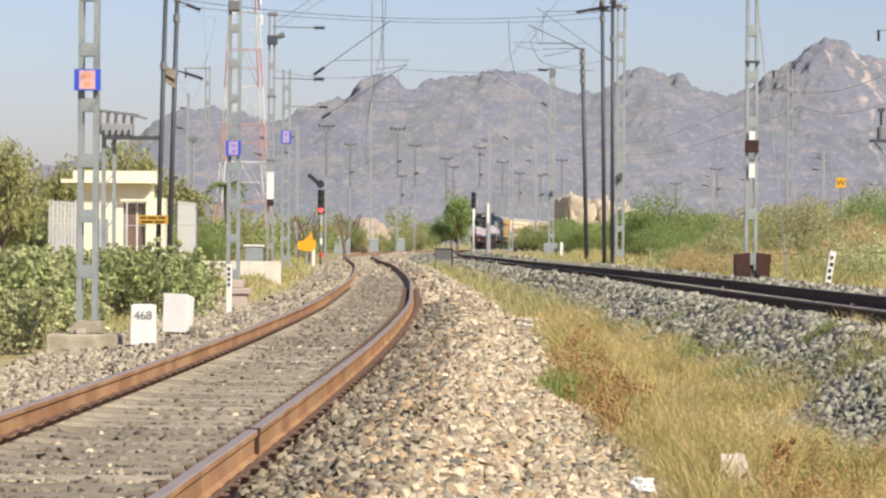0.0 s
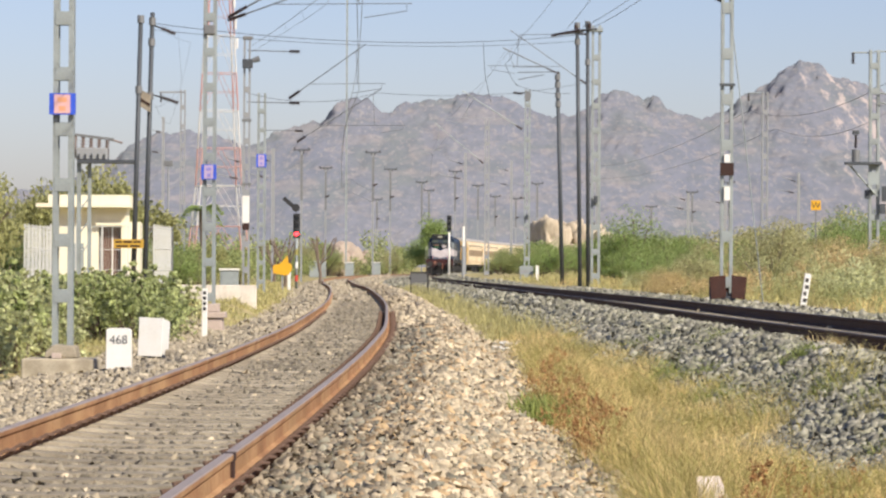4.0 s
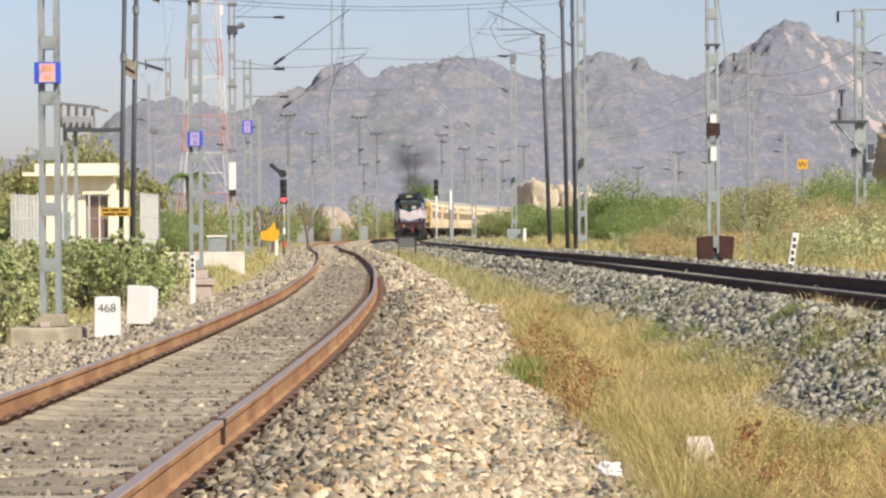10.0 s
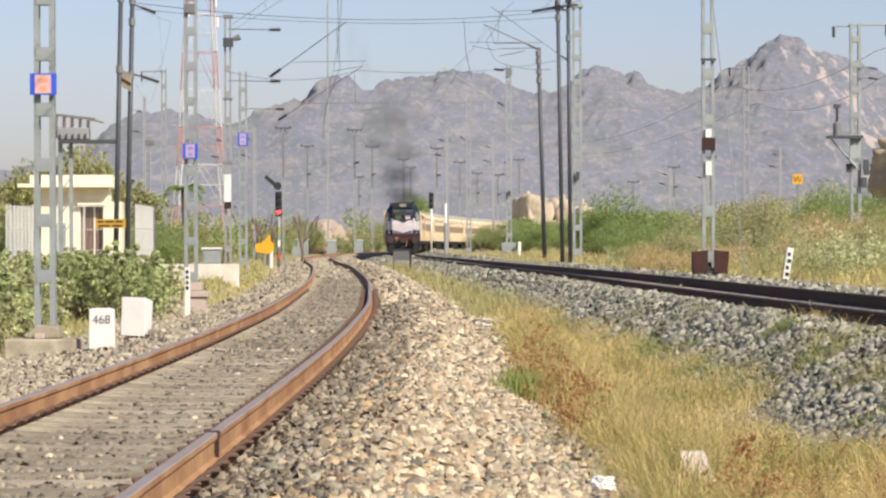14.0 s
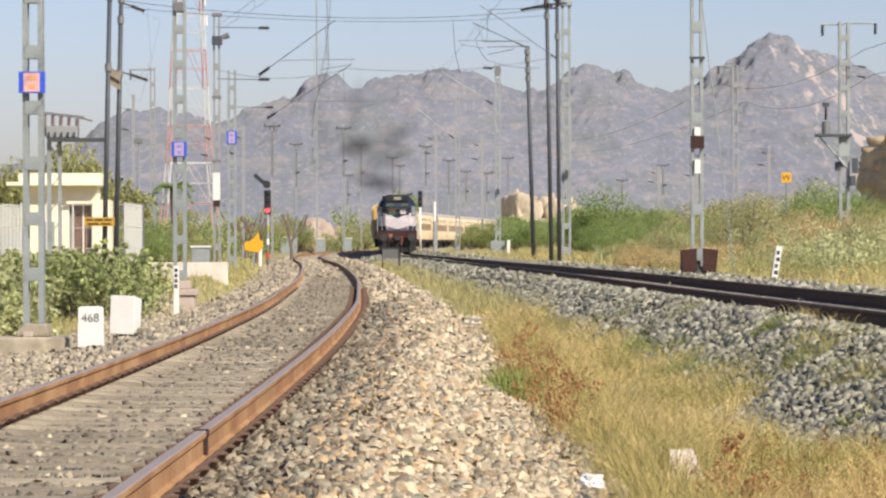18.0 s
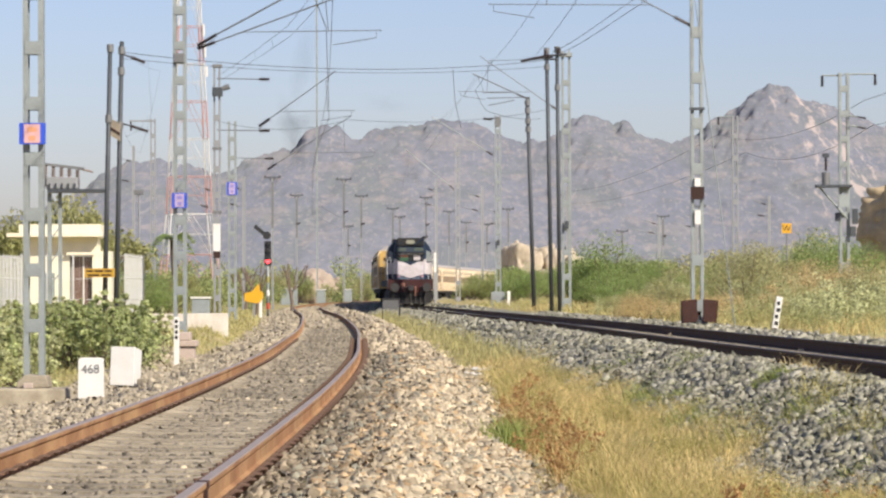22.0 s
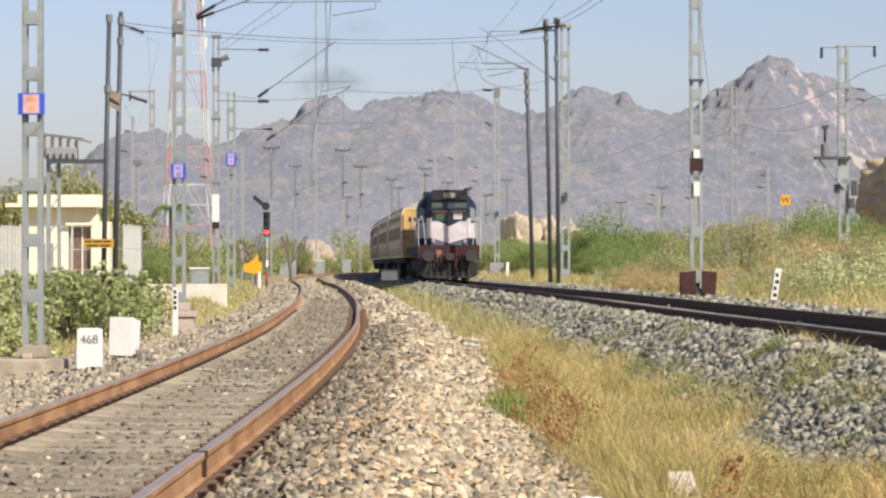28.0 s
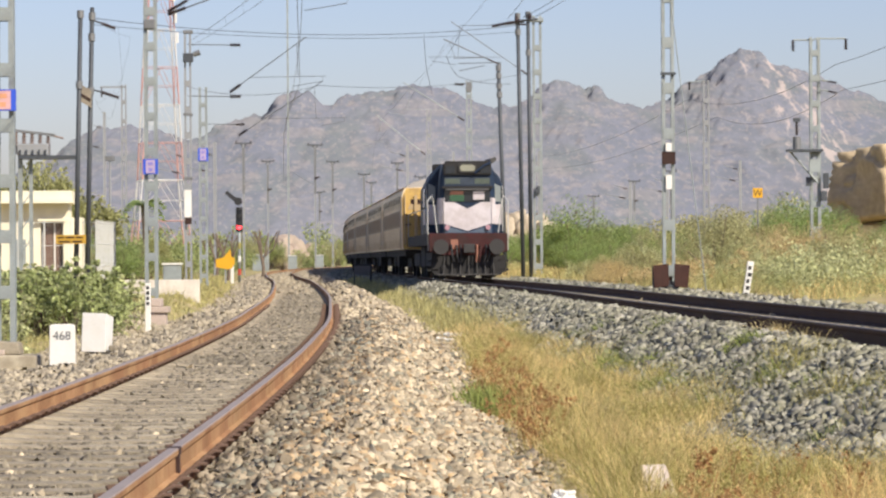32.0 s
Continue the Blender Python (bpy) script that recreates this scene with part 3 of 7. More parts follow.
# ---- overhead-line masts ----
def lattice_mast(x, y, z0, z1, width, label, step=0.8, steel=STEEL, group="overhead line masts", lean=0.0, first=0.35):
    """Two channels joined by batten plates on the front and back."""
    m = thing("overhead_line_mast", label, "mast", pose(x, y, z0, 0, lean, 0), group)
    h, w, c = z1 - z0, width / 2, width * 0.26
    for s in (-1, 1):
        d, t = w * 0.6, 0.012
        c_shape = [(s * w, -d), (s * (w - c), -d), (s * (w - c), -d + t), (s * (w - t), -d + t), (s * (w - t), d - t), (s * (w - c), d - t), (s * (w - c), d), (s * w, d)]
        if s < 0:
            c_shape = c_shape[::-1]
        part("channel", Mesh().sweep([[(px, py, z) for px, py in c_shape[::-1]] for z in (0, h)]), steel, m)
    plate = Mesh().box(-w * 0.78, w * 0.78, -w * 0.66, -w * 0.62, 0, step * 0.24).data("batten", steel)
    n = int(h / step)
    for i in range(n):
        part("batten", plate, steel, m, at=pose(0, 0, first + i * step))
        part("batten", plate, steel, m, at=pose(0, w * 1.28, first + i * step))
    return m


def insulator(parent, p, q, r=0.075):
    p, q = Vector(p), Vector(q)
    d = (q - p).normalized()
    side = d.cross(Vector((0, 0, 1)) if abs(d.z) < 0.9 else Vector((1, 0, 0))).normalized()
    up, rings = d.cross(side), []
    for i in range(7):
        for k, rr in ((0.1, 0.45), (0.4, 0.45), (0.5, 1.0), (0.62, 0.75), (0.66, 0.45)):
            c = p.lerp(q, (i + k) / 6.8)
            rings.append([c + (side * math.cos(0.6283 * j) + up * math.sin(0.6283 * j)) * r * rr for j in range(10)])
    a = Mesh().sweep(rings)
    return part("insulator", a, INSUL, parent, "brown ribbed insulator")


def cantilever(mast, z_low, start, reach, rise, reg, steel=BRACKET, stay=True, fat=0.075, bore=0.018):
    """Bracket tube with insulator, stay tube, registration tube and steady arm, on a mast (its space); start: x of the foot."""
    s = 1 if reach > 0 else -1
    foot, tip = Vector((start, 0, z_low)), Vector((start + reach, 0, z_low + rise))
    d = (tip - foot).normalized()
    tube = part("bracket_tube", Mesh().rod(foot + d * 0.5, tip + d * 0.4, bore), steel, mast)
    insulator(tube, foot + d * 0.1, foot + d * 0.55, fat)
    if stay:
        top = Vector((start, 0, z_low + rise + 0.1))
        insulator(tube, top + Vector((s * 0.1, 0, 0)), top + Vector((s * 0.7, 0, 0)))
        part("stay_tube", Mesh().rod(top + Vector((s * 0.65, 0, 0)), tip + Vector((0, 0, 0.05)), 0.014), steel, tube)
    z = z_low + reg
    a = start + reach * min(0.95, reg / rise)
    b = start + reach * 1.42
    part("registration_tube", Mesh().rod((a, 0, z), (b, 0, z + 0.03), 0.011), steel, tube)
    part("steady_arm", Mesh().line([(b - s * 0.12, 0, z), (b - s * 0.12, 0, z - 0.14), (b - s * 1.1, 0, z - 0.3)], 0.010), steel, tube)
    part("drop_bracket", Mesh().rod(tip, (start + reach * 1.02, 0, z), 0.012), steel, tube)
    return tube


def cross_arm(mast, z, x1, steel=BRACKET):
    """A level arm from the mast to x1 with an insulator at its end."""
    s = 1 if x1 > 0 else -1
    arm = part("cross_arm", Mesh().rod((0, 0, z), (x1 - s * 0.32, 0, z - 0.03), 0.018), steel, mast)
    insulator(arm, (x1 - s * 0.36, 0, z - 0.03), (x1, 0, z - 0.03), 0.09)
    return arm


LILAC_MARK = mat("faded_violet_mark", (0.24, 0.20, 0.50), 0.6, var=0.1)
FADED_MARK = mat("faded_orange_mark", (0.62, 0.30, 0.16), 0.6, var=0.1)


def enamel_sign(x, y, z, w, h, tint=ORANGE, label="blue and orange enamel plate fixed to a mast"):
    m = thing("mast_plate", label, "sign", pose(x, y, z), "mast plates")
    part("plate", Mesh().box(-w / 2, w / 2, -0.01, 0.06, -h / 2, h / 2), BLUE, m)
    part("panel", Mesh().box(-w * 0.31, w * 0.31, -0.016, -0.0105, -h * 0.44, h * 0.44), tint, m, "faded panel")
    for z0, z1, x in ((0.08, 0.3, 0.17), (-0.32, -0.1, 0.13)):
        part("mark", Mesh().box(-w * x, w * x, -0.02, -0.0165, h * z0, h * z1), FADED_MARK if tint == ORANGE else LILAC_MARK, m, "faded lettering bar")
    return m


mast_a = lattice_mast(-5.9, 46.0, -0.12, 10.5, 0.30, "grey steel batten mast on a stained concrete plinth", 0.81, first=0.66)
mast_b = lattice_mast(-5.9, 72.0, -0.10, 9.6, 0.30, "grey steel batten mast with blue plate", 0.8)
mast_c = lattice_mast(-7.3, 104.0, -0.4, 8.5, 0.23, "slim weathered steel mast with a white painted sleeve", 0.85, STEEL_FAR)
for z in (4.1, 6.2):
    part("collar", Mesh().box(-0.15, 0.15, -0.1, 0.1, z, z + 0.08), STEEL_POLE, mast_c)
part("gear_box", Mesh().box(-0.14, 0.2, -0.24, -0.08, 7.95, 8.25), STEEL_DARK, mast_c, "dark switch gear on the mast", bevel=0.02)
part("gear_knob", Mesh().rod((0.2, -0.16, 8.2), (0.42, -0.16, 8.28), 0.08, 0.1, n=8), STEEL_POLE, mast_c)
part("pulley_cap", Mesh().box(-0.14, 0.18, -0.1, 0.1, 8.9, 9.02), STEEL_POLE, mast_c, bevel=0.02)
mast_d = lattice_mast(-8.7, 133.0, -0.1, 8.3, 0.36, "grey steel mast with blue square plate", 0.8, STEEL)
mast_e = lattice_mast(6.24, 76.0, 0.25, 11.0, 0.30, "pale steel mast with a brown plate, beside the far track", 1.1)
mast_f = lattice_mast(5.28, 130.0, 0.2, 11.0, 0.38, "tall pale lattice mast beside dark steel tube poles", 1.0)
mast_g = lattice_mast(3.5, 185.0, 0.0, 11.4, 0.34, "pale lattice mast with a small dark box", 1.0)
mast_h = lattice_mast(1.45, 235.0, 0.0, 12.0, 0.36, "distant pale lattice mast by the far track", 1.2, STEEL_FAR)
mast_i = lattice_mast(16.1, 125.0, 0.6, 9.7, 0.42, "steel mast carrying a small transformer platform", 1.0)
mast_j = lattice_mast(16.2, 172.0, 0.6, 10.6, 0.36, "distant lattice mast in the scrub", 1.2, STEEL_FAR)
enamel_sign(-5.9, 45.8, 3.43, 0.38, 0.31)
enamel_sign(-5.9, 71.8, 3.2, 0.34, 0.34, LILAC, "blue enamel plate with faded lilac panel on a mast")
enamel_sign(-8.7, 132.86, 5.45, 0.42, 0.55, LILAC, "blue enamel plate with faded lilac panel on a mast")
upper = cantilever(mast_b, 6.74, 0.3, 3.04, 1.1, 0.41, stay=False)
insulator(upper, (0.4, 0, 6.84), (0.85, 0, 7.1))
part("stay_tube", Mesh().rod((0.85, 0, 7.1), (3.3, 0, 8.42), 0.022), BRACKET, upper)
part("clamp", Mesh().box(-0.14, 0.12, -0.19, 0.19, 6.44, 6.66), STEEL_POLE, mast_b, "dark clamp box", bevel=0.02)
cross_arm(mast_c, 8.55, 1.75)
cross_arm(mast_c, 6.85, 1.75)
cantilever(mast_c, 6.9, 1.3, 2.3, 1.65, 0.55, BRACKET, False, 0.095)
cross_arm(mast_d, 6.85, 1.75)
cantilever(mast_d, 6.3, 1.4, 3.3, 2.1, 0.75, BRACKET, False, 0.09)
cantilever(mast_e, 7.2, -0.04, -3.5, 1.85, 0.55, BRACKET, False)
cantilever(mast_f, 8.25, -0.2, -3.0, 2.1, 0.85, BRACKET)
for mast, z in ((mast_f, 3.45), (mast_g, 3.75)):
    part("relay_box", Mesh().box(-0.08, 0.08, -0.32, -0.18, z, z + 0.32), STEEL_DARK, mast, "small dark relay box", bevel=0.015)
part("cap_clamp", Mesh().box(-0.28, 0.26, -0.24, 0.24, 10.55, 10.7), STEEL, mast_f)
part("pulley_hood", Mesh().prism([(-0.2, 10.95), (-0.08, 10.7), (0.08, 10.7), (0.2, 10.95), (0.2, 11.15), (0.08, 11.3), (-0.08, 11.3)], -0.15, 0.15), STEEL_POLE, mast_g, "weathered pulley hood")
arm = part("pulley_arm", Mesh().rod((-0.85, 0, 11.2), (0, 0, 11.2), 0.03), BRACKET, mast_g)
insulator(arm, (-0.85, -0.1, 11.2), (-0.3, -0.1, 11.15), 0.14)
cantilever(mast_g, 9.0, -0.2, -3.3, 2.1, 0.7, STEEL, False, 0.11, 0.03)
cantilever(mast_h, 8.6, -0.2, -3.4, 2.8, 1.0, STEEL, False, 0.12, 0.032)
for mast, z, reach in ((mast_i, 9.0, -0.85), (mast_i, 9.05, 1.25), (mast_j, 9.95, -0.9)):
    arm = part("cross_arm", Mesh().rod((0, 0, z), (reach, 0, z), 0.035), STEEL, mast)
    insulator(arm, (reach, 0, z), (reach, 0, z - 0.45), 0.1)


for z0, z1, x in ((2.6, 3.0, 0.3), (3.1, 3.7, 0.38), (3.2, 3.55, -0.3)):
    part("switch_gear", Mesh().box(x - 0.1, x + 0.12, -0.36, -0.22, z0, z1), STEEL_DARK, mast_i, "dark switch gear", bevel=0.01)
for z in (7.4, 7.0):
    arm = part("side_arm", Mesh().rod((0.2, -0.22, z), (0.55, -0.22, z - 0.05), 0.03), STEEL, mast_i)
    insulator(arm, (0.5, -0.22, z - 0.05), (0.85, -0.22, z - 0.12), 0.07)


def tube_pole(x0, x1, y, z0, z1, r, label, rings=()):
    m = thing("steel_pole", label, "pole", pose(x0, y, z0), "steel tube poles")
    part("tube", Mesh().rod((0, 0, 0), (x1 - x0, 0, z1 - z0), r, r * 0.85, n=10), STEEL_DARK, m, smooth=True)
    for k in rings:
        c = Vector((x1 - x0, 0, z1 - z0)) * k
        part("collar", Mesh().rod(c - Vector((0, 0, 0.12)), c + Vector((0, 0, 0.12)), r * 1.3, n=10), STEEL_POLE, m)
    return m


pole_a = tube_pole(-10.62, -10.40, 100.0, -0.4, 8.95, 0.085, "dark steel tube pole carrying an isolator", (0.99, 0.75))
pole_b = tube_pole(-10.30, -10.07, 100.4, -0.4, 9.1, 0.085, "dark steel tube pole carrying an isolator", (0.97, 0.72, 0.9))
pole_c = tube_pole(4.52, 4.35, 126.0, 0.0, 10.8, 0.09, "tall dark steel tube pole with bracket head", (0.99, 0.93))
pole_d = tube_pole(4.76, 4.69, 124.0, 0.0, 10.7, 0.085, "tall dark steel tube pole with bracket head", (0.99, 0.85))
pole_e = tube_pole(4.24, 3.97, 140.0, 0.0, 9.5, 0.1, "dark steel pole with ringed top", (0.995, 0.96, 0.91, 0.87))


# bracket carried by the ringed pole, in its own space
ringed = part("bracket_tube", Mesh().rod((-0.2, 0, 9.6), (-2.7, 0, 10.75), 0.028), BRACKET, pole_e)
part("bracket_foot", Mesh().rod((-0.2, 0, 9.35), (-0.2, 0, 9.7), 0.05), BRACKET, pole_e)
insulator(ringed, (-0.25, 0, 9.62), (-0.75, 0, 9.85), 0.07)
for a, b in (((-2.25, 0, 9.9), (-0.8, 0, 9.92)), ((-2.05, 0, 9.66), (-0.2, 0, 9.7)), ((-2.0, 0, 9.34), (-0.85, 0, 9.57))):
    part("registration_tube", Mesh().rod(a, b, 0.02), BRACKET, ringed)
part("dropper", Mesh().rod((-2.45, 0, 10.6), (-2.2, 0, 9.9), 0.012), BRACKET, ringed)


def far_post(x, y, z1, w, label, arm=True):
    """A distant post with a cross piece and hanging insulators, down to the ground."""
    z0 = float(ground_z(x, y)) - 0.2
    m = thing("yard_post", label, "post", pose(x, y, z0), "distant yard posts")
    h = z1 - z0
    k = 0.09 if arm else 0.12
    part("shaft", Mesh().box(-k, k, -k, k, 0, h), STEEL_FAR, m)
    if arm:
        part("cross_piece", Mesh().box(-w / 2, w / 2, -0.1, 0.1, h - 0.14, h), WIRE, m)
        part("bracket", Mesh().prism([(-0.3, h - 0.14), (-0.1, h - 0.5), (0.1, h - 0.5), (0.3, h - 0.14)], -0.08, 0.08), WIRE, m)
        # the sleeve colours the upper shaft darker, imitating haze that fades the lower part
        part("sleeve", Mesh().box(-k - 0.03, k + 0.03, -k - 0.03, k + 0.03, h * 0.62, h - 0.5), STEEL_POLE, m, "upper shaft coloured darker, lower part left pale as by haze")
        for s in (-1, 1):
            part("pin_insulator", Mesh().rod((s * w * 0.42, 0, h), (s * w * 0.42, 0, h + 0.16), 0.07, 0.05), INSUL, m)
        if int(y) % 3:
            part("insulator", Mesh().rod((0.0, -0.1, h * 0.74), (0.45, -0.1, h * 0.75), 0.13, 0.08), INSUL, m)
    else:
        for z, reach in ((h * 0.78, -2.4), (h * 0.9, -1.6)):
            tube = part("bracket_tube", Mesh().rod((0, 0, z), (reach, 0, z + 0.5), 0.035), STEEL_FAR, m)
            insulator(tube, (reach * 0.2, 0, z + 0.1), (reach * 0.45, 0, z + 0.225), 0.12)
    return m


for x, y, z in ((-15.8, 300, 12.0), (-17.1, 380, 12.7), (-9.6, 320, 12.5), (-9.3, 380, 12.6), (-6.1, 420, 12.1), (-5.5, 450, 11.7), (-1.5, 380, 12.4), (1.4, 420, 11.7), (4.0, 455, 11.0), (-13.2, 460, 10.6), (6.6, 430, 10.2), (9.3, 420, 12.0), (28.5, 400, 10.5), (34.0, 410, 12.0), (24.5, 420, 9.0)):
    far_post(x, y, z, 1.6, "distant steel yard post with cross piece")
for x, y, z in ((-0.2, 290, 11.4), (4.6, 330, 12.0), (7.0, 360, 11.0), (13.5, 330, 12.0), (-18.5, 260, 10.5), (-29.0, 300, 15.0), (21.0, 300, 8.0), (27.0, 330, 9.5), (-14.2, 230, 9.5), (31.5, 300, 10.0)):
    far_post(x, y, z, 1.2, "distant pale steel overhead-line post", False)


lattice_yard = lattice_mast(-18.1, 200.0, -0.3, 12.1, 0.34, "pale lattice mast with a level arm behind the yard", 1.2, STEEL_FAR)
part("cross_arm", Mesh().box(-1.5, 0.1, -0.05, 0.05, 12.2, 12.3), STEEL_FAR, lattice_yard)
insulator(lattice_yard, (-1.4, 0, 12.2), (-1.4, 0, 11.6), 0.1)
flood = thing("flood_light_post", "thin pale post with a dark flood light box", "lamp post", pose(-17.1, 180.0, -0.3), "distant yard posts")
part("shaft", Mesh().rod((0, 0, 0), (0, 0, 7.0), 0.07, 0.05, n=8), STEEL_FAR, flood)
part("lamp_box", Mesh().box(-0.26, 0.26, -0.12, 0.12, 6.95, 7.25), STEEL_POLE, flood, "dark flood light box", bevel=0.03)


# ---- wires ----
def wire(name, points, label, r=0.012, sag=0.0):
    pts = []
    for p, q in zip(points[:-1], points[1:]):
        p, q = Vector(p), Vector(q)
        for i in range(12):
            k = i / 12
            pts.append(p.lerp(q, k) - Vector((0, 0, sag * 4 * k * (1 - k))))
    pts.append(Vector(points[-1]))
    return tagged(part(name, Mesh().line(pts, r), STEEL if "pale" in label else WIRE), label, "wire")


wire("contact_wire", [(-2.4, 20, 7.15), (-2.55, 72, 7.15), (-3.6, 104, 6.85), (-5.2, 133, 6.9), (-7.2, 180, 6.9), (-9.6, 240, 6.9), (-8.8, 310, 6.9)], "thin contact wire over the near track", 0.009)
wire("catenary_wire", [(-2.4, 20, 8.2), (-2.4, 72, 7.85), (-3.6, 104, 8.2), (-5.0, 133, 7.95), (-7.2, 180, 8.1), (-9.6, 240, 8.1), (-8.8, 310, 8.1)], "thin carrier wire over the near track", 0.009, 0.25)
wire("contact_wire", [(1.55, 129, 9.9), (-0.5, 185, 9.5), (-2.6, 235, 9.4), (-3.6, 300, 9.2)], "thin contact wire over the far track", 0.005)
wire("catenary_wire", [(2.0, 20, 8.2), (2.44, 76, 8.12), (2.15, 130, 10.5), (0.1, 185, 11.1), (-2.0, 235, 11.4), (-3.6, 300, 11.0)], "thin carrier wire over the far track", 0.006, 0.12)
wire("anchor_wire", [(2.8, 20, 8.2), (3.32, 76, 8.06), (3.9, 125.5, 10.5)], "anchored contact wire running to a tube pole", 0.009, 0.05)
wire("anchor_wire", [(-7.15, 104, 8.3), (-4.1, 85.5, 8.3), (-2.5, 72, 8.4), (-2.3, 20, 8.4)], "overlapping carrier wire anchored at a mast", 0.007, 0.03)
wire("anchor_wire", [(-7.15, 104, 8.1), (-4.0, 85.5, 8.05), (-2.35, 72, 8.1), (-2.3, 20, 8.1)], "overlapping contact wire anchored at a mast", 0.006, 0.03)
for k in (0.3, 0.55, 0.8):
    wire("dropper", [(-7.15 + 3.05 * k, 104 - 18.5 * k, 8.29), (-7.15 + 3.1 * k, 104 - 18.5 * k, 8.1 - 0.05 * k)], "short wire tying two overhead wires together", 0.0035)
wire("feeder_wire", [(8.6, 58, 10.1), (5.45, 110, 10.3), (4.55, 125.5, 10.6)], "feeder wire ending at the tube poles", 0.011, 0.05)
wire("feeder_wire", [(8.7, 58, 9.8), (5.55, 110, 10.1), (4.65, 124.5, 10.4)], "feeder wire ending at the tube poles", 0.011, 0.05)
wire("span_wire", [(-10.0, 100.4, 8.75), (4.35, 125.0, 10.25)], "span wire slung between steel poles", 0.011, 0.45)
wire("span_wire", [(-10.0, 100.4, 8.55), (4.35, 125.0, 10.0)], "span wire slung between steel poles", 0.009, 0.35)
wire("span_wire", [(-7.3, 104.0, 6.75), (-3.0, 104.5, 6.8), (5.1, 130.0, 8.7)], "span wire slung between steel poles", 0.008, 0.3)
wire("jumper_wire", [(-10.1, 100.3, 8.9), (-8.9, 101, 8.2), (-9.6, 101.5, 5.6), (-10.0, 100.5, 6.2)], "loose jumper cable hanging from a pole", 0.0032, 0.15)
wire("jumper_wire", [(-9.3, 101.0, 8.6), (-9.2, 101.3, 6.9), (-10.0, 101.0, 6.1)], "loose jumper cable hanging from a pole", 0.0032, 0.15)
wire("jumper_wire", [(0.55, 115.0, 9.2), (0.62, 115.5, 8.1), (0.85, 116.0, 7.1)], "short cable hanging from the span wire", 0.01, 0.05)
wire("feeder_wire", [(20.0, 60.0, 11.5), (16.9, 125.0, 8.6), (15.3, 172.0, 9.6), (13.5, 330, 11.5)], "feeder wire carried on the scrub masts", 0.012, 0.8)
wire("feeder_wire", [(22.0, 60.0, 10.0), (17.2, 125.0, 7.6), (16.8, 172.0, 8.6), (13.5, 330, 10.2)], "feeder wire carried on the scrub masts", 0.012, 0.8)
wire("guy_wire", [(5.55, 68.0, 7.5), (6.41, 68.0, 0.1)], "pale guy wire anchored beside the far track", 0.012)
wire("jumper_wire", [(2.2, 126.5, 10.4), (1.5, 127.0, 9.2), (2.0, 128.0, 8.4), (4.2, 130.0, 8.2)], "loose jumper cable hanging from a pole", 0.01, 0.12)


# ---- markers and equipment beside the tracks ----
def text_part(body, size, m, parent, material, extrude=0.002, name="number"):
    """Raised lettering as a mesh."""
    curve = bpy.data.curves.new(name, "FONT")
    curve.body, curve.size, curve.align_x, curve.extrude = body, size, "CENTER", extrude
    tmp = new("lettering", curve)
    bpy.context.view_layer.update()
    me = bpy.data.meshes.new_from_object(tmp.evaluated_get(bpy.context.evaluated_depsgraph_get()))
    bpy.data.objects.remove(tmp)
    me.materials.clear()
    me.materials.append(material)
    return part(name, me, material, parent, at=m)


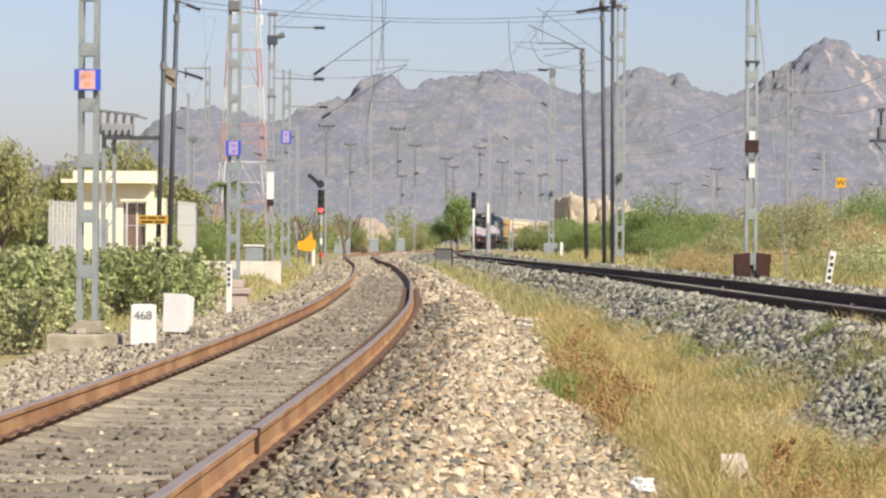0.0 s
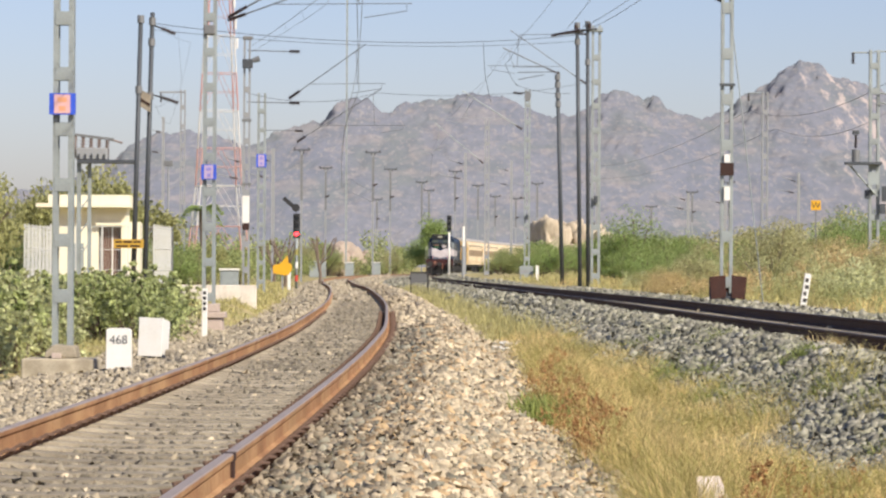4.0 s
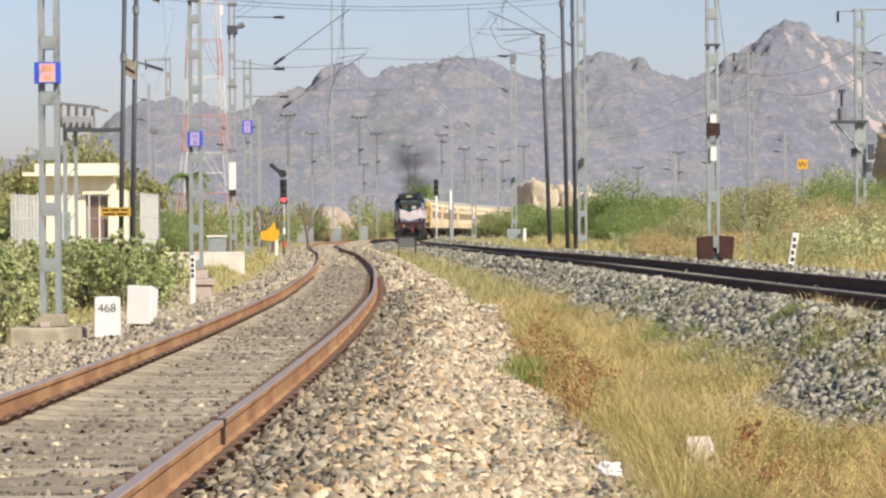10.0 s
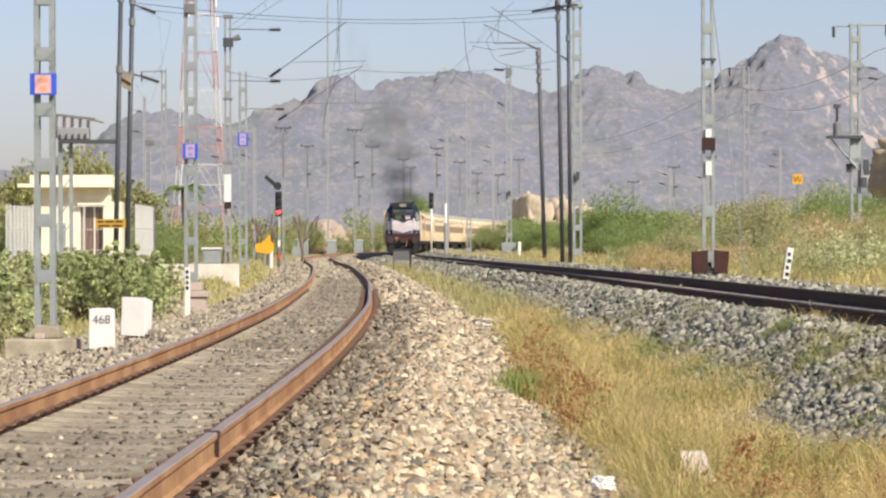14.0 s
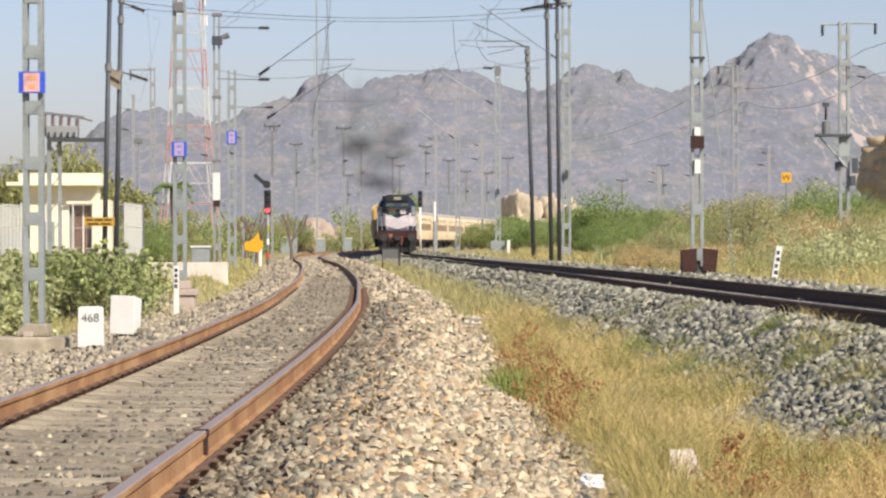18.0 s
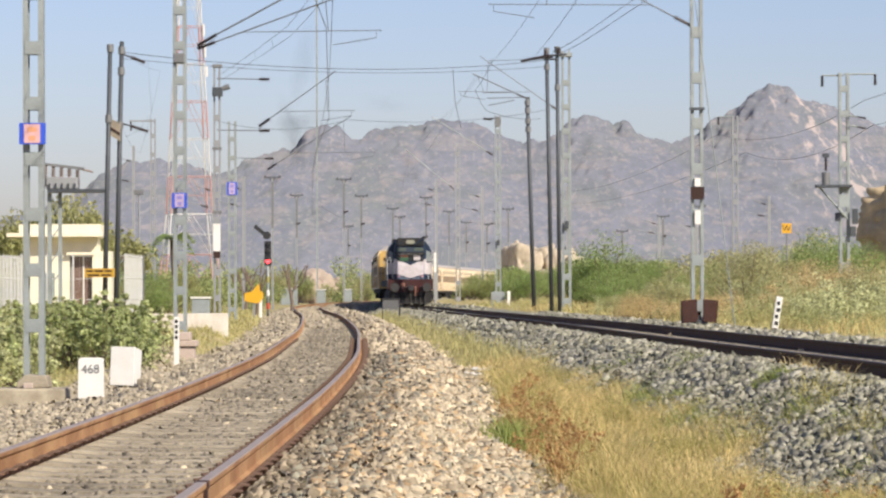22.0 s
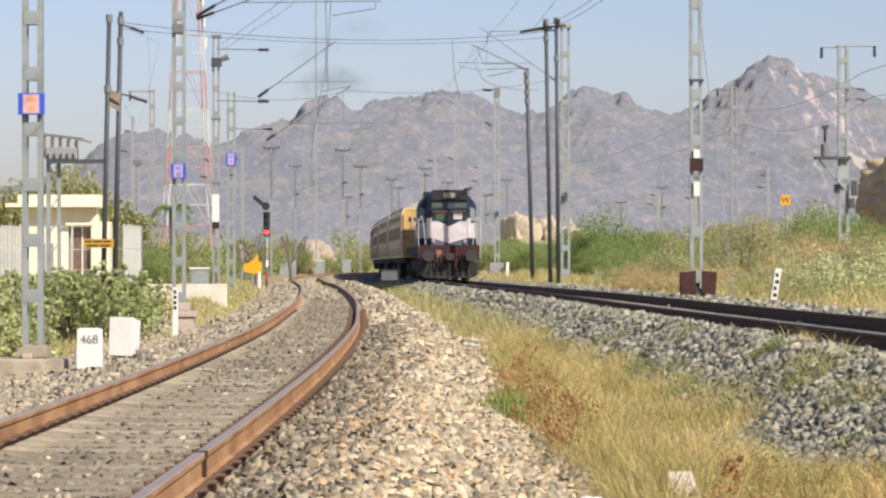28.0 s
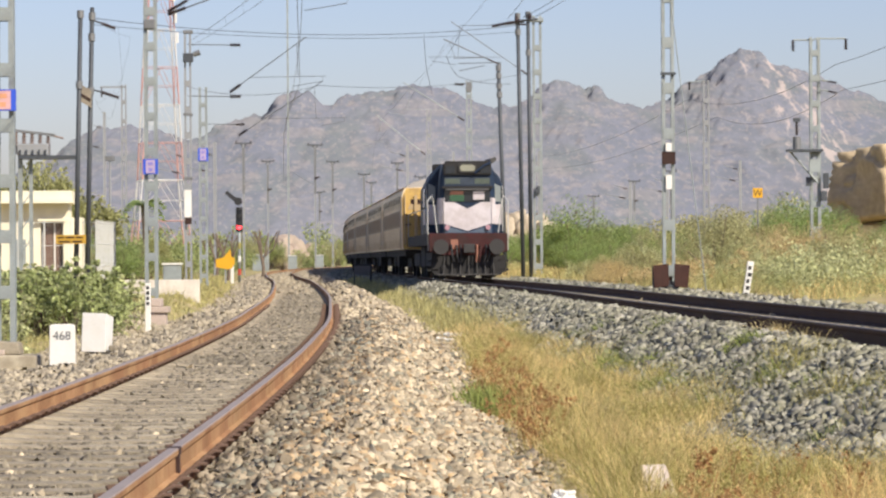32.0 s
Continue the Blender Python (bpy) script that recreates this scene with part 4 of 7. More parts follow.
def build_markers():
    m = thing("mast_plinth", "stained concrete mast plinth with a loose cap", "plinth", pose(-5.9, 46.0, -0.75))
    part("block", Mesh().box(-0.55, 0.52, -0.4, 0.4, 0, 0.48), CONCRETE, m, bevel=0.025)
    part("cap", Mesh().prism([(-0.24, 0.485), (0.24, 0.485), (0.2, 0.66), (-0.1, 0.68), (-0.22, 0.58)], -0.25, 0.25), CONCRETE, m, bevel=0.02)
    part("brick", Mesh().box(-0.12, 0.02, -0.36, -0.27, 0.484, 0.56), PINK_CONCRETE, m, "loose broken brick", bevel=0.01)
    m = thing("mast_plinth", "stacked pink-grey concrete slabs at a mast foot", "plinth", pose(-5.85, 72.0, -0.75))
    part("footing", Mesh().box(-0.12, 0.28, -0.3, 0.35, 0, 0.62), PINK_CONCRETE, m, bevel=0.02)
    part("slab", Mesh().box(-0.18, 0.35, -0.36, 0.36, 0.624, 0.76), PINK_CONCRETE, m, bevel=0.02)
    part("slab", Mesh().box(-0.18, 0.19, -0.34, 0.30, 0.764, 0.95), PINK_CONCRETE, m, bevel=0.02)
    k = thing("kilometre_stone", "white painted kilometre stone numbered 468", "marker stone", pose(-5.01, 45.4, -0.41))
    part("stone", Mesh().prism([(-0.185, 0), (0.185, 0), (0.18, 0.57), (0.12, 0.59), (-0.14, 0.59), (-0.18, 0.57)], -0.06, 0.06), WHITE, k, bevel=0.01)
    text_part("468", 0.175, pose(0, -0.068, 0.37, 90, 0, 0), k, STEEL_POLE)
    b = thing("marker_block", "tilted white marker block on the ballast shoulder", "marker stone", pose(-5.03, 50.5, -0.38, 2, 3, 80))
    part("block", Mesh().prism([(-0.2, 0), (0.2, 0), (0.215, 0.58), (-0.215, 0.62)], -0.2, 0.2), WHITE, b, bevel=0.01)
    part("rubble", Mesh().box(-0.26, -0.05, -0.4, -0.26, 0, 0.12), CONCRETE, b, bevel=0.03)
    p = thing("number_post", "slim white post with dark number marks", "marker post", pose(-5.45, 65.5, -0.48, 0, 0, 0))
    part("post", Mesh().box(-0.055, 0.055, -0.05, 0.05, 0, 1.08), WHITE, p, bevel=0.008)
    for i in range(4):
        part("mark", Mesh().box(-0.03, 0.03, -0.056, -0.051, 0.62 + 0.11 * i, 0.69 + 0.11 * i), BLACK, p)
    p = thing("number_post", "leaning white post with dark number marks", "marker post", pose(7.0, 66.0, 0.1, 0, 9, 0))
    part("post", Mesh().box(-0.065, 0.065, -0.05, 0.05, 0, 0.88), WHITE, p, bevel=0.008)
    for i in range(5):
        s = 0.02 if i % 2 else -0.005
        part("mark", Mesh().box(-0.035 + s * 0.4, 0.03 + s, -0.056, -0.051, 0.14 + 0.14 * i, 0.22 + 0.14 * i), BLACK, p)
    # brown trough sheets at the foot of the far-track mast
    t = thing("steel_trough", "rusty brown sheet-steel trough around a mast foot", "trough", pose(6.24, 75.5, 0.2))
    for side, x0, x1 in ((-1, 0.05, 0.44), (1, 0.09, 0.46)):
        sheet = [(side * x0, 0.16), (side * (x1 - 0.05), 0.12), (side * x1, 0.66), (side * x0, 0.70)]
        part("sheet", Mesh().prism(sheet[::side], -0.02, 0.02), TROUGH, t, bevel=0.006)
    part("back_sheet", Mesh().box(-0.40, 0.40, 0.46, 0.50, 0.18, 0.64), TROUGH, t, bevel=0.006)
    for x in (-0.40, 0.40):
        part("end_plate", Mesh().box(x - 0.012, x + 0.012, 0.061, 0.459, 0.2, 0.62), TROUGH, t)
    for x in (-0.41, 0.4):
        part("leg", Mesh().box(x - 0.02, x + 0.02, 0.021, 0.06, -0.1, 0.6), STEEL_DARK, t)
    part("clamp", Mesh().box(-0.2, 0.2, 0.03, 0.09, 0.1, 0.2), STEEL_DARK, t)
    part("leg", Mesh().box(-0.02, 0.02, 0.09, 0.13, -0.1, 0.3), STEEL_DARK, t)
    for name, (x, y0, y1, z0, z1), material, label in (("plate", (0.16, -0.02, 0.13, -0.15, 0.15), BROWN_RED, "small brown plate"), ("band", (0.07, 0.0, 0.08, 0.16, 0.36), WHITE, "white painted band"), ("band", (0.07, 0.0, 0.08, -0.75, -0.42), WHITE, "white painted band"), ("spike_collar", (0.18, -0.02, 0.1, 2.0, 2.06), STEEL_DARK, "")):
        part(name, Mesh().box(-x, x, y0 - 0.16, y1 - 0.16, z0 + 3.2, z1 + 3.2), material, mast_e, label)
    sl = thing("mast_sleeve", "white painted sleeve on a weathered mast", "sleeve", pose(-7.3, 103.8, 2.2))
    part("sleeve", Mesh().box(-0.115, 0.115, -0.06, 0.0, 0.25, 1.15), WHITE, sl)
    part("band", Mesh().box(-0.11, 0.11, -0.05, 0.0, 0.02, 0.24), BROWN_RED, sl, "brown rusted band")
    # black board on two legs between the tracks
    b = thing("track_board", "blank grey board on black legs between the tracks", "sign", pose(-2.12, 140.0, -0.5))
    part("board", Mesh().box(-0.37, 0.33, -0.02, 0.02, 0.8, 1.2), BOARD_GREY, b, "dull grey panel")
    part("top_rail", Mesh().box(-0.4, 0.42, -0.03, 0.03, 1.204, 1.28), BLACK, b)
    for x, k in ((-0.37, 0.022), (0.375, 0.04)):
        part("leg", Mesh().box(x - k, x + k, 0.031, 0.07, 0, 1.26), BLACK, b)
    # white wall, cabinets and boxes
    w = thing("low_wall", "low whitewashed wall among the weeds", "wall", pose(-7.9, 99.0, -0.45))
    part("wall", Mesh().box(-1.35, 1.28, 0, 0.25, 0, 0.88), DIRTY_WALL, w, bevel=0.03)
    for x, y, z, wd, h, label in ((-9.05, 120.0, -0.1, 0.68, 0.95, "grey-white lineside cabinet with a lid"), (-15.2, 320.0, -0.3, 1.6, 1.65, "pale lineside cabinet by the curve"), (-11.95, 320.0, -0.3, 0.9, 1.5, "pale lineside cabinet by the curve"), (-9.95, 345.0, -0.3, 0.95, 1.55, "pale lineside cabinet by the curve")):
        c = thing("lineside_cabinet", label, "cabinet", pose(x, y, z), "lineside cabinets")
        part("body", Mesh().box(-wd / 2, wd / 2, -0.25, 0.25, 0, h), STEEL, c, bevel=0.015)
        part("lid", Mesh().box(-wd / 2 - 0.04, wd / 2 + 0.04, -0.3, 0.3, h, h + 0.07), WHITE, c)
        part("door", Mesh().box(-wd / 2 + 0.06, wd / 2 - 0.06, -0.262, -0.252, 0.1, h - 0.1), STEEL, c)
    for x, y, z0, h in ((3.77, 169.6, 0.0, 1.08), (-9.6, 170.0, -0.3, 1.3)):
        c = thing("white_post", "plain white post beside a sign", "marker post", pose(x, y, z0), "white posts")
        part("post", Mesh().box(-0.08, 0.08, -0.08, 0.08, 0, h), WHITE, c, bevel=0.01)
    c = thing("white_board", "small grey-white board on short legs", "sign", pose(3.2, 170.0, 0.0))
    part("board", Mesh().box(-0.37, 0.37, -0.03, 0.03, 0.58, 1.05), STEEL, c)
    part("leg", Mesh().box(-0.36, -0.28, 0.031, 0.09, 0, 0.9), STEEL, c)
    part("leg", Mesh().box(0.28, 0.36, 0.031, 0.09, 0, 0.9), STEEL, c)
    part("mark", Mesh().box(-0.3, 0.1, -0.036, -0.031, 0.66, 0.82), STEEL_FAR, c)
    # yellow arrow board
    a = thing("arrow_board", "bright yellow arrow-shaped board on a short post", "sign", pose(-9.85, 168.0, -0.3))
    part("board", Mesh().prism([(-0.5, 0.9), (0.1, 0.78), (0.35, 0.82), (0.5, 1.1), (0.5, 1.35), (0.33, 1.45), (0.27, 1.85), (0.05, 1.58), (-0.12, 1.4), (-0.5, 1.3)], -0.02, 0.02), YELLOW, a)
    part("post", Mesh().box(-0.05, 0.05, 0.021, 0.09, 0, 1.2), STEEL_FAR, a)
    # whistle board on the rise
    w = thing("whistle_board", "yellow square whistle board lettered W on a post", "sign", pose(12.15, 110.0, float(ground_z(12.15, 110.0)) - 0.1))
    h = 3.25 - float(ground_z(12.15, 110.0)) + 0.1
    part("post", Mesh().box(-0.025, 0.025, 0.011, 0.05, 0, h - 0.1), STEEL_POLE, w)
    part("board", Mesh().box(-0.17, 0.17, -0.01, 0.01, h - 0.17, h + 0.17), YELLOW, w)
    text_part("W", 0.3, pose(0, -0.014, h - 0.1, 90, 0, 0), w, BLACK, name="letter")


build_markers()


def glow(name, color, strength):
    m = bpy.data.materials.new(name)
    m.use_nodes = True
    b = m.node_tree.nodes["Principled BSDF"]
    b.inputs["Base Color"].default_value = (*color, 1)
    b.inputs["Emission Color"].default_value, b.inputs["Emission Strength"].default_value = (*color, 1), strength
    return m


SIGNAL_RED = glow("signal_red", (1.0, 0.05, 0.06), 3.0)


def build_signal(x, y, z0, z1, lit, label, indicator):
    m = thing("signal_post", label, "railway signal", pose(x, y, z0))
    h = z1 - z0
    part("post", Mesh().rod((0, 0, 0), (0, 0, h), 0.085, n=10), WHITE if not indicator else STEEL, m, smooth=True)
    if indicator:
        for i in range(3):
            part("band", Mesh().rod((0, 0, 0.4 + 0.75 * i), (0, 0, 0.75 + 0.75 * i), 0.095, n=10), (RED, WHITE, GRASS_GREEN)[i], m)
    head = part("signal_head", Mesh().box(-0.19, 0.19, -0.12, 0.12, h - 0.46, h + 0.92), BLACK, m, "black signal head", bevel=0.03)
    for i, z in enumerate((h - 0.22, h + 0.25, h + 0.68)):
        part("lamp", Mesh().rod((0, -0.125, z), (0, -0.16, z), 0.135, n=14), SIGNAL_RED if lit and i == 0 else GLASS_DARK, head, "red lamp lit" if lit and i == 0 else "")
        part("hood", Mesh().rod((0, -0.12, z + 0.17), (0, -0.36, z + 0.14), 0.1, 0.09, n=8), BLACK, head)
    if indicator:
        arm = part("route_indicator", Mesh().rod((-0.05, 0, h + 1.25), (-0.05, -0.1, h + 1.25), 0.23, n=14), BLACK, m, "black junction route indicator")
        part("arm", Mesh().box(-0.11, 0.11, -0.08, 0.08, 0.1, 0.85, pose(-0.1, 0, h + 1.25, 0, -50, 0)), BLACK, arm)
    return m


build_signal(-9.75, 180.0, -0.3, 3.05, True, "colour-light signal showing red with a route indicator", True)
build_signal(-1.52, 265.0, -0.1, 4.3, False, "far colour-light signal on a white post", False)
sleeve = thing("white_post", "tall pale post with a white top by the far track", "marker post", pose(-0.3, 240.0, -0.1), "white posts")
part("post", Mesh().rod((0, 0, 0), (0, 0, 2.6), 0.13, n=10), STEEL_FAR, sleeve)
part("cap", Mesh().rod((0, 0, 2.6), (0, 0, 4.1), 0.11, n=10), WHITE, sleeve, "white painted top")


# ---- switch house, fence, transformer ----
def build_house():
    h = thing("switch_house", "cream flat-roofed switch house with projecting parapet", "building", pose(-17.8, 145.0, -0.3, 0, 0, 4))
    wall = Mesh().box(-1.3, 0.82, 0, 4, 0, 3.95).box(1.86, 2.1, 0, 4, 0, 3.95).box(0.82, 1.86, 0, 4, 3.1, 3.95).box(0.82, 1.86, 1.3, 4, 0, 3.1)
    part("wall", wall, CREAM, h)
    part("pillar", Mesh().box(2.101, 2.7, 0.25, 4, 0, 3.3), CREAM, h, "sunlit side wing")
    roof = part("roof_slab", Mesh().box(-2.0, 2.35, -0.9, 4.4, 3.95, 4.12), CREAM, h)
    part("parapet", Mesh().box(-1.45, 2.3, -0.7, 4.3, 4.12, 4.52), CREAM, roof)
    door = part("door", Mesh().box(0.84, 1.84, 0.3, 0.35, 0, 3.05), DOOR_BROWN, h, "dark brown double door")
    part("mullion", Mesh().box(1.42, 1.48, 0.25, 0.298, 0, 3.05), WHITE, door)
    for x in (0.86, 1.78):
        part("jamb", Mesh().box(x, x + 0.06, 0.24, 0.298, 0, 3.05), STEEL_FAR, door)
    part("lintel", Mesh().box(0.7, 1.95, -0.3, 0.0, 3.12, 3.24), CREAM, h)
    part("meter_box", Mesh().box(-0.3, 0.15, -0.25, -0.003, 1.1, 2.3), STEEL, h, "grey metal box")


build_house()


def build_fence():
    """A yard fence of pale angle posts and wire mesh: one front run and two side runs going back from it."""
    f = thing("yard_fence", "pale galvanised wire-mesh fence round the switch yard", "fence", pose(-15.6, 130.0, -0.3))
    h, w, deep = 3.0, 2.67, 8.2
    post = Mesh().box(-0.03, 0.03, -0.03, 0.03, 0, h).data("post", MESH_STEEL)
    picket = Mesh().box(-0.005, 0.005, -0.005, 0.005, 0.15, h - 0.06).data("mesh_wire", MESH_STEEL)
    slim = Mesh().box(-0.0025, 0.0025, -0.0025, 0.0025, 0.15, h - 0.06).data("mesh_wire", MESH_STEEL)
    for i in range(6):
        part("post", post, MESH_STEEL, f, at=pose(-w + i * 2 * w / 5, 0, 0))
    for i in range(54):
        if i % 8:
            part("mesh_wire", slim, MESH_STEEL, f, at=pose(-w + i * 2 * w / 54, 0.01, 0))
    for side in (-w, w):
        for i in range(1, 8):
            part("post", post, MESH_STEEL, f, at=pose(side, i * deep / 7, 0))
        for i in range(60):
            part("mesh_wire", picket, MESH_STEEL, f, at=pose(side, 0.07 + i * deep / 60, 0))
        for z in (0.2, 1.1, 2.0, 2.9):
            part("rail", Mesh().rod((side, 0, z), (side, deep, z), 0.02), MESH_STEEL, f)
    for z in (0.3, 1.1, 1.95, 2.9):
        part("rail", Mesh().rod((-w, 0, z), (w, 0, z), 0.014), MESH_STEEL, f)


MESH_STEEL = mat("pale_mesh_steel", (0.56, 0.57, 0.55), 0.7, 0.1, var=0.12, scale=1, fine=12, dirt=(0.5, 0.47, 0.4), dirt_amount=0.4, dirt_scale=1.0)
build_fence()


PORCELAIN = mat("weathered_porcelain", (0.24, 0.185, 0.165), 0.5, var=0.25, scale=4, fine=20)


def build_transformer(x, y, z, label, big):
    m = thing("pole_transformer", label, "transformer", pose(x, y, z))
    if big:
        part("platform", Mesh().box(-0.3, 1.75, -0.4, 0.4, -0.12, 0.0), STEEL_DARK, m)
        part("post", Mesh().box(-0.34, -0.2, -0.08, 0.08, -5.2, -0.12), STEEL, m)
        part("post", Mesh().box(0.02, 0.14, 0.1, 0.24, -5.2, -0.12), STEEL, m)
        for i in range(5):
            part("brace", Mesh().rod((-0.27, 0, -1.0 - 0.8 * i), (0.08, 0.1, -0.5 - 0.8 * i), 0.025), STEEL, m)
        tank = part("tank", Mesh().box(-0.35, 0.75, -0.35, 0.35, 0.0, 0.42), STEEL_FAR, m, bevel=0.04)
        part("frame", Mesh().prism([(-0.55, 0.86), (0.95, 0.68), (0.95, 0.76), (-0.55, 0.94)], -0.2, 0.1), STEEL_POLE, m)
        part("switch_arm", Mesh().rod((0.8, -0.1, 0.72), (1.25, -0.1, 0.6), 0.04), PORCELAIN, m)
        for i in range(5):
            post = insulator(tank, (-0.42 + i * 0.28, -0.1, 0.06), (-0.40 + i * 0.28, -0.1, 0.86 - 0.04 * i), 0.12)
            post.data.materials[0] = PORCELAIN
            post["label"] = "weathered pinkish-brown post insulator"
            part("fin", Mesh().box(-0.25 + i * 0.22, -0.2 + i * 0.22, -0.42, -0.351, 0.02, 0.2), STEEL_DARK, tank)
    else:
        part("platform", Mesh().box(-0.95, 0.45, -0.35, 0.35, -0.1, 0.0), STEEL_DARK, m)
        part("strut", Mesh().rod((-0.8, 0, -0.1), (0.3, 0, -1.35), 0.04), STEEL, m)
        tank = part("tank", Mesh().rod((-0.55, 0, 0), (-0.55, 0, 0.5), 0.16, n=12), STEEL_POLE, m, smooth=False)
        insulator(tank, (-0.55, 0, 0.55), (-0.55, 0, 1.1), 0.1)
        part("bushing_cap", Mesh().box(-0.68, -0.42, -0.1, 0.1, 1.1, 1.25), STEEL_DARK, tank)
        part("meter_box", Mesh().box(-0.12, 0.3, -0.6, -0.45, -0.9, -0.4), STEEL, m, "grey junction box")


build_transformer(-13.3, 110.0, 4.7, "transformer with insulators on a steel pole platform", True)
build_transformer(15.9, 124.8, 5.25, "small transformer on a mast platform", False)
yb = thing("name_board", "yellow board with unreadable dark lettering between poles", "sign", pose(-10.72, 99.6, 1.72))
part("board", Mesh().box(-0.47, 0.47, -0.02, 0.25, -0.14, 0.14), OCHRE, yb)
for x0, x1, z0 in ((-0.41, -0.2, 0.03), (-0.15, 0.12, 0.03), (0.17, 0.4, 0.03), (-0.38, 0.0, -0.1), (0.06, 0.38, -0.1)):
    part("mark", Mesh().box(x0, x1, -0.026, -0.021, z0, z0 + 0.055), BROWN_RED, yb)
RUSTY_BOX = mat("weathered_box", (0.25, 0.215, 0.165), 0.8, var=0.3, scale=4, fine=20)
iso = thing("pole_isolator", "rusty switch isolator box between two poles", "isolator", pose(-10.27, 100.1, 6.2))
part("box", Mesh().prism([(-0.17, -0.1), (0.17, -0.3), (0.17, 0.25), (-0.17, 0.45)], -0.1, 0.2), RUSTY_BOX, iso)
part("rib", Mesh().prism([(-0.17, 0.1), (0.17, -0.1), (0.17, -0.02), (-0.17, 0.18)], -0.13, -0.101), BROWN_RED, iso)
for z, x1, dx in ((9.1, 0.75, 0.22), (6.9, 0.9, 0.17)):
    arm = part("bracket_arm", Mesh().rod((dx, 0, z), (dx + x1 * 0.4, 0, z - 0.1), 0.03), STEEL_DARK, pole_b)
    insulator(arm, (dx + x1 * 0.4, 0, z - 0.1), (dx + x1, 0, z - 0.28), 0.09)
for pole, dx, z in ((pole_c, -0.22, 10.4), (pole_d, 0.0, 10.35)):
    arm = part("bracket_arm", Mesh().rod((dx - 0.35, -0.1, z), (dx + 0.3, -0.1, z + 0.05), 0.05), STEEL_DARK, pole)
    insulator(arm, (dx - 0.35, -0.1, z), (dx - 1.0, -0.1, z - 0.12), 0.11)
    part("knob", Mesh().rod((dx, -0.1, z + 0.05), (dx, -0.1, z + 0.3), 0.08), INSUL, arm)


# ---- red and white radio tower ----
def build_tower():
    t = thing("lattice_tower", "red and white steel lattice radio tower", "tower", pose(-33.2, 420.0, 0.0, 0, 0, 12))

    def w(z):
        return 3.3 - 0.0486 * z if z > 10 else 3.9 - 0.11 * z

    levels = [0, 6, 11.4, 16.4, 21.4, 26.4, 31.4, 36.4, 41.4, 46.4]
    for k, (a, b) in enumerate(zip(levels[:-1], levels[1:])):
        paint = TOWER_WHITE if k % 2 else TOWER_RED
        for i in range(4):
            (x0, y0), (x1, y1) = [((-1, -1), (1, -1), (1, 1), (-1, 1))[j % 4] for j in (i, i + 1)]
            wa, wb = w(a), w(b)
            part("leg", Mesh().rod((x0 * wa, y0 * wa, a), (x0 * wb, y0 * wb, b), 0.10, n=4), paint, t)
            part("girt", Mesh().rod((x0 * wb, y0 * wb, b), (x1 * wb, y1 * wb, b), 0.05, n=4), paint, t)
            wm, zm = (wa + wb) / 2, (a + b) / 2
            part("brace", Mesh().rod((x0 * wm, y0 * wm, zm), (x1 * wm, y1 * wm, zm), 0.03, n=4), paint, t)
            xm, ym = (x0 + x1) / 2 * wb, (y0 + y1) / 2 * wb
            part("brace", Mesh().rod((x0 * wa, y0 * wa, a), (xm, ym, b), 0.035, n=4), paint, t)
            part("brace", Mesh().rod((x1 * wa, y1 * wa, a), (xm, ym, b), 0.035, n=4), paint, t)
    for x, y, z, h in ((1.75, -1.9, 32.2, 2.2), (2.0, -1.7, 29.6, 1.4), (1.55, -2.0, 35.0, 1.6)):
        panel = part("antenna", Mesh().box(x, x + 0.3, y - 0.16, y, z, z + h), TOWER_WHITE, t, "pale panel antenna", bevel=0.04)
        part("bracket", Mesh().rod((x - 0.3, y + 0.25, z + h / 2), (x + 0.1, y, z + h / 2), 0.04, n=4), STEEL_FAR, panel)
    m = thing("radio_mast", "thin guyed radio mast far behind the yard", "mast", pose(-15.2, 395.0, 0.0))
    part("shaft", Mesh().box(-0.1, 0.1, -0.1, 0.1, 0, 40), STEEL, m)


TOWER_RED = mat("tower_red", (0.50, 0.29, 0.26), 0.8, var=0.15)
TOWER_WHITE = mat("tower_white", (0.60, 0.59, 0.57), 0.8, var=0.1)
build_tower()


# ---- the train ----
def bar(points, r=0.02):
    return Mesh().line(points, r, n=6)


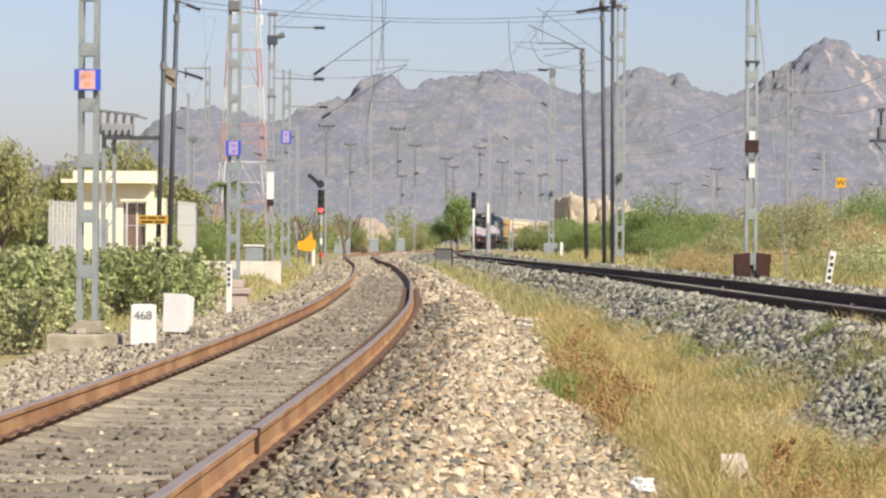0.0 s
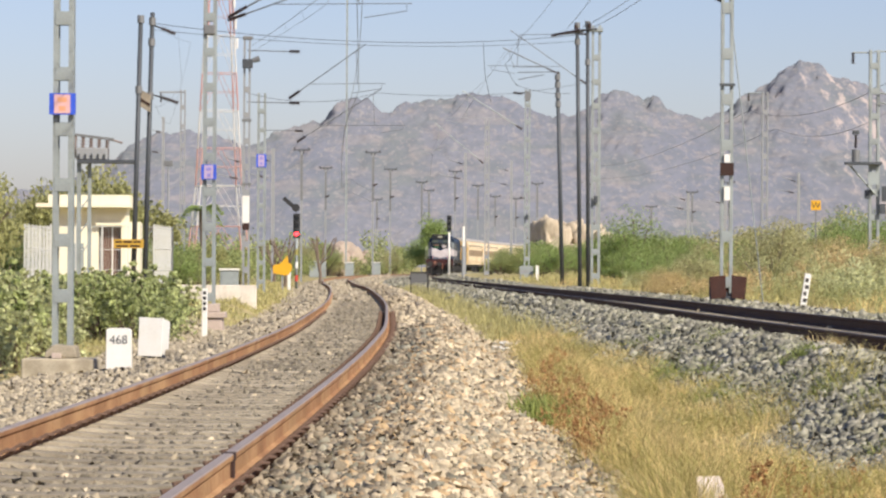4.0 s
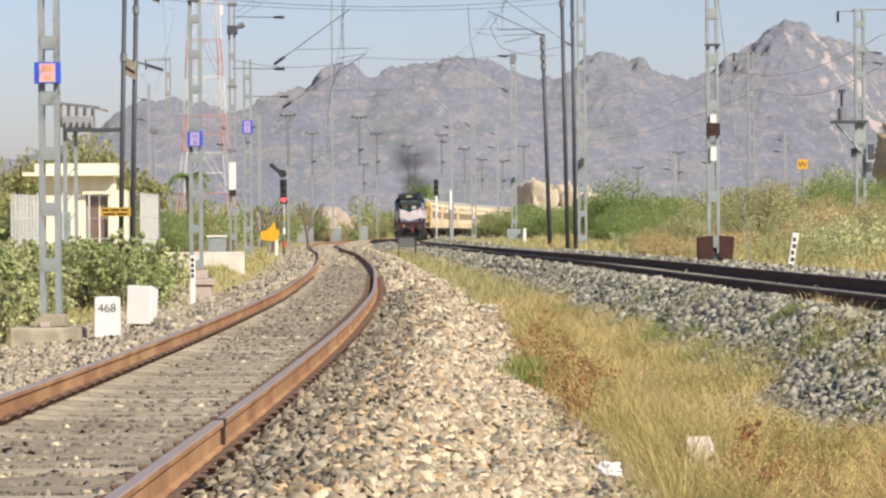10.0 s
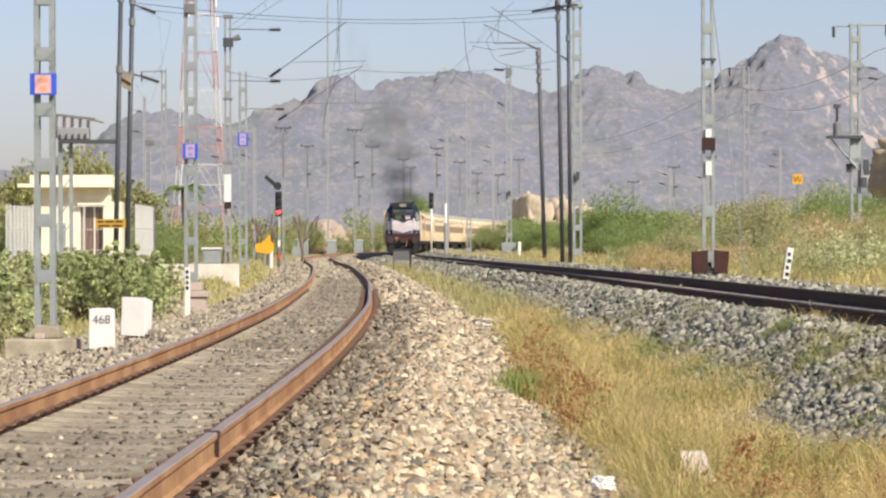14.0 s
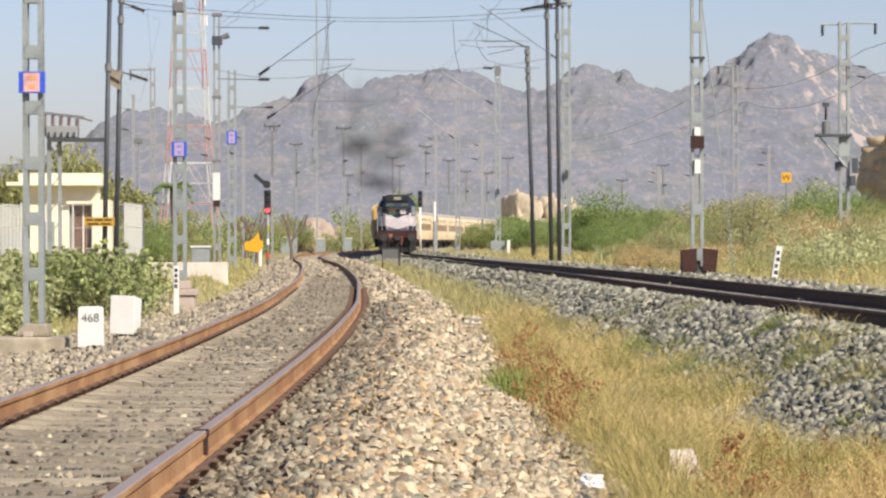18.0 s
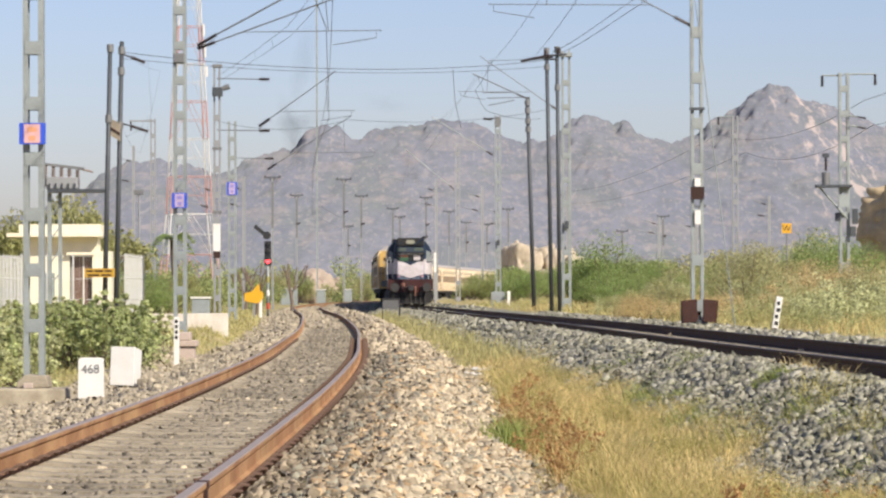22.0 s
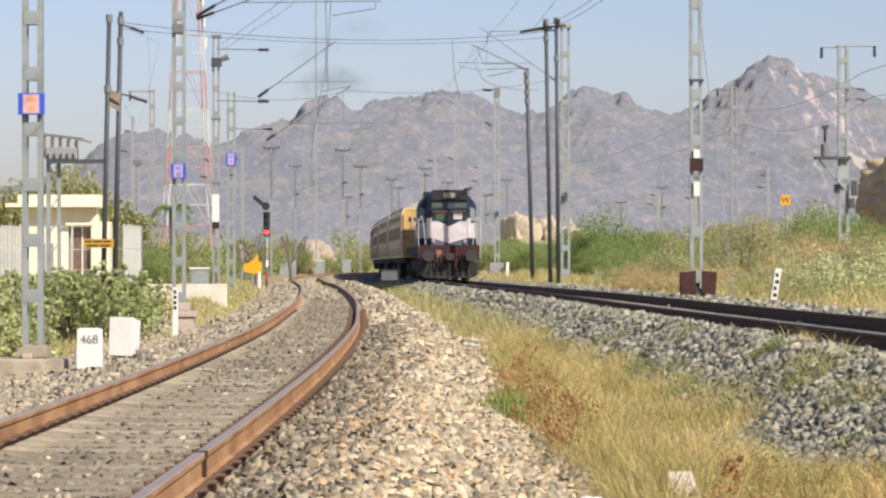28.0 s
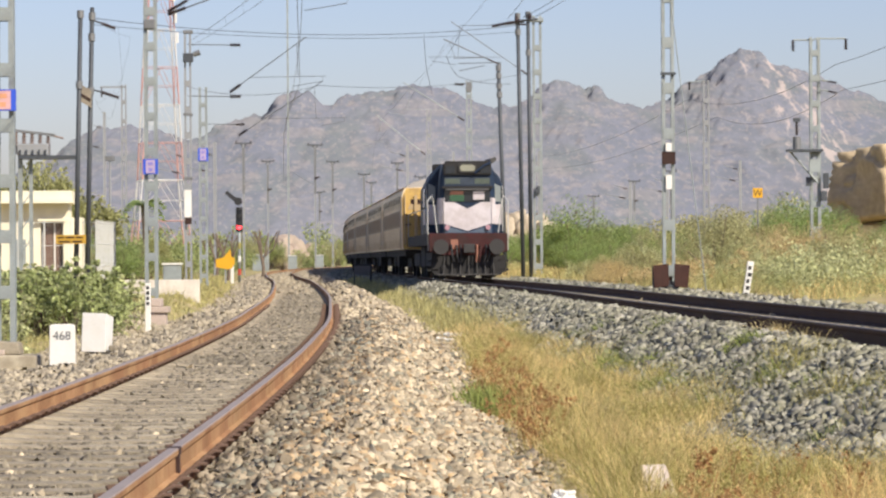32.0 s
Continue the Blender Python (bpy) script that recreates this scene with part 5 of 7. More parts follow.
def build_loco():
    """Short-hood end faces -y; the origin lies on the rail plane under the buffer faces."""
    L = 17.1
    m = thing("diesel_locomotive", "blue and white diesel locomotive with maroon buffer beam", "locomotive")
    part("underframe", Mesh().box(-1.42, 1.42, 0.75, L - 0.6, 1.2, 1.6), SOOT, m)
    beam = part("buffer_beam", Mesh().prism([(-1.38, 0.98), (-0.9, 0.85), (0.9, 0.85), (1.38, 0.98), (1.38, 1.62), (-1.38, 1.62)], 0.45, 0.75), MAROON, m, "maroon buffer beam", bevel=0.02)
    for s in (-1, 1):
        buf = part("buffer", Mesh().rod((s * 0.98, 0.06, 1.14), (s * 0.98, 0.45, 1.14), 0.11, n=12), SOOT, m)
        part("buffer_disc", Mesh().rod((s * 0.98, 0.0, 1.14), (s * 0.98, 0.06, 1.14), 0.27, 0.25, n=20), BUFFER_GREY, buf, "grey steel buffer face")
        part("buffer_housing", Mesh().rod((s * 0.98, 0.3, 1.14), (s * 0.98, 0.449, 1.14), 0.19, 0.24, n=14), MAROON, buf)
        part("marker_lamp", Mesh().rod((s * 0.72, 0.70, 1.82), (s * 0.72, 0.785, 1.82), 0.085, n=14), LAMP_PINK, m, "round marker lamp")
        # handrails at the ends of the walkway and beside the nose
        part("handrail", bar([(s * 1.40, 0.6, 1.0), (s * 1.42, 0.6, 2.75), (s * 1.25, 0.75, 2.95), (s * 1.2, 0.75, 2.7), (s * 1.08, 0.72, 1.65)], 0.022), HANDRAIL, m, "white painted handrail")
        part("handrail", bar([(s * 1.42, 4.6, 1.6), (s * 1.42, 4.6, 2.5), (s * 1.42, L - 1.2, 2.5), (s * 1.42, L - 1.2, 1.6)], 0.02), HANDRAIL, m)
        for z in (0.3, 0.62):
            part("step", Mesh().box(1.05 if s > 0 else -1.42, 1.42 if s > 0 else -1.05, 0.5, 0.95, z, z + 0.06), SOOT, m)
    # coupler, hoses and pilot
    part("coupler", Mesh().box(-0.13, 0.13, 0.05, 0.45, 0.95, 1.2).box(-0.19, 0.19, -0.05, 0.12, 0.93, 1.24), BUFFER_GREY, m, "grey knuckle coupler", bevel=0.02)
    for x, c in ((-0.42, BLACK), (0.42, MAROON), (-0.6, BLACK), (0.3, DULL_ORANGE), (0.62, BLACK), (0.75, BLACK), (-0.28, BUFFER_GREY)):
        part("air_hose", bar([(x, 0.42, 1.2), (x, 0.25, 1.1), (x * 0.95, 0.22, 0.8), (x * 0.85, 0.28, 0.62)], 0.035), c, m)
    part("bracket_plate", Mesh().box(-0.62, -0.36, 0.42, 0.45, 1.05, 1.4), DULL_ORANGE, beam, "faded pink-red plate")
    part("pilot", Mesh().prism([(-1.3, 0.3), (-1.15, 0.16), (1.15, 0.16), (1.3, 0.3), (1.3, 0.84), (-1.3, 0.84)], 0.5, 0.58), SOOT, m, "black rail guard")
    for i in range(7):
        x = -0.9 + 0.3 * i
        part("guard_bar", Mesh().rod((x, 0.36, 0.14), (x * 0.92, 0.5, 0.84), 0.03, n=6), BUFFER_GREY, m)
    part("guard_rail", Mesh().rod((-1.1, 0.34, 0.16), (1.1, 0.34, 0.16), 0.035, n=6), BUFFER_GREY, m)
    part("guard_iron", Mesh().box(-0.95, -0.8, 0.42, 0.5, 0.06, 0.5).box(0.8, 0.95, 0.42, 0.5, 0.06, 0.5), SOOT, m)
    # nose, cab and long hood
    outline = [(-0.98, 1.6), (0.98, 1.6), (0.98, 3.22), (0.94, 3.62), (0.86, 4.02), (0.78, 4.08), (-0.78, 4.08), (-0.86, 4.02), (-0.94, 3.62), (-0.98, 3.22)]
    rings = [[(x * k, y, z) for x, z in outline[::-1]] for y, k in ((0.8, 0.86), (0.95, 1.0), (2.5, 1.0))]
    nose = part("nose", Mesh().sweep(rings), LOCO_BLUE, m, bevel=0.02)
    chevron = [(-0.83, 1.95), (0.0, 1.70), (0.83, 1.95), (0.83, 2.86), (0.76, 2.86), (0.0, 2.48), (-0.76, 2.86), (-0.83, 2.86)]
    part("chevron", Mesh().prism(chevron, 0.782, 0.797), LOCO_WHITE, nose, "white painted chevron on the nose")
    part("lower_stripe", Mesh().prism([(-0.83, 1.64), (0.83, 1.64), (0.83, 1.9), (0.0, 1.65), (-0.83, 1.9)], 0.786, 0.798), LOCO_STRIPE, nose, "grey-blue stripe")
    part("brow", Mesh().box(-0.9, 0.9, 0.62, 0.799, 3.2, 3.27), SOOT, nose)
    part("brow_edge", Mesh().box(-0.74, 0.76, 0.60, 0.619, 3.14, 3.18), BOARD_GREY, nose, "grey rail under the brow")
    part("hood_band", Mesh().box(-0.81, 0.81, 0.787, 0.798, 3.31, 3.58), HOOD_BAND, nose, "dull dark blue band")
    part("board_frame", Mesh().box(-0.80, 0.80, 0.775, 0.797, 2.72, 3.17), GLASS_DARK, nose, "dark recessed number panel")
    part("green_cloth", Mesh().box(-0.62, -0.12, 0.75, 0.774, 2.74, 2.97), GREEN_CLOTH, nose, "green and orange flag")
    part("orange_cloth", Mesh().box(-0.60, -0.14, 0.75, 0.774, 2.975, 3.1), DULL_ORANGE, nose)
    part("white_placard", Mesh().box(0.2, 0.6, 0.75, 0.774, 2.8, 3.08), LOCO_WHITE, nose, "white placard")
    for s in (-1, 1):
        part("nose_window", Mesh().box(s * 0.52 - 0.26, s * 0.52 + 0.26, 0.775, 0.786, 3.36, 3.54), NUMBER_GLASS, nose, "grey-green route panel")
        part("corner_stripe", Mesh().box(-0.098, 0.098, -0.006, 0.006, 1.95, 2.86, pose(s * 0.918, 0.866, 0, 0, 0, s * 47)), LOCO_WHITE, nose, "white painted nose corner")
        part("side_stripe", Mesh().box(s * 0.985 - 0.005, s * 0.985 + 0.005, 0.96, 2.45, 1.95, 2.86), LOCO_WHITE, nose)
    lampbox = part("headlight_box", Mesh().prism([(-0.84, 3.66), (0.84, 3.66), (0.84, 4.06), (0.74, 4.16), (-0.74, 4.16), (-0.84, 4.06)], 0.7, 1.5), SOOT, nose, "black headlight housing across the nose", bevel=0.03)
    part("lamp_frame", Mesh().prism([(-0.32, 3.80), (-0.25, 3.75), (0.25, 3.75), (0.32, 3.80), (0.32, 4.02), (0.25, 4.07), (-0.25, 4.07), (-0.32, 4.02)], 0.655, 0.699), BUFFER_GREY, lampbox)
    part("headlight", Mesh().prism([(-0.20, 3.80), (0.20, 3.80), (0.26, 3.86), (0.26, 3.96), (0.20, 4.02), (-0.20, 4.02), (-0.26, 3.96), (-0.26, 3.86)], 0.64, 0.654), PALE_LAMP, lampbox, "pale oblong headlight glass")
    for s in (-1, 1):
        part("number_glass", Mesh().prism([(s * 0.62 - 0.17, 3.72), (s * 0.62 + 0.17, 3.72), (s * 0.60 + 0.15, 3.98), (s * 0.60 - 0.15, 3.98)], 0.68, 0.699), GLASS_DARK, lampbox, "dark number glass")
    part("hose_coil", bar([(0.25, 0.62, 3.72), (0.4, 0.6, 3.86), (0.62, 0.6, 4.0), (0.82, 0.62, 4.1)], 0.04), LOCO_BLUE, lampbox)
    cab = part("cab", Mesh().prism([(-1.38, 1.6), (1.38, 1.6), (1.38, 3.3), (1.24, 3.66), (0.9, 4.06), (-0.9, 4.06), (-1.24, 3.66), (-1.38, 3.3)], 2.5, 4.6), LOCO_BLUE, m, bevel=0.04)
    for s in (-1, 1):
        part("cab_window", Mesh().prism([(s * 1.17 - 0.13, 2.75), (s * 1.17 + 0.13, 2.75), (s * 1.17 + 0.13, 3.3), (s * 1.17 - 0.13, 3.42)], 2.47, 2.497), PALE_GLASS, cab, "cab window")
        part("side_window", Mesh().box(s * 1.392 - 0.008, s * 1.392 + 0.008, 2.9, 4.2, 2.6, 3.25), GLASS_DARK, cab)
        part("front_stripe", Mesh().prism([(s * 1.18 - 0.18, 1.95), (s * 1.18 + 0.18, 1.95), (s * 1.18 + 0.18, 2.66), (s * 1.18 - 0.18, 2.66)], 2.48, 2.497), LOCO_WHITE, cab, "white painted cab front")
        part("door_rail", Mesh().rod((s * 1.36, 2.44, 1.7), (s * 1.36, 2.44, 3.3), 0.02), HANDRAIL, cab)
        part("cab_stripe", Mesh().box(s * 1.389 - 0.004, s * 1.389 + 0.004, 2.6, 4.5, 1.95, 2.5), LOCO_WHITE, cab)
    part("horn", Mesh().rod((0.7, 2.4, 4.08), (0.95, 1.6, 4.2), 0.05, 0.09, n=10).rod((0.75, 2.4, 4.2), (1.05, 1.9, 4.25), 0.04, 0.08, n=10), BUFFER_GREY, cab, "roof horn")
    part("roof_box", Mesh().box(-1.05, -0.6, 3.0, 4.4, 3.9, 4.12), SOOT, cab)
    hood = part("long_hood", Mesh().prism([(-0.92, 1.6), (0.92, 1.6), (0.92, 3.45), (0.72, 3.82), (-0.72, 3.82), (-0.92, 3.45)], 4.6, L - 1.0), LOCO_BLUE, m, bevel=0.03)
    part("exhaust_stack", Mesh().box(-0.25, 0.25, 7.0, 7.9, 3.8, 4.05), SOOT, hood)
    part("radiator_fan", Mesh().rod((0, 13.8, 3.8), (0, 13.8, 3.95), 0.65, n=18), SOOT, hood)
    for i in range(9):
        for s in (-1, 1):
            part("hood_door", Mesh().box(s * 0.925 - 0.008, s * 0.925 + 0.008, 5.0 + i * 1.2, 5.95 + i * 1.2, 1.75, 3.2), LOCO_BLUE, hood)
    for y in (4.0, 13.1):
        bog = part("bogie", Mesh().box(-1.2, -1.02, y - 2.3, y + 2.3, 0.45, 0.95).box(1.02, 1.2, y - 2.3, y + 2.3, 0.45, 0.95).box(-1.02, 1.02, y - 0.3, y + 0.3, 0.5, 1.0), SOOT, m)
        for k in (-1.85, 0, 1.85):
            part("wheelset", Mesh().rod((-0.94, y + k, 0.546), (-0.80, y + k, 0.546), 0.545, n=22).rod((0.80, y + k, 0.546), (0.94, y + k, 0.546), 0.545, n=22).rod((-0.8, y + k, 0.546), (0.8, y + k, 0.546), 0.09, n=10), SOOT, bog)
    part("fuel_tank", Mesh().box(-1.2, 1.2, 6.9, 10.1, 0.4, 1.2), SOOT, m, bevel=0.06)
    return m


BUFFER_GREY = mat("greasy_steel", (0.036, 0.034, 0.033), 0.65, 0.2, var=0.2)
LAMP_PINK = mat("marker_glass", (0.42, 0.24, 0.28), 0.3, var=0.05)
HANDRAIL = mat("handrail_white", (0.42, 0.42, 0.40), 0.6, var=0.1)
LOCO_STRIPE = mat("loco_stripe", (0.085, 0.115, 0.16), 0.5, var=0.1)
GREEN_CLOTH = mat("green_cloth", (0.03, 0.085, 0.045), 0.8, var=0.1)
PALE_LAMP = mat("headlight_glass", (0.26, 0.26, 0.20), 0.3, var=0.05)
HOOD_BAND = mat("dull_hood_band", (0.028, 0.042, 0.065), 0.6, var=0.3, scale=4, fine=20)
NUMBER_GLASS = mat("route_panel", (0.075, 0.095, 0.075), 0.4, var=0.3, scale=6)
PALE_GLASS = mat("pale_glass", (0.22, 0.25, 0.25), 0.3, var=0.05)


def build_coach():
    """Front end at y = 0 on the rail plane, 21.9 m long."""
    L = 21.9
    m = thing("passenger_coach", "yellow passenger coach with brown window band", "railway coach", group="coaches of the train")
    prof = [(-1.58, 1.12), (1.58, 1.12), (1.62, 1.6), (1.62, 3.2), (1.58, 3.45), (1.45, 3.62), (-1.45, 3.62), (-1.58, 3.45), (-1.62, 3.2), (-1.62, 1.6)]
    body = part("body", Mesh().prism(prof, 0.14, L - 0.14), COACH, m)
    roof = part("roof", Mesh().prism([(-1.45, 3.622), (1.45, 3.622), (1.15, 3.83), (0.6, 3.98), (0, 4.04), (-0.6, 3.98), (-1.15, 3.83)], 0.14, L - 0.14), COACH_ROOF, m)
    for s in (-1, 1):
        band = part("window_band", Mesh().box(s * 1.626 - 0.006, s * 1.626 + 0.006, 1.7, L - 1.7, 2.02, 2.72), COACH_BAND, body, "brown window band")
        for i in range(12):
            y = 2.2 + i * 1.5
            part("window", Mesh().box(s * 1.636 - 0.004, s * 1.636 + 0.004, y, y + 1.0, 2.1, 2.66), SHUTTER, band)
        for i in range(14):
            y = 0.9 + i * 1.545
            part("panel_seam", Mesh().box(s * 1.625 - 0.012, s * 1.625 + 0.012, y, y + 0.06, 1.2, 1.99), COACH_RIB, body)
        for i in range(7):
            y = 1.9 + 2.75 * i
            part("side_vent", Mesh().box(s * 1.612 - 0.03, s * 1.612 + 0.03, y, y + 0.34, 3.02, 3.3), SOOT, body, "dark roof-line vent")
            part("side_vent", Mesh().box(s * 1.622 - 0.012, s * 1.622 + 0.012, y + 1.1, y + 1.3, 2.82, 3.2), SOOT, body)
        part("gutter", Mesh().box(s * 1.52 - 0.03, s * 1.52 + 0.03, 0.4, L - 0.4, 3.56, 3.621), COACH_RIB, body)
        for y in (0.75, L - 1.65):
            part("door", Mesh().box(s * 1.626 - 0.008, s * 1.626 + 0.008, y, y + 0.8, 1.15, 3.0), COACH_RIB, body)
            part("grab_rail", Mesh().rod((s * 1.66, y - 0.08, 1.4), (s * 1.66, y - 0.08, 2.6), 0.018), HANDRAIL, body)
    for y0, y1 in ((0.0, 0.12), (L - 0.139, L)):
        part("gangway", Mesh().box(-0.75, 0.75, y0, y1, 1.2, 3.3), SOOT, m, "dark gangway bellows")
    part("end_wall", Mesh().prism([(-1.57, 1.14), (1.57, 1.14), (1.61, 3.2), (1.43, 3.6), (-1.43, 3.6), (-1.61, 3.2)], 0.122, 0.139), COACH_END, body, "bright yellow end wall")
    for x in (-1.05, 1.05):
        part("end_lamp", Mesh().rod((x * 1.2, 0.06, 1.5), (x * 1.2, 0.12, 1.5), 0.09, n=10), BROWN_RED, body)
        part("end_pipe", Mesh().rod((x * 0.72, 0.09, 1.2), (x * 0.72, 0.09, 3.5), 0.035, n=6), SOOT, body)
        part("end_step", Mesh().box(x * 1.3 - 0.12, x * 1.3 + 0.12, 0.01, 0.12, 2.1, 2.14).box(x * 1.3 - 0.12, x * 1.3 + 0.12, 0.01, 0.12, 2.5, 2.54), SOOT, body)
        part("end_rib", Mesh().box(x - 0.06, x + 0.06, 0.05, 0.12, 1.2, 3.3), COACH_RIB, body)
        part("end_vent", Mesh().box(x - 0.2, x + 0.2, 0.09, 0.12, 2.95, 3.15), BROWN_RED, body)
        part("end_ladder", Mesh().rod((x * 1.42, 0.07, 1.3), (x * 1.42, 0.07, 3.3), 0.03, n=6), COACH_RIB, body)
        part("end_stain", Mesh().prism([(x - 0.34, 2.74), (x + 0.28, 2.70), (x + 0.34, 2.93), (x - 0.22, 2.98)], 0.105, 0.12), COACH_RIB, body, "rust-brown patch")
    part("underframe", Mesh().box(-1.45, 1.45, 0.4, L - 0.4, 0.85, 1.12), SOOT, m)
    part("battery_box", Mesh().box(-1.4, 1.4, 8.2, 10.6, 0.42, 0.85), SOOT, m)
    part("water_tank", Mesh().box(-1.4, 1.4, 12.0, 13.6, 0.45, 0.85), SOOT, m)
    for y in (3.6, L - 3.6):
        bog = part("bogie", Mesh().box(-1.15, -0.98, y - 1.9, y + 1.9, 0.42, 0.78).box(0.98, 1.15, y - 1.9, y + 1.9, 0.42, 0.78).box(-0.98, 0.98, y - 0.2, y + 0.2, 0.45, 0.84), SOOT, m)
        for k in (-1.45, 1.45):
            part("wheelset", Mesh().rod((-0.94, y + k, 0.456), (-0.80, y + k, 0.456), 0.455, n=18).rod((0.80, y + k, 0.456), (0.94, y + k, 0.456), 0.455, n=18).rod((-0.8, y + k, 0.456), (0.8, y + k, 0.456), 0.08), SOOT, bog)
    return m


COACH_RIB = mat("coach_trim", (0.44, 0.32, 0.18), 0.7, var=0.1)
loco = build_loco()
coaches = [build_coach()]
for _ in range(9):
    coaches.append(copy_thing(coaches[0], Matrix()))


# ---- shrubs and trees ----
def leaf_cloud(name, rng, centres, radii, count, size, material, flat=0.75, narrow=0.42, shell=0.45):
    """Many small folded leaves spread through soft clumps."""
    k = rng.integers(0, len(centres), count)
    d = rng.normal(size=(count, 3))
    d /= np.linalg.norm(d, axis=1)[:, None]
    r = rng.random(count) ** shell
    p = np.array(centres)[k] + d * r[:, None] * np.array(radii)[k][:, None] * np.array((1, 1, flat))
    a = rng.normal(size=(count, 3)) + np.array((0, 0, 0.3))
    a /= np.linalg.norm(a, axis=1)[:, None]
    b = np.cross(a, rng.normal(size=(count, 3)))
    b /= np.linalg.norm(b, axis=1)[:, None]
    s = size * (0.6 + 0.8 * rng.random(count))[:, None]
    v = np.stack([p - a * s, p + b * s * narrow, p + a * s, p - b * s * narrow], 1).reshape(-1, 3)
    i = np.arange(count)[:, None] * 4
    f = np.concatenate([i + np.array([[0, 1, 2]]), i + np.array([[0, 2, 3]])])
    ob = bulk(name, v, f, material)
    data = ob.data
    bpy.data.objects.remove(ob)
    return data


def build_shrub(rng, w, h, leaf, count, material, label, name="shrub", category="shrub", group="", trunk=0.0, clumps=11, narrow=0.42, sprigs=0):
    m = thing(name, label, category, group=group)
    cs, rs = [], []
    stem = Mesh()
    if trunk:
        stem.rod((0, 0, -0.2), (0.04 * h, 0, h * 0.35), trunk, trunk * 0.7, n=8)
    for i in range(clumps):
        a, q = rng.random() * 6.283, rng.random() ** 0.6
        low = 0.45 if trunk else 0.22
        c = (math.cos(a) * w * 0.40 * q, math.sin(a) * w * 0.40 * q, h * (low + (0.9 - low) * rng.random() * (1.15 - 0.55 * q)))
        cs.append(c)
        rs.append(w * (0.13 + 0.11 * rng.random()))
        foot = (0.04 * h, 0, h * 0.33) if trunk else (0.06 * math.cos(a), 0.06 * math.sin(a), -0.1)
        stem.line([foot, (c[0] * 0.5, c[1] * 0.5, (c[2] + foot[2]) * 0.55), c], 0.01 + 0.006 * h, n=4)
    for i in range(sprigs):  # upright shoots standing out of the crown
        a, q, up = rng.random() * 6.283, 0.45 * rng.random() ** 0.5, 0.8 + 0.5 * rng.random()
        foot = Vector((math.cos(a) * w * q * 0.6, math.sin(a) * w * q * 0.6, h * 0.3))
        top = Vector((math.cos(a) * w * q, math.sin(a) * w * q, h * up))
        stem.line([foot, foot.lerp(top, 0.5), top], 0.012, n=4)
        for k in (0.55, 0.75, 0.95):
            cs.append(tuple(foot.lerp(top, k)))
            rs.append(0.17 - 0.09 * k)
    part("trunk" if trunk else "stem", stem, BARK, m)
    part("crown", leaf_cloud("crown", rng, cs, rs, count, leaf, material, narrow=narrow), material, m)
    return m


RNG = np.random.default_rng(4)
G1, G2, G3 = "bushes by the near track", "scrub beyond the tracks", "trees behind the yard"
big_leaf = [build_shrub(RNG, 1.9 + 0.3 * i, 1.2 + 0.12 * i, 0.066, 2000, (LEAF_BROAD, LEAF_BROAD_PALE, LEAF_BROAD)[i], "broad-leaved grey-green bush beside the ballast", "bush", "bush", G1, clumps=15, narrow=0.62, sprigs=14) for i in range(3)]
scrub = [build_shrub(RNG, 3.0, 2.0, 0.034, 8000, LEAF_SCRUB, "olive thorn scrub on the dry bank", "shrub", "shrub", G2, clumps=18), build_shrub(RNG, 2.6, 1.7, 0.034, 7200, LEAF_YELLOW, "yellow-green scrub on the dry bank", "shrub", "shrub", G2, clumps=18), build_shrub(RNG, 2.8, 1.2, 0.04, 6000, LEAF_DRY, "dry straw-coloured scrub on the bank", "shrub", "shrub", G2, clumps=18, narrow=0.2)]
green = [build_shrub(RNG, 3.6, 2.5, 0.04, 9500, LEAF_A, "fresh green thorn bush on the bank", "shrub", "shrub", G2, clumps=20), build_shrub(RNG, 3.2, 2.2, 0.04, 8000, LEAF_MID, "light green thorn bush on the bank", "shrub", "shrub", G2, clumps=20)]
trees = [build_shrub(RNG, 5.5, 5.5, 0.13, 4200, LEAF_A, "dark green tree with a full crown", "tree", "tree", G3, 0.14, 20), build_shrub(RNG, 5.0, 4.6, 0.12, 3600, LEAF_YELLOW, "light green roadside tree with loose crown", "tree", "tree", G3, 0.12, 18)]


def plant(k, x, y, s=1.0, sz=None, spin=None, dz=-0.05):
    spin = 360 * RNG.random() if spin is None else spin
    return copy_thing(k, pose(x, y, float(ground_z(x, y)) + dz, 0, 0, spin) @ Matrix.Diagonal((s, s, sz or s, 1)))


def scatter(kinds, n, x0, x1, y0, y1, s0, s1, keep=lambda x, y: True):
    for _ in range(n):
        x, y = x0 + (x1 - x0) * RNG.random(), y0 + (y1 - y0) * RNG.random()
        if keep(x, y):
            plant(kinds[int(RNG.integers(0, len(kinds)))], x, y, s0 + (s1 - s0) * RNG.random())


def put_first(kinds, places):
    for k, (x, y) in zip(kinds, places):
        k.matrix_basis = pose(x, y, float(ground_z(x, y)) - 0.05, 0, 0, 40)


def right_of(d):
    return lambda x, y: x - float(far_x(y)) > d


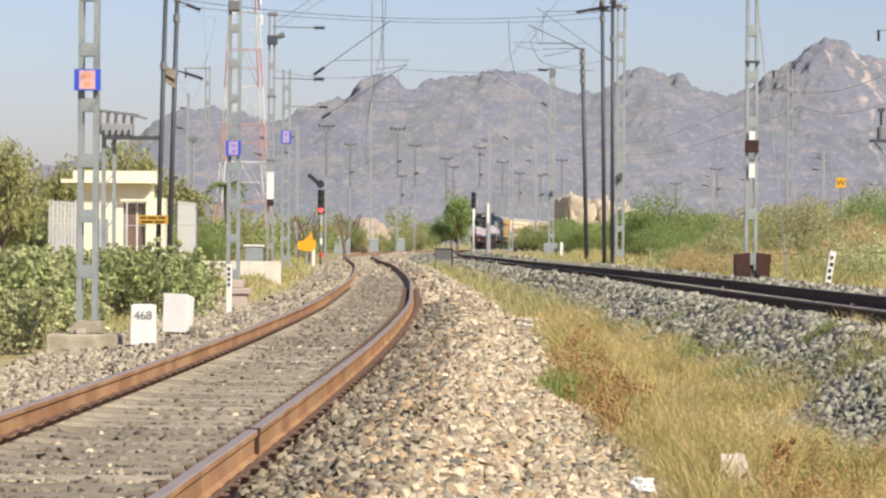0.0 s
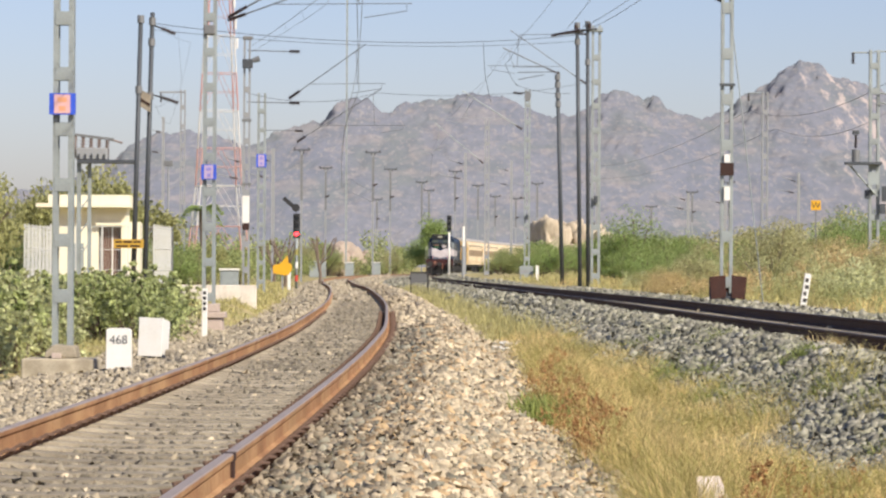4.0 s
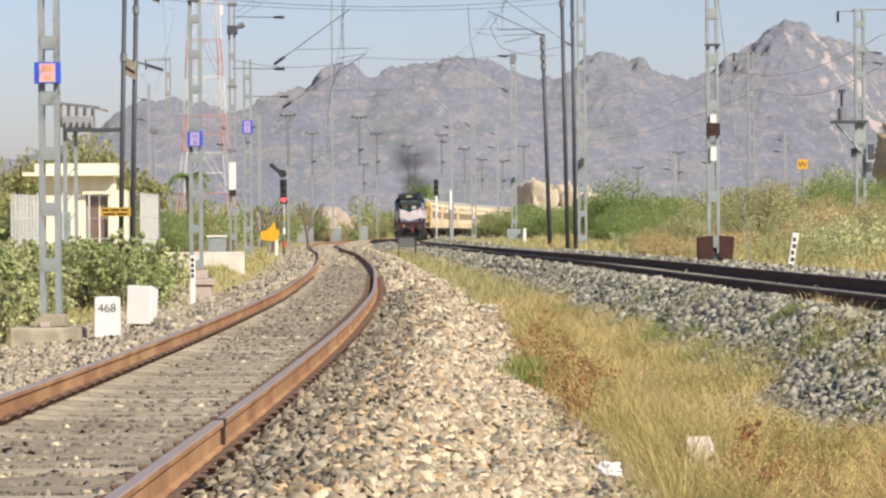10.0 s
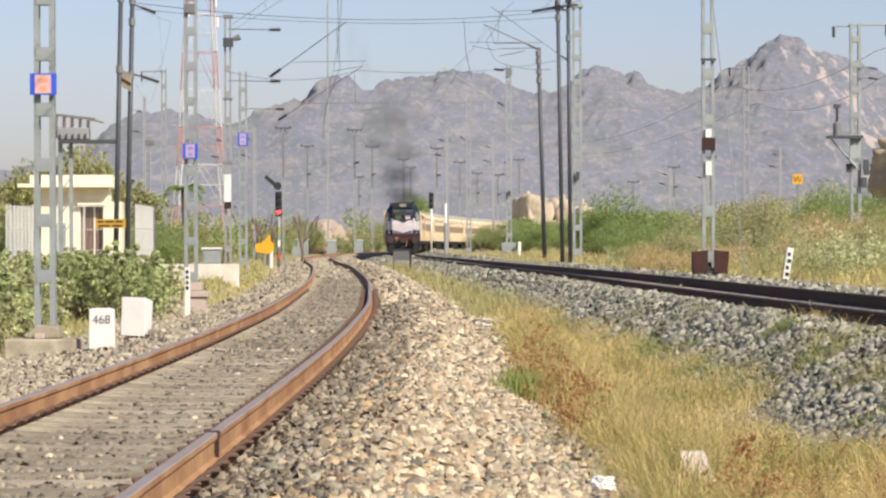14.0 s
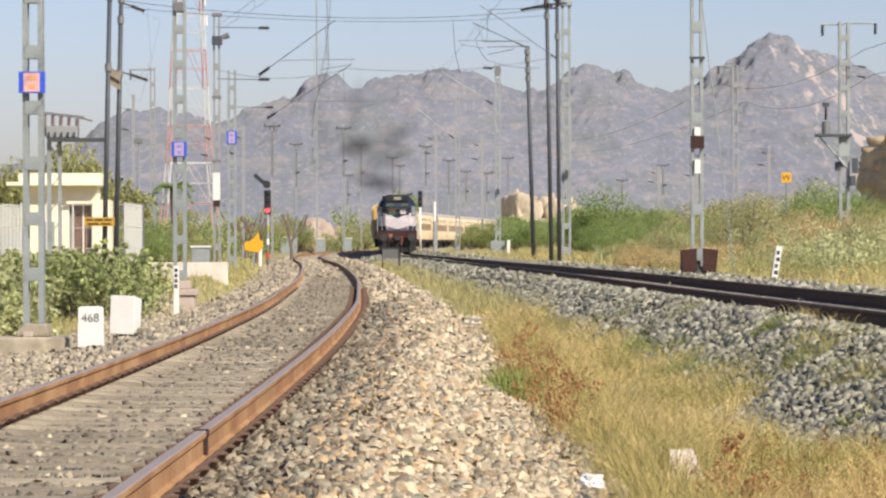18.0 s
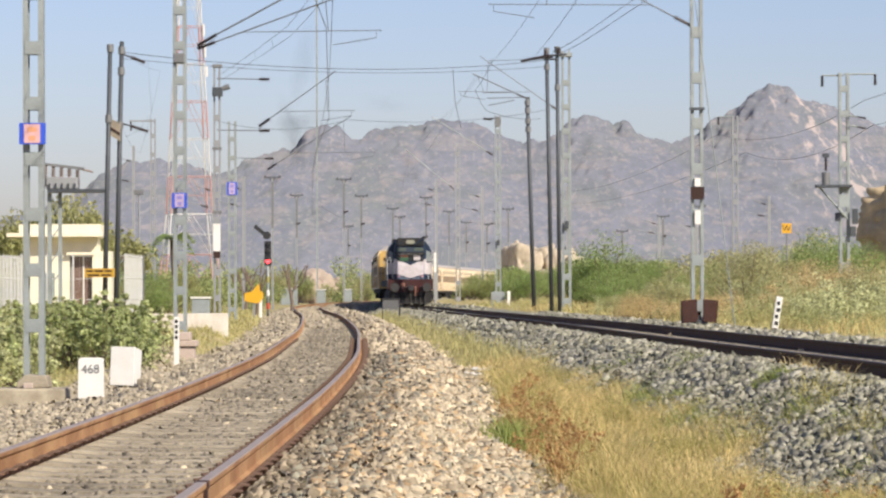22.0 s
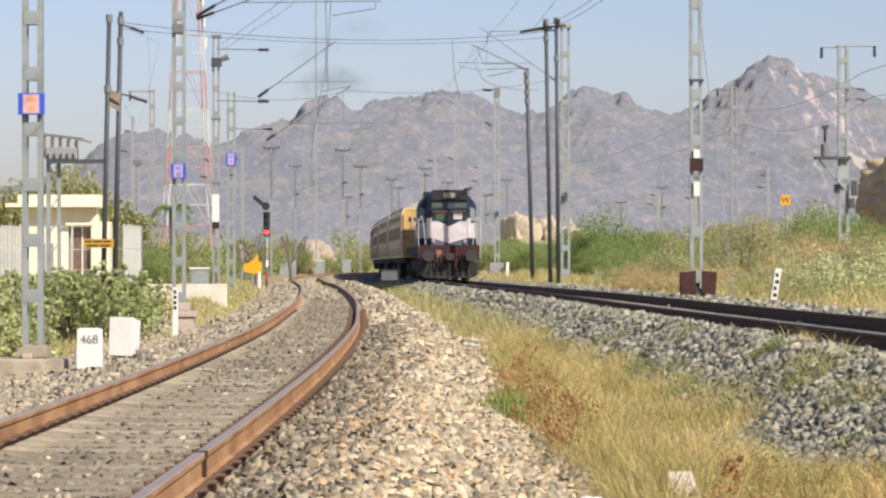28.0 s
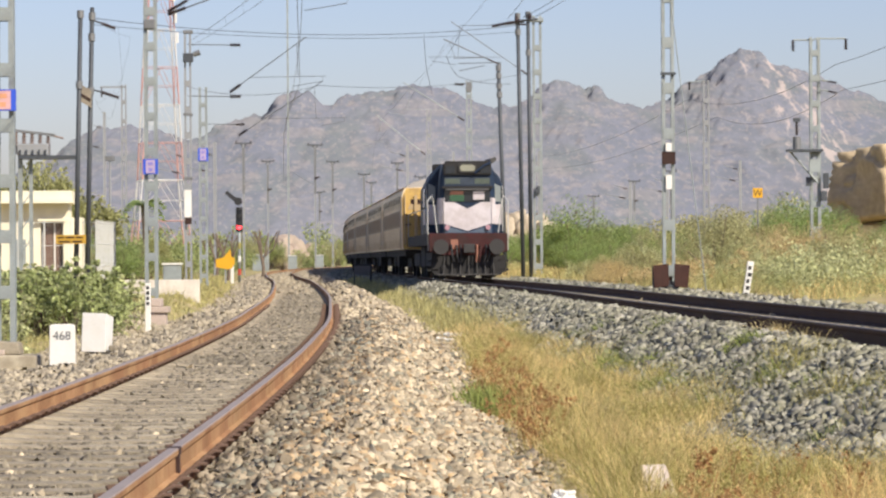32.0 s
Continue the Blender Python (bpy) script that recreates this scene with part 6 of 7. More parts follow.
put_first(big_leaf, [(-7.6, 52), (-8.6, 57), (-9.6, 60)])
scatter(big_leaf, 44, -12.5, -7.6, 50, 70, 0.55, 0.85, lambda x, y: x < -6.9 - (y - 49) * 0.04)
scatter(big_leaf, 5, -8.0, -6.6, 60, 72, 0.6, 0.8)
scatter(big_leaf, 22, -15.5, -8.2, 72, 96, 0.6, 0.9, lambda x, y: not (-10.2 < x < -6.4 and y > 74))
for x, y, s in ((-7.9, 66, 0.9), (-7.4, 64, 0.9), (-6.95, 66, 0.85), (-6.6, 63, 0.8), (-6.2, 65, 0.7), (-5.95, 61, 0.6), (-7.2, 69, 0.8)):
    plant(big_leaf[0], x, y, s, spin=x * 50)
for x, y, s in ((-6.95, 48.6, 0.62), (-7.5, 49.6, 0.7), (-7.25, 47.2, 0.5), (-6.75, 51.5, 0.55), (-8.1, 48.4, 0.7)):
    plant(big_leaf[1], x, y, s, spin=x * 70)
for x, y, s in ((-7.55, 66, 0.8), (-6.9, 67, 0.85)):
    plant(big_leaf[2], x, y, s)
put_first(scrub, [(9, 92), (12, 104), (15, 96)])
put_first(green, [(7.6, 150), (9.2, 158)])
put_first(trees, [(-5.4, 414), (-22, 180)])
scatter(scrub, 95, 6.2, 23, 76, 135, 0.35, 0.75, right_of(3.6))
scatter(green[1:], 14, 6.5, 22, 72, 100, 0.25, 0.45, right_of(3.8))
scatter(green, 8, 8.0, 12, 108, 140, 0.4, 0.65, right_of(4.0))
for x, y, s in ((17.6, 131, 0.8), (20.6, 136, 0.6), (16.6, 128, 0.6), (20.5, 150, 0.9), (25.0, 150, 0.8)):
    plant(green[0], x, y, s)
for x, y, s in ((11.8, 97, 0.8), (12.4, 101, 0.9), (13.0, 99, 0.85), (11.4, 103, 0.8), (13.4, 104, 0.9), (5.7, 92, 0.5), (6.4, 95, 0.55), (7.0, 98, 0.55), (6.2, 100, 0.6), (7.8, 101, 0.55)):
    plant(scrub[2], x, y, s, s * 1.15)
for x, y, s in ((8.0, 150, 1.3), (9.5, 152, 1.15), (6.8, 151, 0.95), (8.7, 145, 0.8), (7.4, 138, 0.75), (6.6, 132, 0.65), (8.2, 128, 0.6), (10.6, 149, 0.85), (7.0, 122, 0.55)):
    plant(green[int(x * 10) % 2], x, y, s)
scatter(scrub, 40, 9, 34, 135, 190, 0.8, 1.3, right_of(6.5))
scatter(green, 8, 7.0, 12.5, 142, 190, 0.5, 0.9, right_of(5.5))
scatter(scrub, 16, 7.0, 13.0, 142, 190, 0.6, 1.0, right_of(5.5))
for x, y, s in ((6.0, 205, 0.85), (7.4, 212, 0.8), (8.6, 222, 0.85), (5.3, 216, 0.8), (15.4, 130, 0.9), (17.2, 133, 1.0), (22.0, 128, 0.8), (4.6, 196, 0.7), (5.6, 192, 0.9)):
    plant(green[0], x, y, s)
for x, y, k, s in ((-4.7, 416, 0, 0.75), (-7.2, 412, 0, 0.7), (-19, 178, 1, 1.2), (-24, 185, 1, 1.25), (-27, 175, 1, 1.05), (-30, 190, 1, 1.1)):
    plant(trees[k], x, y, s)
for x, y, s, sz in ((-17.6, 153, 0.85, 1.42), (-20.3, 154, 0.7, 1.25)):
    plant(trees[1], x, y, s, sz)
olive_tree = build_shrub(np.random.default_rng(77), 5.0, 4.6, 0.1, 4600, LEAF_YELLOW, "yellow-green tree with a loose crown beside bushes", "tree", "tree", G3, 0.12, 20)
olive_tree.matrix_basis = pose(-11.75, 75, float(ground_z(-11.75, 75)) - 0.05, 0, 0, 20) @ Matrix.Diagonal((0.5, 0.5, 0.9, 1))
plant(olive_tree, -12.5, 77, 0.55, 0.85)
plant(olive_tree, -13.3, 166, 0.75, 0.6)
for x, y, s in ((13.0, 95, 0.6), (13.8, 97, 0.55), (14.6, 99, 0.6)):
    plant(green[1], x, y, s)
plant(green[0], 17.0, 141, 1.15)
plant(green[0], 18.4, 143, 0.9)
plant(olive_tree, -12.0, 73, 0.45, 0.7)
plant(trees[0], -4.3, 408, 0.9, 1.5)
for x, y, s in ((2.7, 250, 0.95), (3.5, 252, 1.15), (4.3, 256, 1.2), (5.1, 248, 1.2), (1.9, 256, 0.7), (5.9, 252, 1.1)):
    plant(green[1], x, y, s)
scatter(green + scrub, 36, -30, -11.5, 150, 215, 0.8, 1.25, lambda x, y: x - float(near_x(y)) < -5.5 and not (-21 < x < -14.5 and y < 152))


def thicket(name, label, material, n, x0, x1, y0, y1, w, h, leaf, count, keep):
    """Distant growth that nobody could count: one joined mass of leafy clumps."""
    cs, rs = [], []
    while len(cs) < n * 7:
        x, y = x0 + (x1 - x0) * RNG.random(), y0 + (y1 - y0) * RNG.random()
        if keep(x, y):
            s, z = 0.6 + 0.8 * RNG.random(), float(ground_z(x, y))
            for _ in range(7):
                cs.append((x + RNG.normal() * w * 0.3 * s, y + RNG.normal() * w * 0.3 * s, z + h * s * (0.15 + 0.7 * RNG.random())))
                rs.append(w * s * (0.16 + 0.14 * RNG.random()))
    me = leaf_cloud(name, RNG, cs, rs, count, leaf, material)
    tagged(new(name, me), label, "vegetation", kind="stuff")


thicket("far_thicket", "light green thorn thicket beyond the yard", LEAF_MID, 60, -45, -6, 225, 420, 4.0, 2.8, 0.13, 60000, lambda x, y: x - float(near_x(y)) < -5.5 and not (-0.053 < x / y < -0.03 and y > 230))
thicket("far_thicket", "olive thicket far behind the scrub bank", LEAF_SCRUB, 70, 9, 60, 195, 420, 4.0, 2.8, 0.13, 65000, right_of(6.5))
thicket("far_thicket", "green thicket far behind the scrub bank", LEAF_A, 40, 5, 60, 200, 420, 4.0, 3.0, 0.13, 40000, right_of(6.5))
thicket("far_woods", "band of distant hazy green trees", LEAF_MID, 90, -110, 130, 430, 720, 7.0, 5.0, 0.3, 50000, lambda x, y: abs(x - float(far_x(y)) + 3) > 12)


def dead_tree(x, y, h, seed):
    m = thing("dead_tree", "bare grey dead tree with forked branches", "tree", pose(x, y, float(ground_z(x, y)) - 0.1), "dead trees")
    r = random.Random(seed)
    trunk = part("trunk", Mesh().line([(0, 0, 0), (0.1, 0, h * 0.3), (0.0, 0, h * 0.5)], 0.11, 6), BARK, m)
    for i in range(7):
        a, k = r.uniform(-1, 1), r.uniform(0.25, 0.5)
        b = (a * h * 0.25, r.uniform(-0.4, 0.4), h * r.uniform(0.65, 0.85))
        limb = part("branch", Mesh().line([(0.05, 0, h * k), b, (b[0] * 1.5, b[1], h * r.uniform(0.85, 1.05))], 0.045, 5), BARK, m)
        part("twig", Mesh().line([b, (b[0] + r.uniform(-0.5, 0.5), b[1], b[2] + h * 0.15)], 0.025, 4), BARK, limb)
    return m


for x, y, h, s in ((-11.0, 190, 3.2, 1), (-9.4, 200, 3.3, 2), (-12.6, 205, 2.8, 3)):
    dead_tree(x, y, h, s)


def palm(x, y, h):
    m = thing("palm_tree", "small ragged date palm behind the cabinet", "tree", pose(x, y, float(ground_z(x, y)) - 0.1))
    part("trunk", Mesh().line([(0, 0, 0), (0.1, 0, h * 0.5), (0, 0, h)], 0.13, 8), BARK, m)
    for i in range(15):
        a, up = i * 2.4, 0.9 - 0.12 * (i % 8)
        d = Vector((math.cos(a), math.sin(a), 0))
        f = Mesh()
        for k in range(9):
            c = Vector((0, 0, h)) + d * (0.15 + 0.115 * k) + Vector((0, 0, up * k * 0.13 - 0.018 * k * k))
            for s in (-1, 1):
                side = Vector((-d.y, d.x, -0.3)) * s * 0.4
                n = len(f.v)
                f.v += [tuple(c - d * 0.08), tuple(c + d * 0.1), tuple(c + side + d * 0.18)]
                f.f.append((n, n + 1, n + 2))
        part("frond", f, LEAF_A, m)


palm(-14.2, 168, 4.3)


for x, y, s in ((-18.2, 405, 1.3), (-16.4, 406, 1.15), (-14.4, 404, 1.05), (-12.4, 405, 1.15), (-10.8, 404, 1.1), (-20.0, 404, 1.3), (-21.8, 406, 1.4), (-9.2, 402, 1.2)):
    plant((scrub[0], green[1])[int(y) % 2], x, y, s * 1.1, s * (1.15 if -17.5 < x < -12 else 1.65))


# ---- rocks ----
def build_rock(name, x, y, z, sx, sy, sz, seed, material, label, lump=0.22, boxy=0.7, spin=None):
    bm = bmesh.new()
    bmesh.ops.create_icosphere(bm, subdivisions=5, radius=1.0)
    for v in bm.verts:
        p = v.co.normalized()
        n = noise.fractal(p * 1.3 + Vector((seed, 0, 0)), 1.0, 2.0, 4)
        r = noise.noise(p * 0.9 + Vector((0, seed, 0)))
        crack = abs(noise.noise(p * 1.5 + Vector((seed, seed, 0))))
        block = max(abs(p.x), abs(p.y), abs(p.z)) ** -boxy
        v.co = p * block * (1 + lump * n + 0.2 * r - 0.12 * max(0.0, 0.12 - crack) / 0.12)
    me = bpy.data.meshes.new(name)
    bm.to_mesh(me)
    bm.free()
    me.materials.append(material)
    me.polygons.foreach_set("use_smooth", [True] * len(me.polygons))
    ob = tagged(new(name, me), label, "rock")
    ob.matrix_basis = pose(x, y, z, 0, 0, 30 * seed if spin is None else spin) @ Matrix.Diagonal((sx, sy, sz, 1))
    return ob


build_rock("boulder", 24.95, 160.0, 4.6, 2.6, 2.3, 1.8, 1.6, BOULDER, "big split brown granite boulder on the rise", 0.08, 1.0, 27)
build_rock("boulder", 29.8, 162.5, 4.3, 2.8, 2.4, 2.3, 2.3, BOULDER, "big weathered brown granite boulder on the rise", 0.08, 0.95, 42)
build_rock("boulder", 24.5, 164.0, 0.8, 4.6, 4.0, 2.1, 3.1, BOULDER, "half-buried granite boulder under another")
for i, (x, y, sx, sz) in enumerate(((8.7, 330, 2.0, 3.4), (10.6, 332, 2.2, 3.1), (12.6, 331, 1.9, 2.8), (14.4, 329, 1.7, 2.3), (16.3, 330, 1.6, 1.7), (11.5, 328, 3.2, 1.6), (15.0, 328, 2.6, 1.2))):
    build_rock("rock_mound", x, y, float(ground_z(x, y)) + sz * 0.6, sx, 1.8, sz, 4.0 + i, PALE_ROCK, "pale cream heap of quarry rubble", 0.3)
for i, (x, y, sx, sz) in enumerate(((-16.3, 420, 3.7, 3.0), (-13.2, 422, 2.8, 2.3))):
    build_rock("rock_mound", x, y, float(ground_z(x, y)) + sz * 0.52, sx, 2.4, sz, 9.0 + i, PINK_EARTH, "low pinkish earth and rock mound", 0.16, 0.1)


# ---- litter ----
PALE_SACK = mat("pale_sack", (0.55, 0.47, 0.42), 0.8, var=0.15, scale=8, fine=40)


def litter(x, y, z, sx, sy, sz, seed, material, label):
    ob = build_rock("litter", x, y, z, sx, sy, sz, seed, material, label, 0.55)
    ob["category"] = "litter"


litter(0.88, 18.25, -0.275, 0.05, 0.045, 0.04, 1.7, WHITE, "crumpled white plastic bag in the grass")


def scrap_sheet(x, y, z, w, h, turn):
    """A stiff crumpled scrap standing tilted in the grass."""
    us, vs = np.meshgrid(np.linspace(-0.5, 0.5, 9), np.linspace(-0.5, 0.5, 9))
    dent = np.array([noise.fractal(Vector((float(u) * 2.2, float(v) * 2.2, 4.0)), 1.0, 2.0, 3) for u, v in zip(us.ravel(), vs.ravel())])
    u = us.ravel() * (1 - 0.25 * (vs.ravel() + 0.5)) + 0.18 * vs.ravel()
    pts = np.stack([u * w, dent * 0.03 + 0.9 * h * vs.ravel(), vs.ravel() * h * 0.75], 1)
    idx = np.arange(81).reshape(9, 9)
    quads = np.stack([idx[:-1, :-1], idx[:-1, 1:], idx[1:, 1:], idx[1:, :-1]], -1).reshape(-1, 4)
    n = len(pts)
    both = np.concatenate([pts, pts + np.array((0, 0.006, 0))])
    ob = bulk("litter", both, np.concatenate([quads, quads[:, ::-1] + n]), PALE_SACK)
    ob.matrix_basis = pose(x, y, z, 0, 0, turn)
    tagged(ob, "pale torn sack scrap tilted in dry grass", "litter")


scrap_sheet(1.50, 19.2, -0.25, 0.21, 0.24, 20)
litter(0.50, 56.0, -0.42, 0.32, 0.2, 0.09, 3.7, WHITE, "crumpled white plastic sheet at the ballast edge")
litter(0.86, 57.5, -0.40, 0.25, 0.2, 0.10, 4.7, WHITE, "crumpled white plastic sheet at the ballast edge")


# ---- grass ----
def blades(name, x, y, z, h, w, material, rng, lean=0.45):
    """Thin bent blades rising from the points given."""
    n = len(x)
    a = rng.random(n) * 6.283
    dx, dy = np.cos(a), np.sin(a)
    bend = h * lean * (0.3 + rng.random(n))
    b = rng.random(n) * 6.283
    p = np.stack([x, y, z], 1)
    mid = p + np.stack([np.cos(b) * bend * 0.35, np.sin(b) * bend * 0.35, h * 0.6], 1)
    tip = p + np.stack([np.cos(b) * bend, np.sin(b) * bend, h], 1)
    side = np.stack([dx, dy, np.zeros(n)], 1) * (w / 2)[:, None]
    v = np.stack([p - side, p + side, mid + side * 0.8, mid - side * 0.8, tip], 1).reshape(-1, 3)
    i = np.arange(n)[:, None] * 5
    f = np.concatenate([i + np.array([[0, 1, 2]]), i + np.array([[0, 2, 3]]), i + np.array([[3, 2, 4]])])
    return bulk(name, v, f, material)


def grass_field(name, label, material, rng, count, y0, y1, lo, hi, h0, h1, width, clump=0.25, power=1.6, lean=0.45, patch=None):
    """Clumped grass between two side lines lo(y) and hi(y), denser at the near end."""
    nc = max(1, count // 14)
    cy = y0 + (y1 - y0) * rng.random(nc) ** power
    k = rng.random(nc)
    cx = lo(cy) + (hi(cy) - lo(cy)) * k
    if patch is not None:
        keep = patch(cx, cy) > rng.random(nc) * 0.8 - 0.2
        cx, cy = cx[keep], cy[keep]
        nc = len(cx)
    j = rng.integers(0, nc, count)
    x, y = cx[j] + rng.normal(size=count) * clump, cy[j] + rng.normal(size=count) * clump
    tall = (0.6 + 0.8 * rng.random(nc))[j]
    h = (h0 + (h1 - h0) * rng.random(count)) * tall
    w = width * (0.7 + 0.6 * rng.random(count)) * np.clip(y / 22, 1, 5)
    z = ground_z(x, y)
    if name == "bank_tuft":  # rooted between the stones of the bank
        z = np.maximum(z, np.where(np.abs(x - far_x(y)) < 2.9, bed_z(x - far_x(y), y, far_z, FAR_BED), -9))
    ob = blades(name, x, y, z - 0.02, h, w, material, rng, lean)
    return tagged(ob, label, "grass", kind="stuff")


def toe1(y):
    return near_x(y) + np.interp(y, [15, 24, 29, 40, 60, 100], [3.5, 3.42, 3.15, 3.12, 3.22, 3.3]) + 0.05 * np.sin(y * 0.7) + 0.05 * np.sin(y * 2.3)


def toe2(y):
    return far_x(y) - 2.35 + 0.35 * np.sin(y * 0.45 + 1) + 0.15 * np.sin(y * 1.9) - 0.85 * np.exp(-(((y - 25) / 3.6) ** 2))


GR = np.random.default_rng(11)
grass_field("dry_grass", "golden dry grass filling the hollow between tracks", GRASS_DRY, GR, 75000, 15, 70, toe1, toe2, 0.04, 0.17, 0.0036, 0.2, lean=1.3)
grass_field("olive_grass", "olive green grass patches between the tracks", GRASS_GREEN, GR, 66000, 15, 80, toe1, toe2, 0.04, 0.16, 0.004, 0.2, lean=1.3, patch=lambda x, y: rough2(x, y, 0.9, 4.0) + 0.25)
grass_field("tall_grass", "taller straw tufts standing in the hollow", GRASS_DRY, GR, 16000, 15, 60, toe1, toe2, 0.14, 0.36, 0.0034, 0.09, lean=1.0, patch=lambda x, y: rough2(x, y, 1.4, 9.0) + 0.1)
grass_field("tall_grass", "taller olive tufts standing in the hollow", GRASS_GREEN, GR, 16000, 15, 60, toe1, toe2, 0.12, 0.32, 0.0036, 0.10, lean=1.0, patch=lambda x, y: rough2(x, y, 1.1, 14.0) - 0.1)
grass_field("dry_grass", "short dry grass along the far hollow", GRASS_PALE, GR, 18000, 60, 170, toe1, toe2, 0.12, 0.35, 0.005, 0.4)


def weeds(name, label, material, n, y0, y1, lo, hi, h, spread, leaf, count):
    """Sparse dried weeds: thin leaning stalks set with small crumpled leaves."""
    cs, rs, sx, sy, sh = [], [], [], [], []
    for _ in range(n):
        y = y0 + (y1 - y0) * GR.random()
        x = float(lo(y)) + (float(hi(y)) - float(lo(y))) * GR.random()
        tall, z = h * (0.5 + 0.7 * GR.random()), float(ground_z(x, y))
        for _ in range(5):
            sx.append(x + GR.normal() * 0.03)
            sy.append(y + GR.normal() * 0.05)
            sh.append(tall * (0.7 + 0.5 * GR.random()))
        for _ in range(6):
            cs.append((x + GR.normal() * spread, y + GR.normal() * spread, z + tall * (0.3 + 0.7 * GR.random())))
            rs.append(spread * (0.4 + 0.6 * GR.random()))
    tagged(new(name, leaf_cloud(name, GR, cs, rs, count, leaf, material, 1.0, 0.5)), label, "weeds", kind="stuff")
    sx, sy = np.array(sx), np.array(sy)
    tagged(blades(name + "_stalk", sx, sy, ground_z(sx, sy), np.array(sh), np.full(len(sx), 0.007), material, GR, 0.5), "thin brown stalks of dried weeds", "weeds", kind="stuff")


weeds("dried_weed", "red-brown dried weeds at the ballast foot", WEED, 36, 24, 42, lambda y: toe1(y) - 0.15, lambda y: toe1(y) + 0.3, 0.52, 0.09, 0.017, 3600)
weeds("dried_weed", "red-brown dried stalks standing in near grass", WEED, 12, 15.9, 18.2, lambda y: 1.5, lambda y: 1.72, 0.44, 0.05, 0.012, 1900)
weeds("dried_weed", "red-brown dried weeds in the near grass", WEED, 26, 15.5, 21, lambda y: toe1(y) + 0.75, lambda y: toe1(y) + 1.5, 0.30, 0.05, 0.010, 1800)
weeds("pale_weed", "pale flowering weeds on the far bank", LEAF_PALE, 30, 60, 72, lambda y: far_x(y) + 3.9, lambda y: far_x(y) + 6.5, 0.95, 0.2, 0.036, 5000)
weeds("tan_brush", "dry tan brush on the far bank", TAN_BRUSH, 60, 90, 108, lambda y: 10.6, lambda y: 14.2, 1.35, 0.35, 0.022, 22000)
weeds("tan_brush", "low dry tan brush beside the far track", TAN_BRUSH, 40, 82, 98, lambda y: far_x(y) + 3.4, lambda y: far_x(y) + 5.2, 0.5, 0.25, 0.03, 7000)
weeds("tan_brush", "dry tan brush between the scrub", TAN_BRUSH, 26, 78, 96, lambda y: 8.4, lambda y: 10.8, 0.75, 0.3, 0.032, 6000)
weeds("pale_weed", "pale tall flowering weeds among the scrub", LEAF_PALE, 120, 74, 118, lambda y: far_x(y) + 3.6, lambda y: far_x(y) + 5.0 + y * 0.1, 0.95, 0.22, 0.02, 36000)
weeds("bank_weed", "yellow-green weeds on the far bank", LEAF_YELLOW, 150, 60, 105, lambda y: far_x(y) + 3.4, lambda y: far_x(y) + 4.0 + y * 0.09, 0.55, 0.2, 0.02, 30000)
weeds("bank_weed", "light green weeds on the far bank", LEAF_MID, 90, 60, 105, lambda y: far_x(y) + 3.5, lambda y: far_x(y) + 4.0 + y * 0.09, 0.5, 0.2, 0.02, 17000)
weeds("olive_weed", "bushy olive weeds in the grassy hollow", GRASS_GREEN, 70, 16.5, 48, lambda y: toe1(y) + 0.1, toe2, 0.24, 0.11, 0.012, 12000)
grass_field("bank_tuft", "fresh green weeds in pockets between grey stones", WEED_GREEN, GR, 2600, 22, 46, lambda y: far_x(y) - 2.6, lambda y: far_x(y) - 1.5, 0.06, 0.16, 0.006, 0.09, 1.0, 1.2, lambda x, y: rough2(x, y, 1.6, 6.0) - 0.25)
grass_field("green_weed", "fresh green weeds creeping up grey ballast", WEED_GREEN, GR, 20000, 28, 60, lambda y: toe2(y) - 0.3, lambda y: far_x(y) - 1.45, 0.10, 0.24, 0.008, 0.12, 1.2, 1.2, lambda x, y: rough2(x, y, 1.3, 6.0) - 0.1)
grass_field("dry_grass", "short dry grass in the hollow between tracks", GRASS_PALE, GR, 15000, -9, 15, toe1, toe2, 0.06, 0.25, 0.006, 0.25, 1.0, 1.0)
weeds("dry_herb", "fine straw-coloured herbs mixed into the grass", GRASS_DRY, 420, 16, 50, lambda y: toe1(y) + 0.1, lambda y: toe2(y) + 0.1, 0.24, 0.13, 0.0065, 50000)
weeds("dry_herb", "fine olive herbs mixed into the grass", GRASS_GREEN, 240, 16, 50, lambda y: toe1(y) + 0.1, lambda y: toe2(y) + 0.2, 0.24, 0.14, 0.0075, 32000)
grass_field("tall_grass", "tall olive grass leaning over the ballast foot", GRASS_GREEN, GR, 9000, 15.5, 48, lambda y: toe1(y) - 0.02, lambda y: toe1(y) + 0.4, 0.16, 0.42, 0.0036, 0.07, 1.3, 0.9, lambda x, y: rough2(x, y, 1.9, 2.0) + 0.25)
grass_field("tall_grass", "tall golden grass leaning over the ballast foot", GRASS_DRY, GR, 9000, 15.5, 48, lambda y: toe1(y) + 0.02, lambda y: toe1(y) + 0.6, 0.16, 0.40, 0.0034, 0.08, 1.3, 0.9, lambda x, y: rough2(x, y, 1.7, 5.0) + 0.3)
grass_field("bank_tuft", "dry grass tufts growing over grey ballast", GRASS_DRY, GR, 1500, 18, 23, lambda y: far_x(y) - 3.1, lambda y: far_x(y) - 2.2, 0.08, 0.24, 0.004, 0.12, 1.0, 1.0, lambda x, y: rough2(x, y, 1.2, 3.0) + 0.15)
grass_field("bank_tuft", "small dry tufts beside the dark rail", GRASS_DRY, GR, 260, 31, 36, lambda y: far_x(y) - 1.16, lambda y: far_x(y) - 0.98, 0.08, 0.2, 0.004, 0.04, 1.0, 1.0)
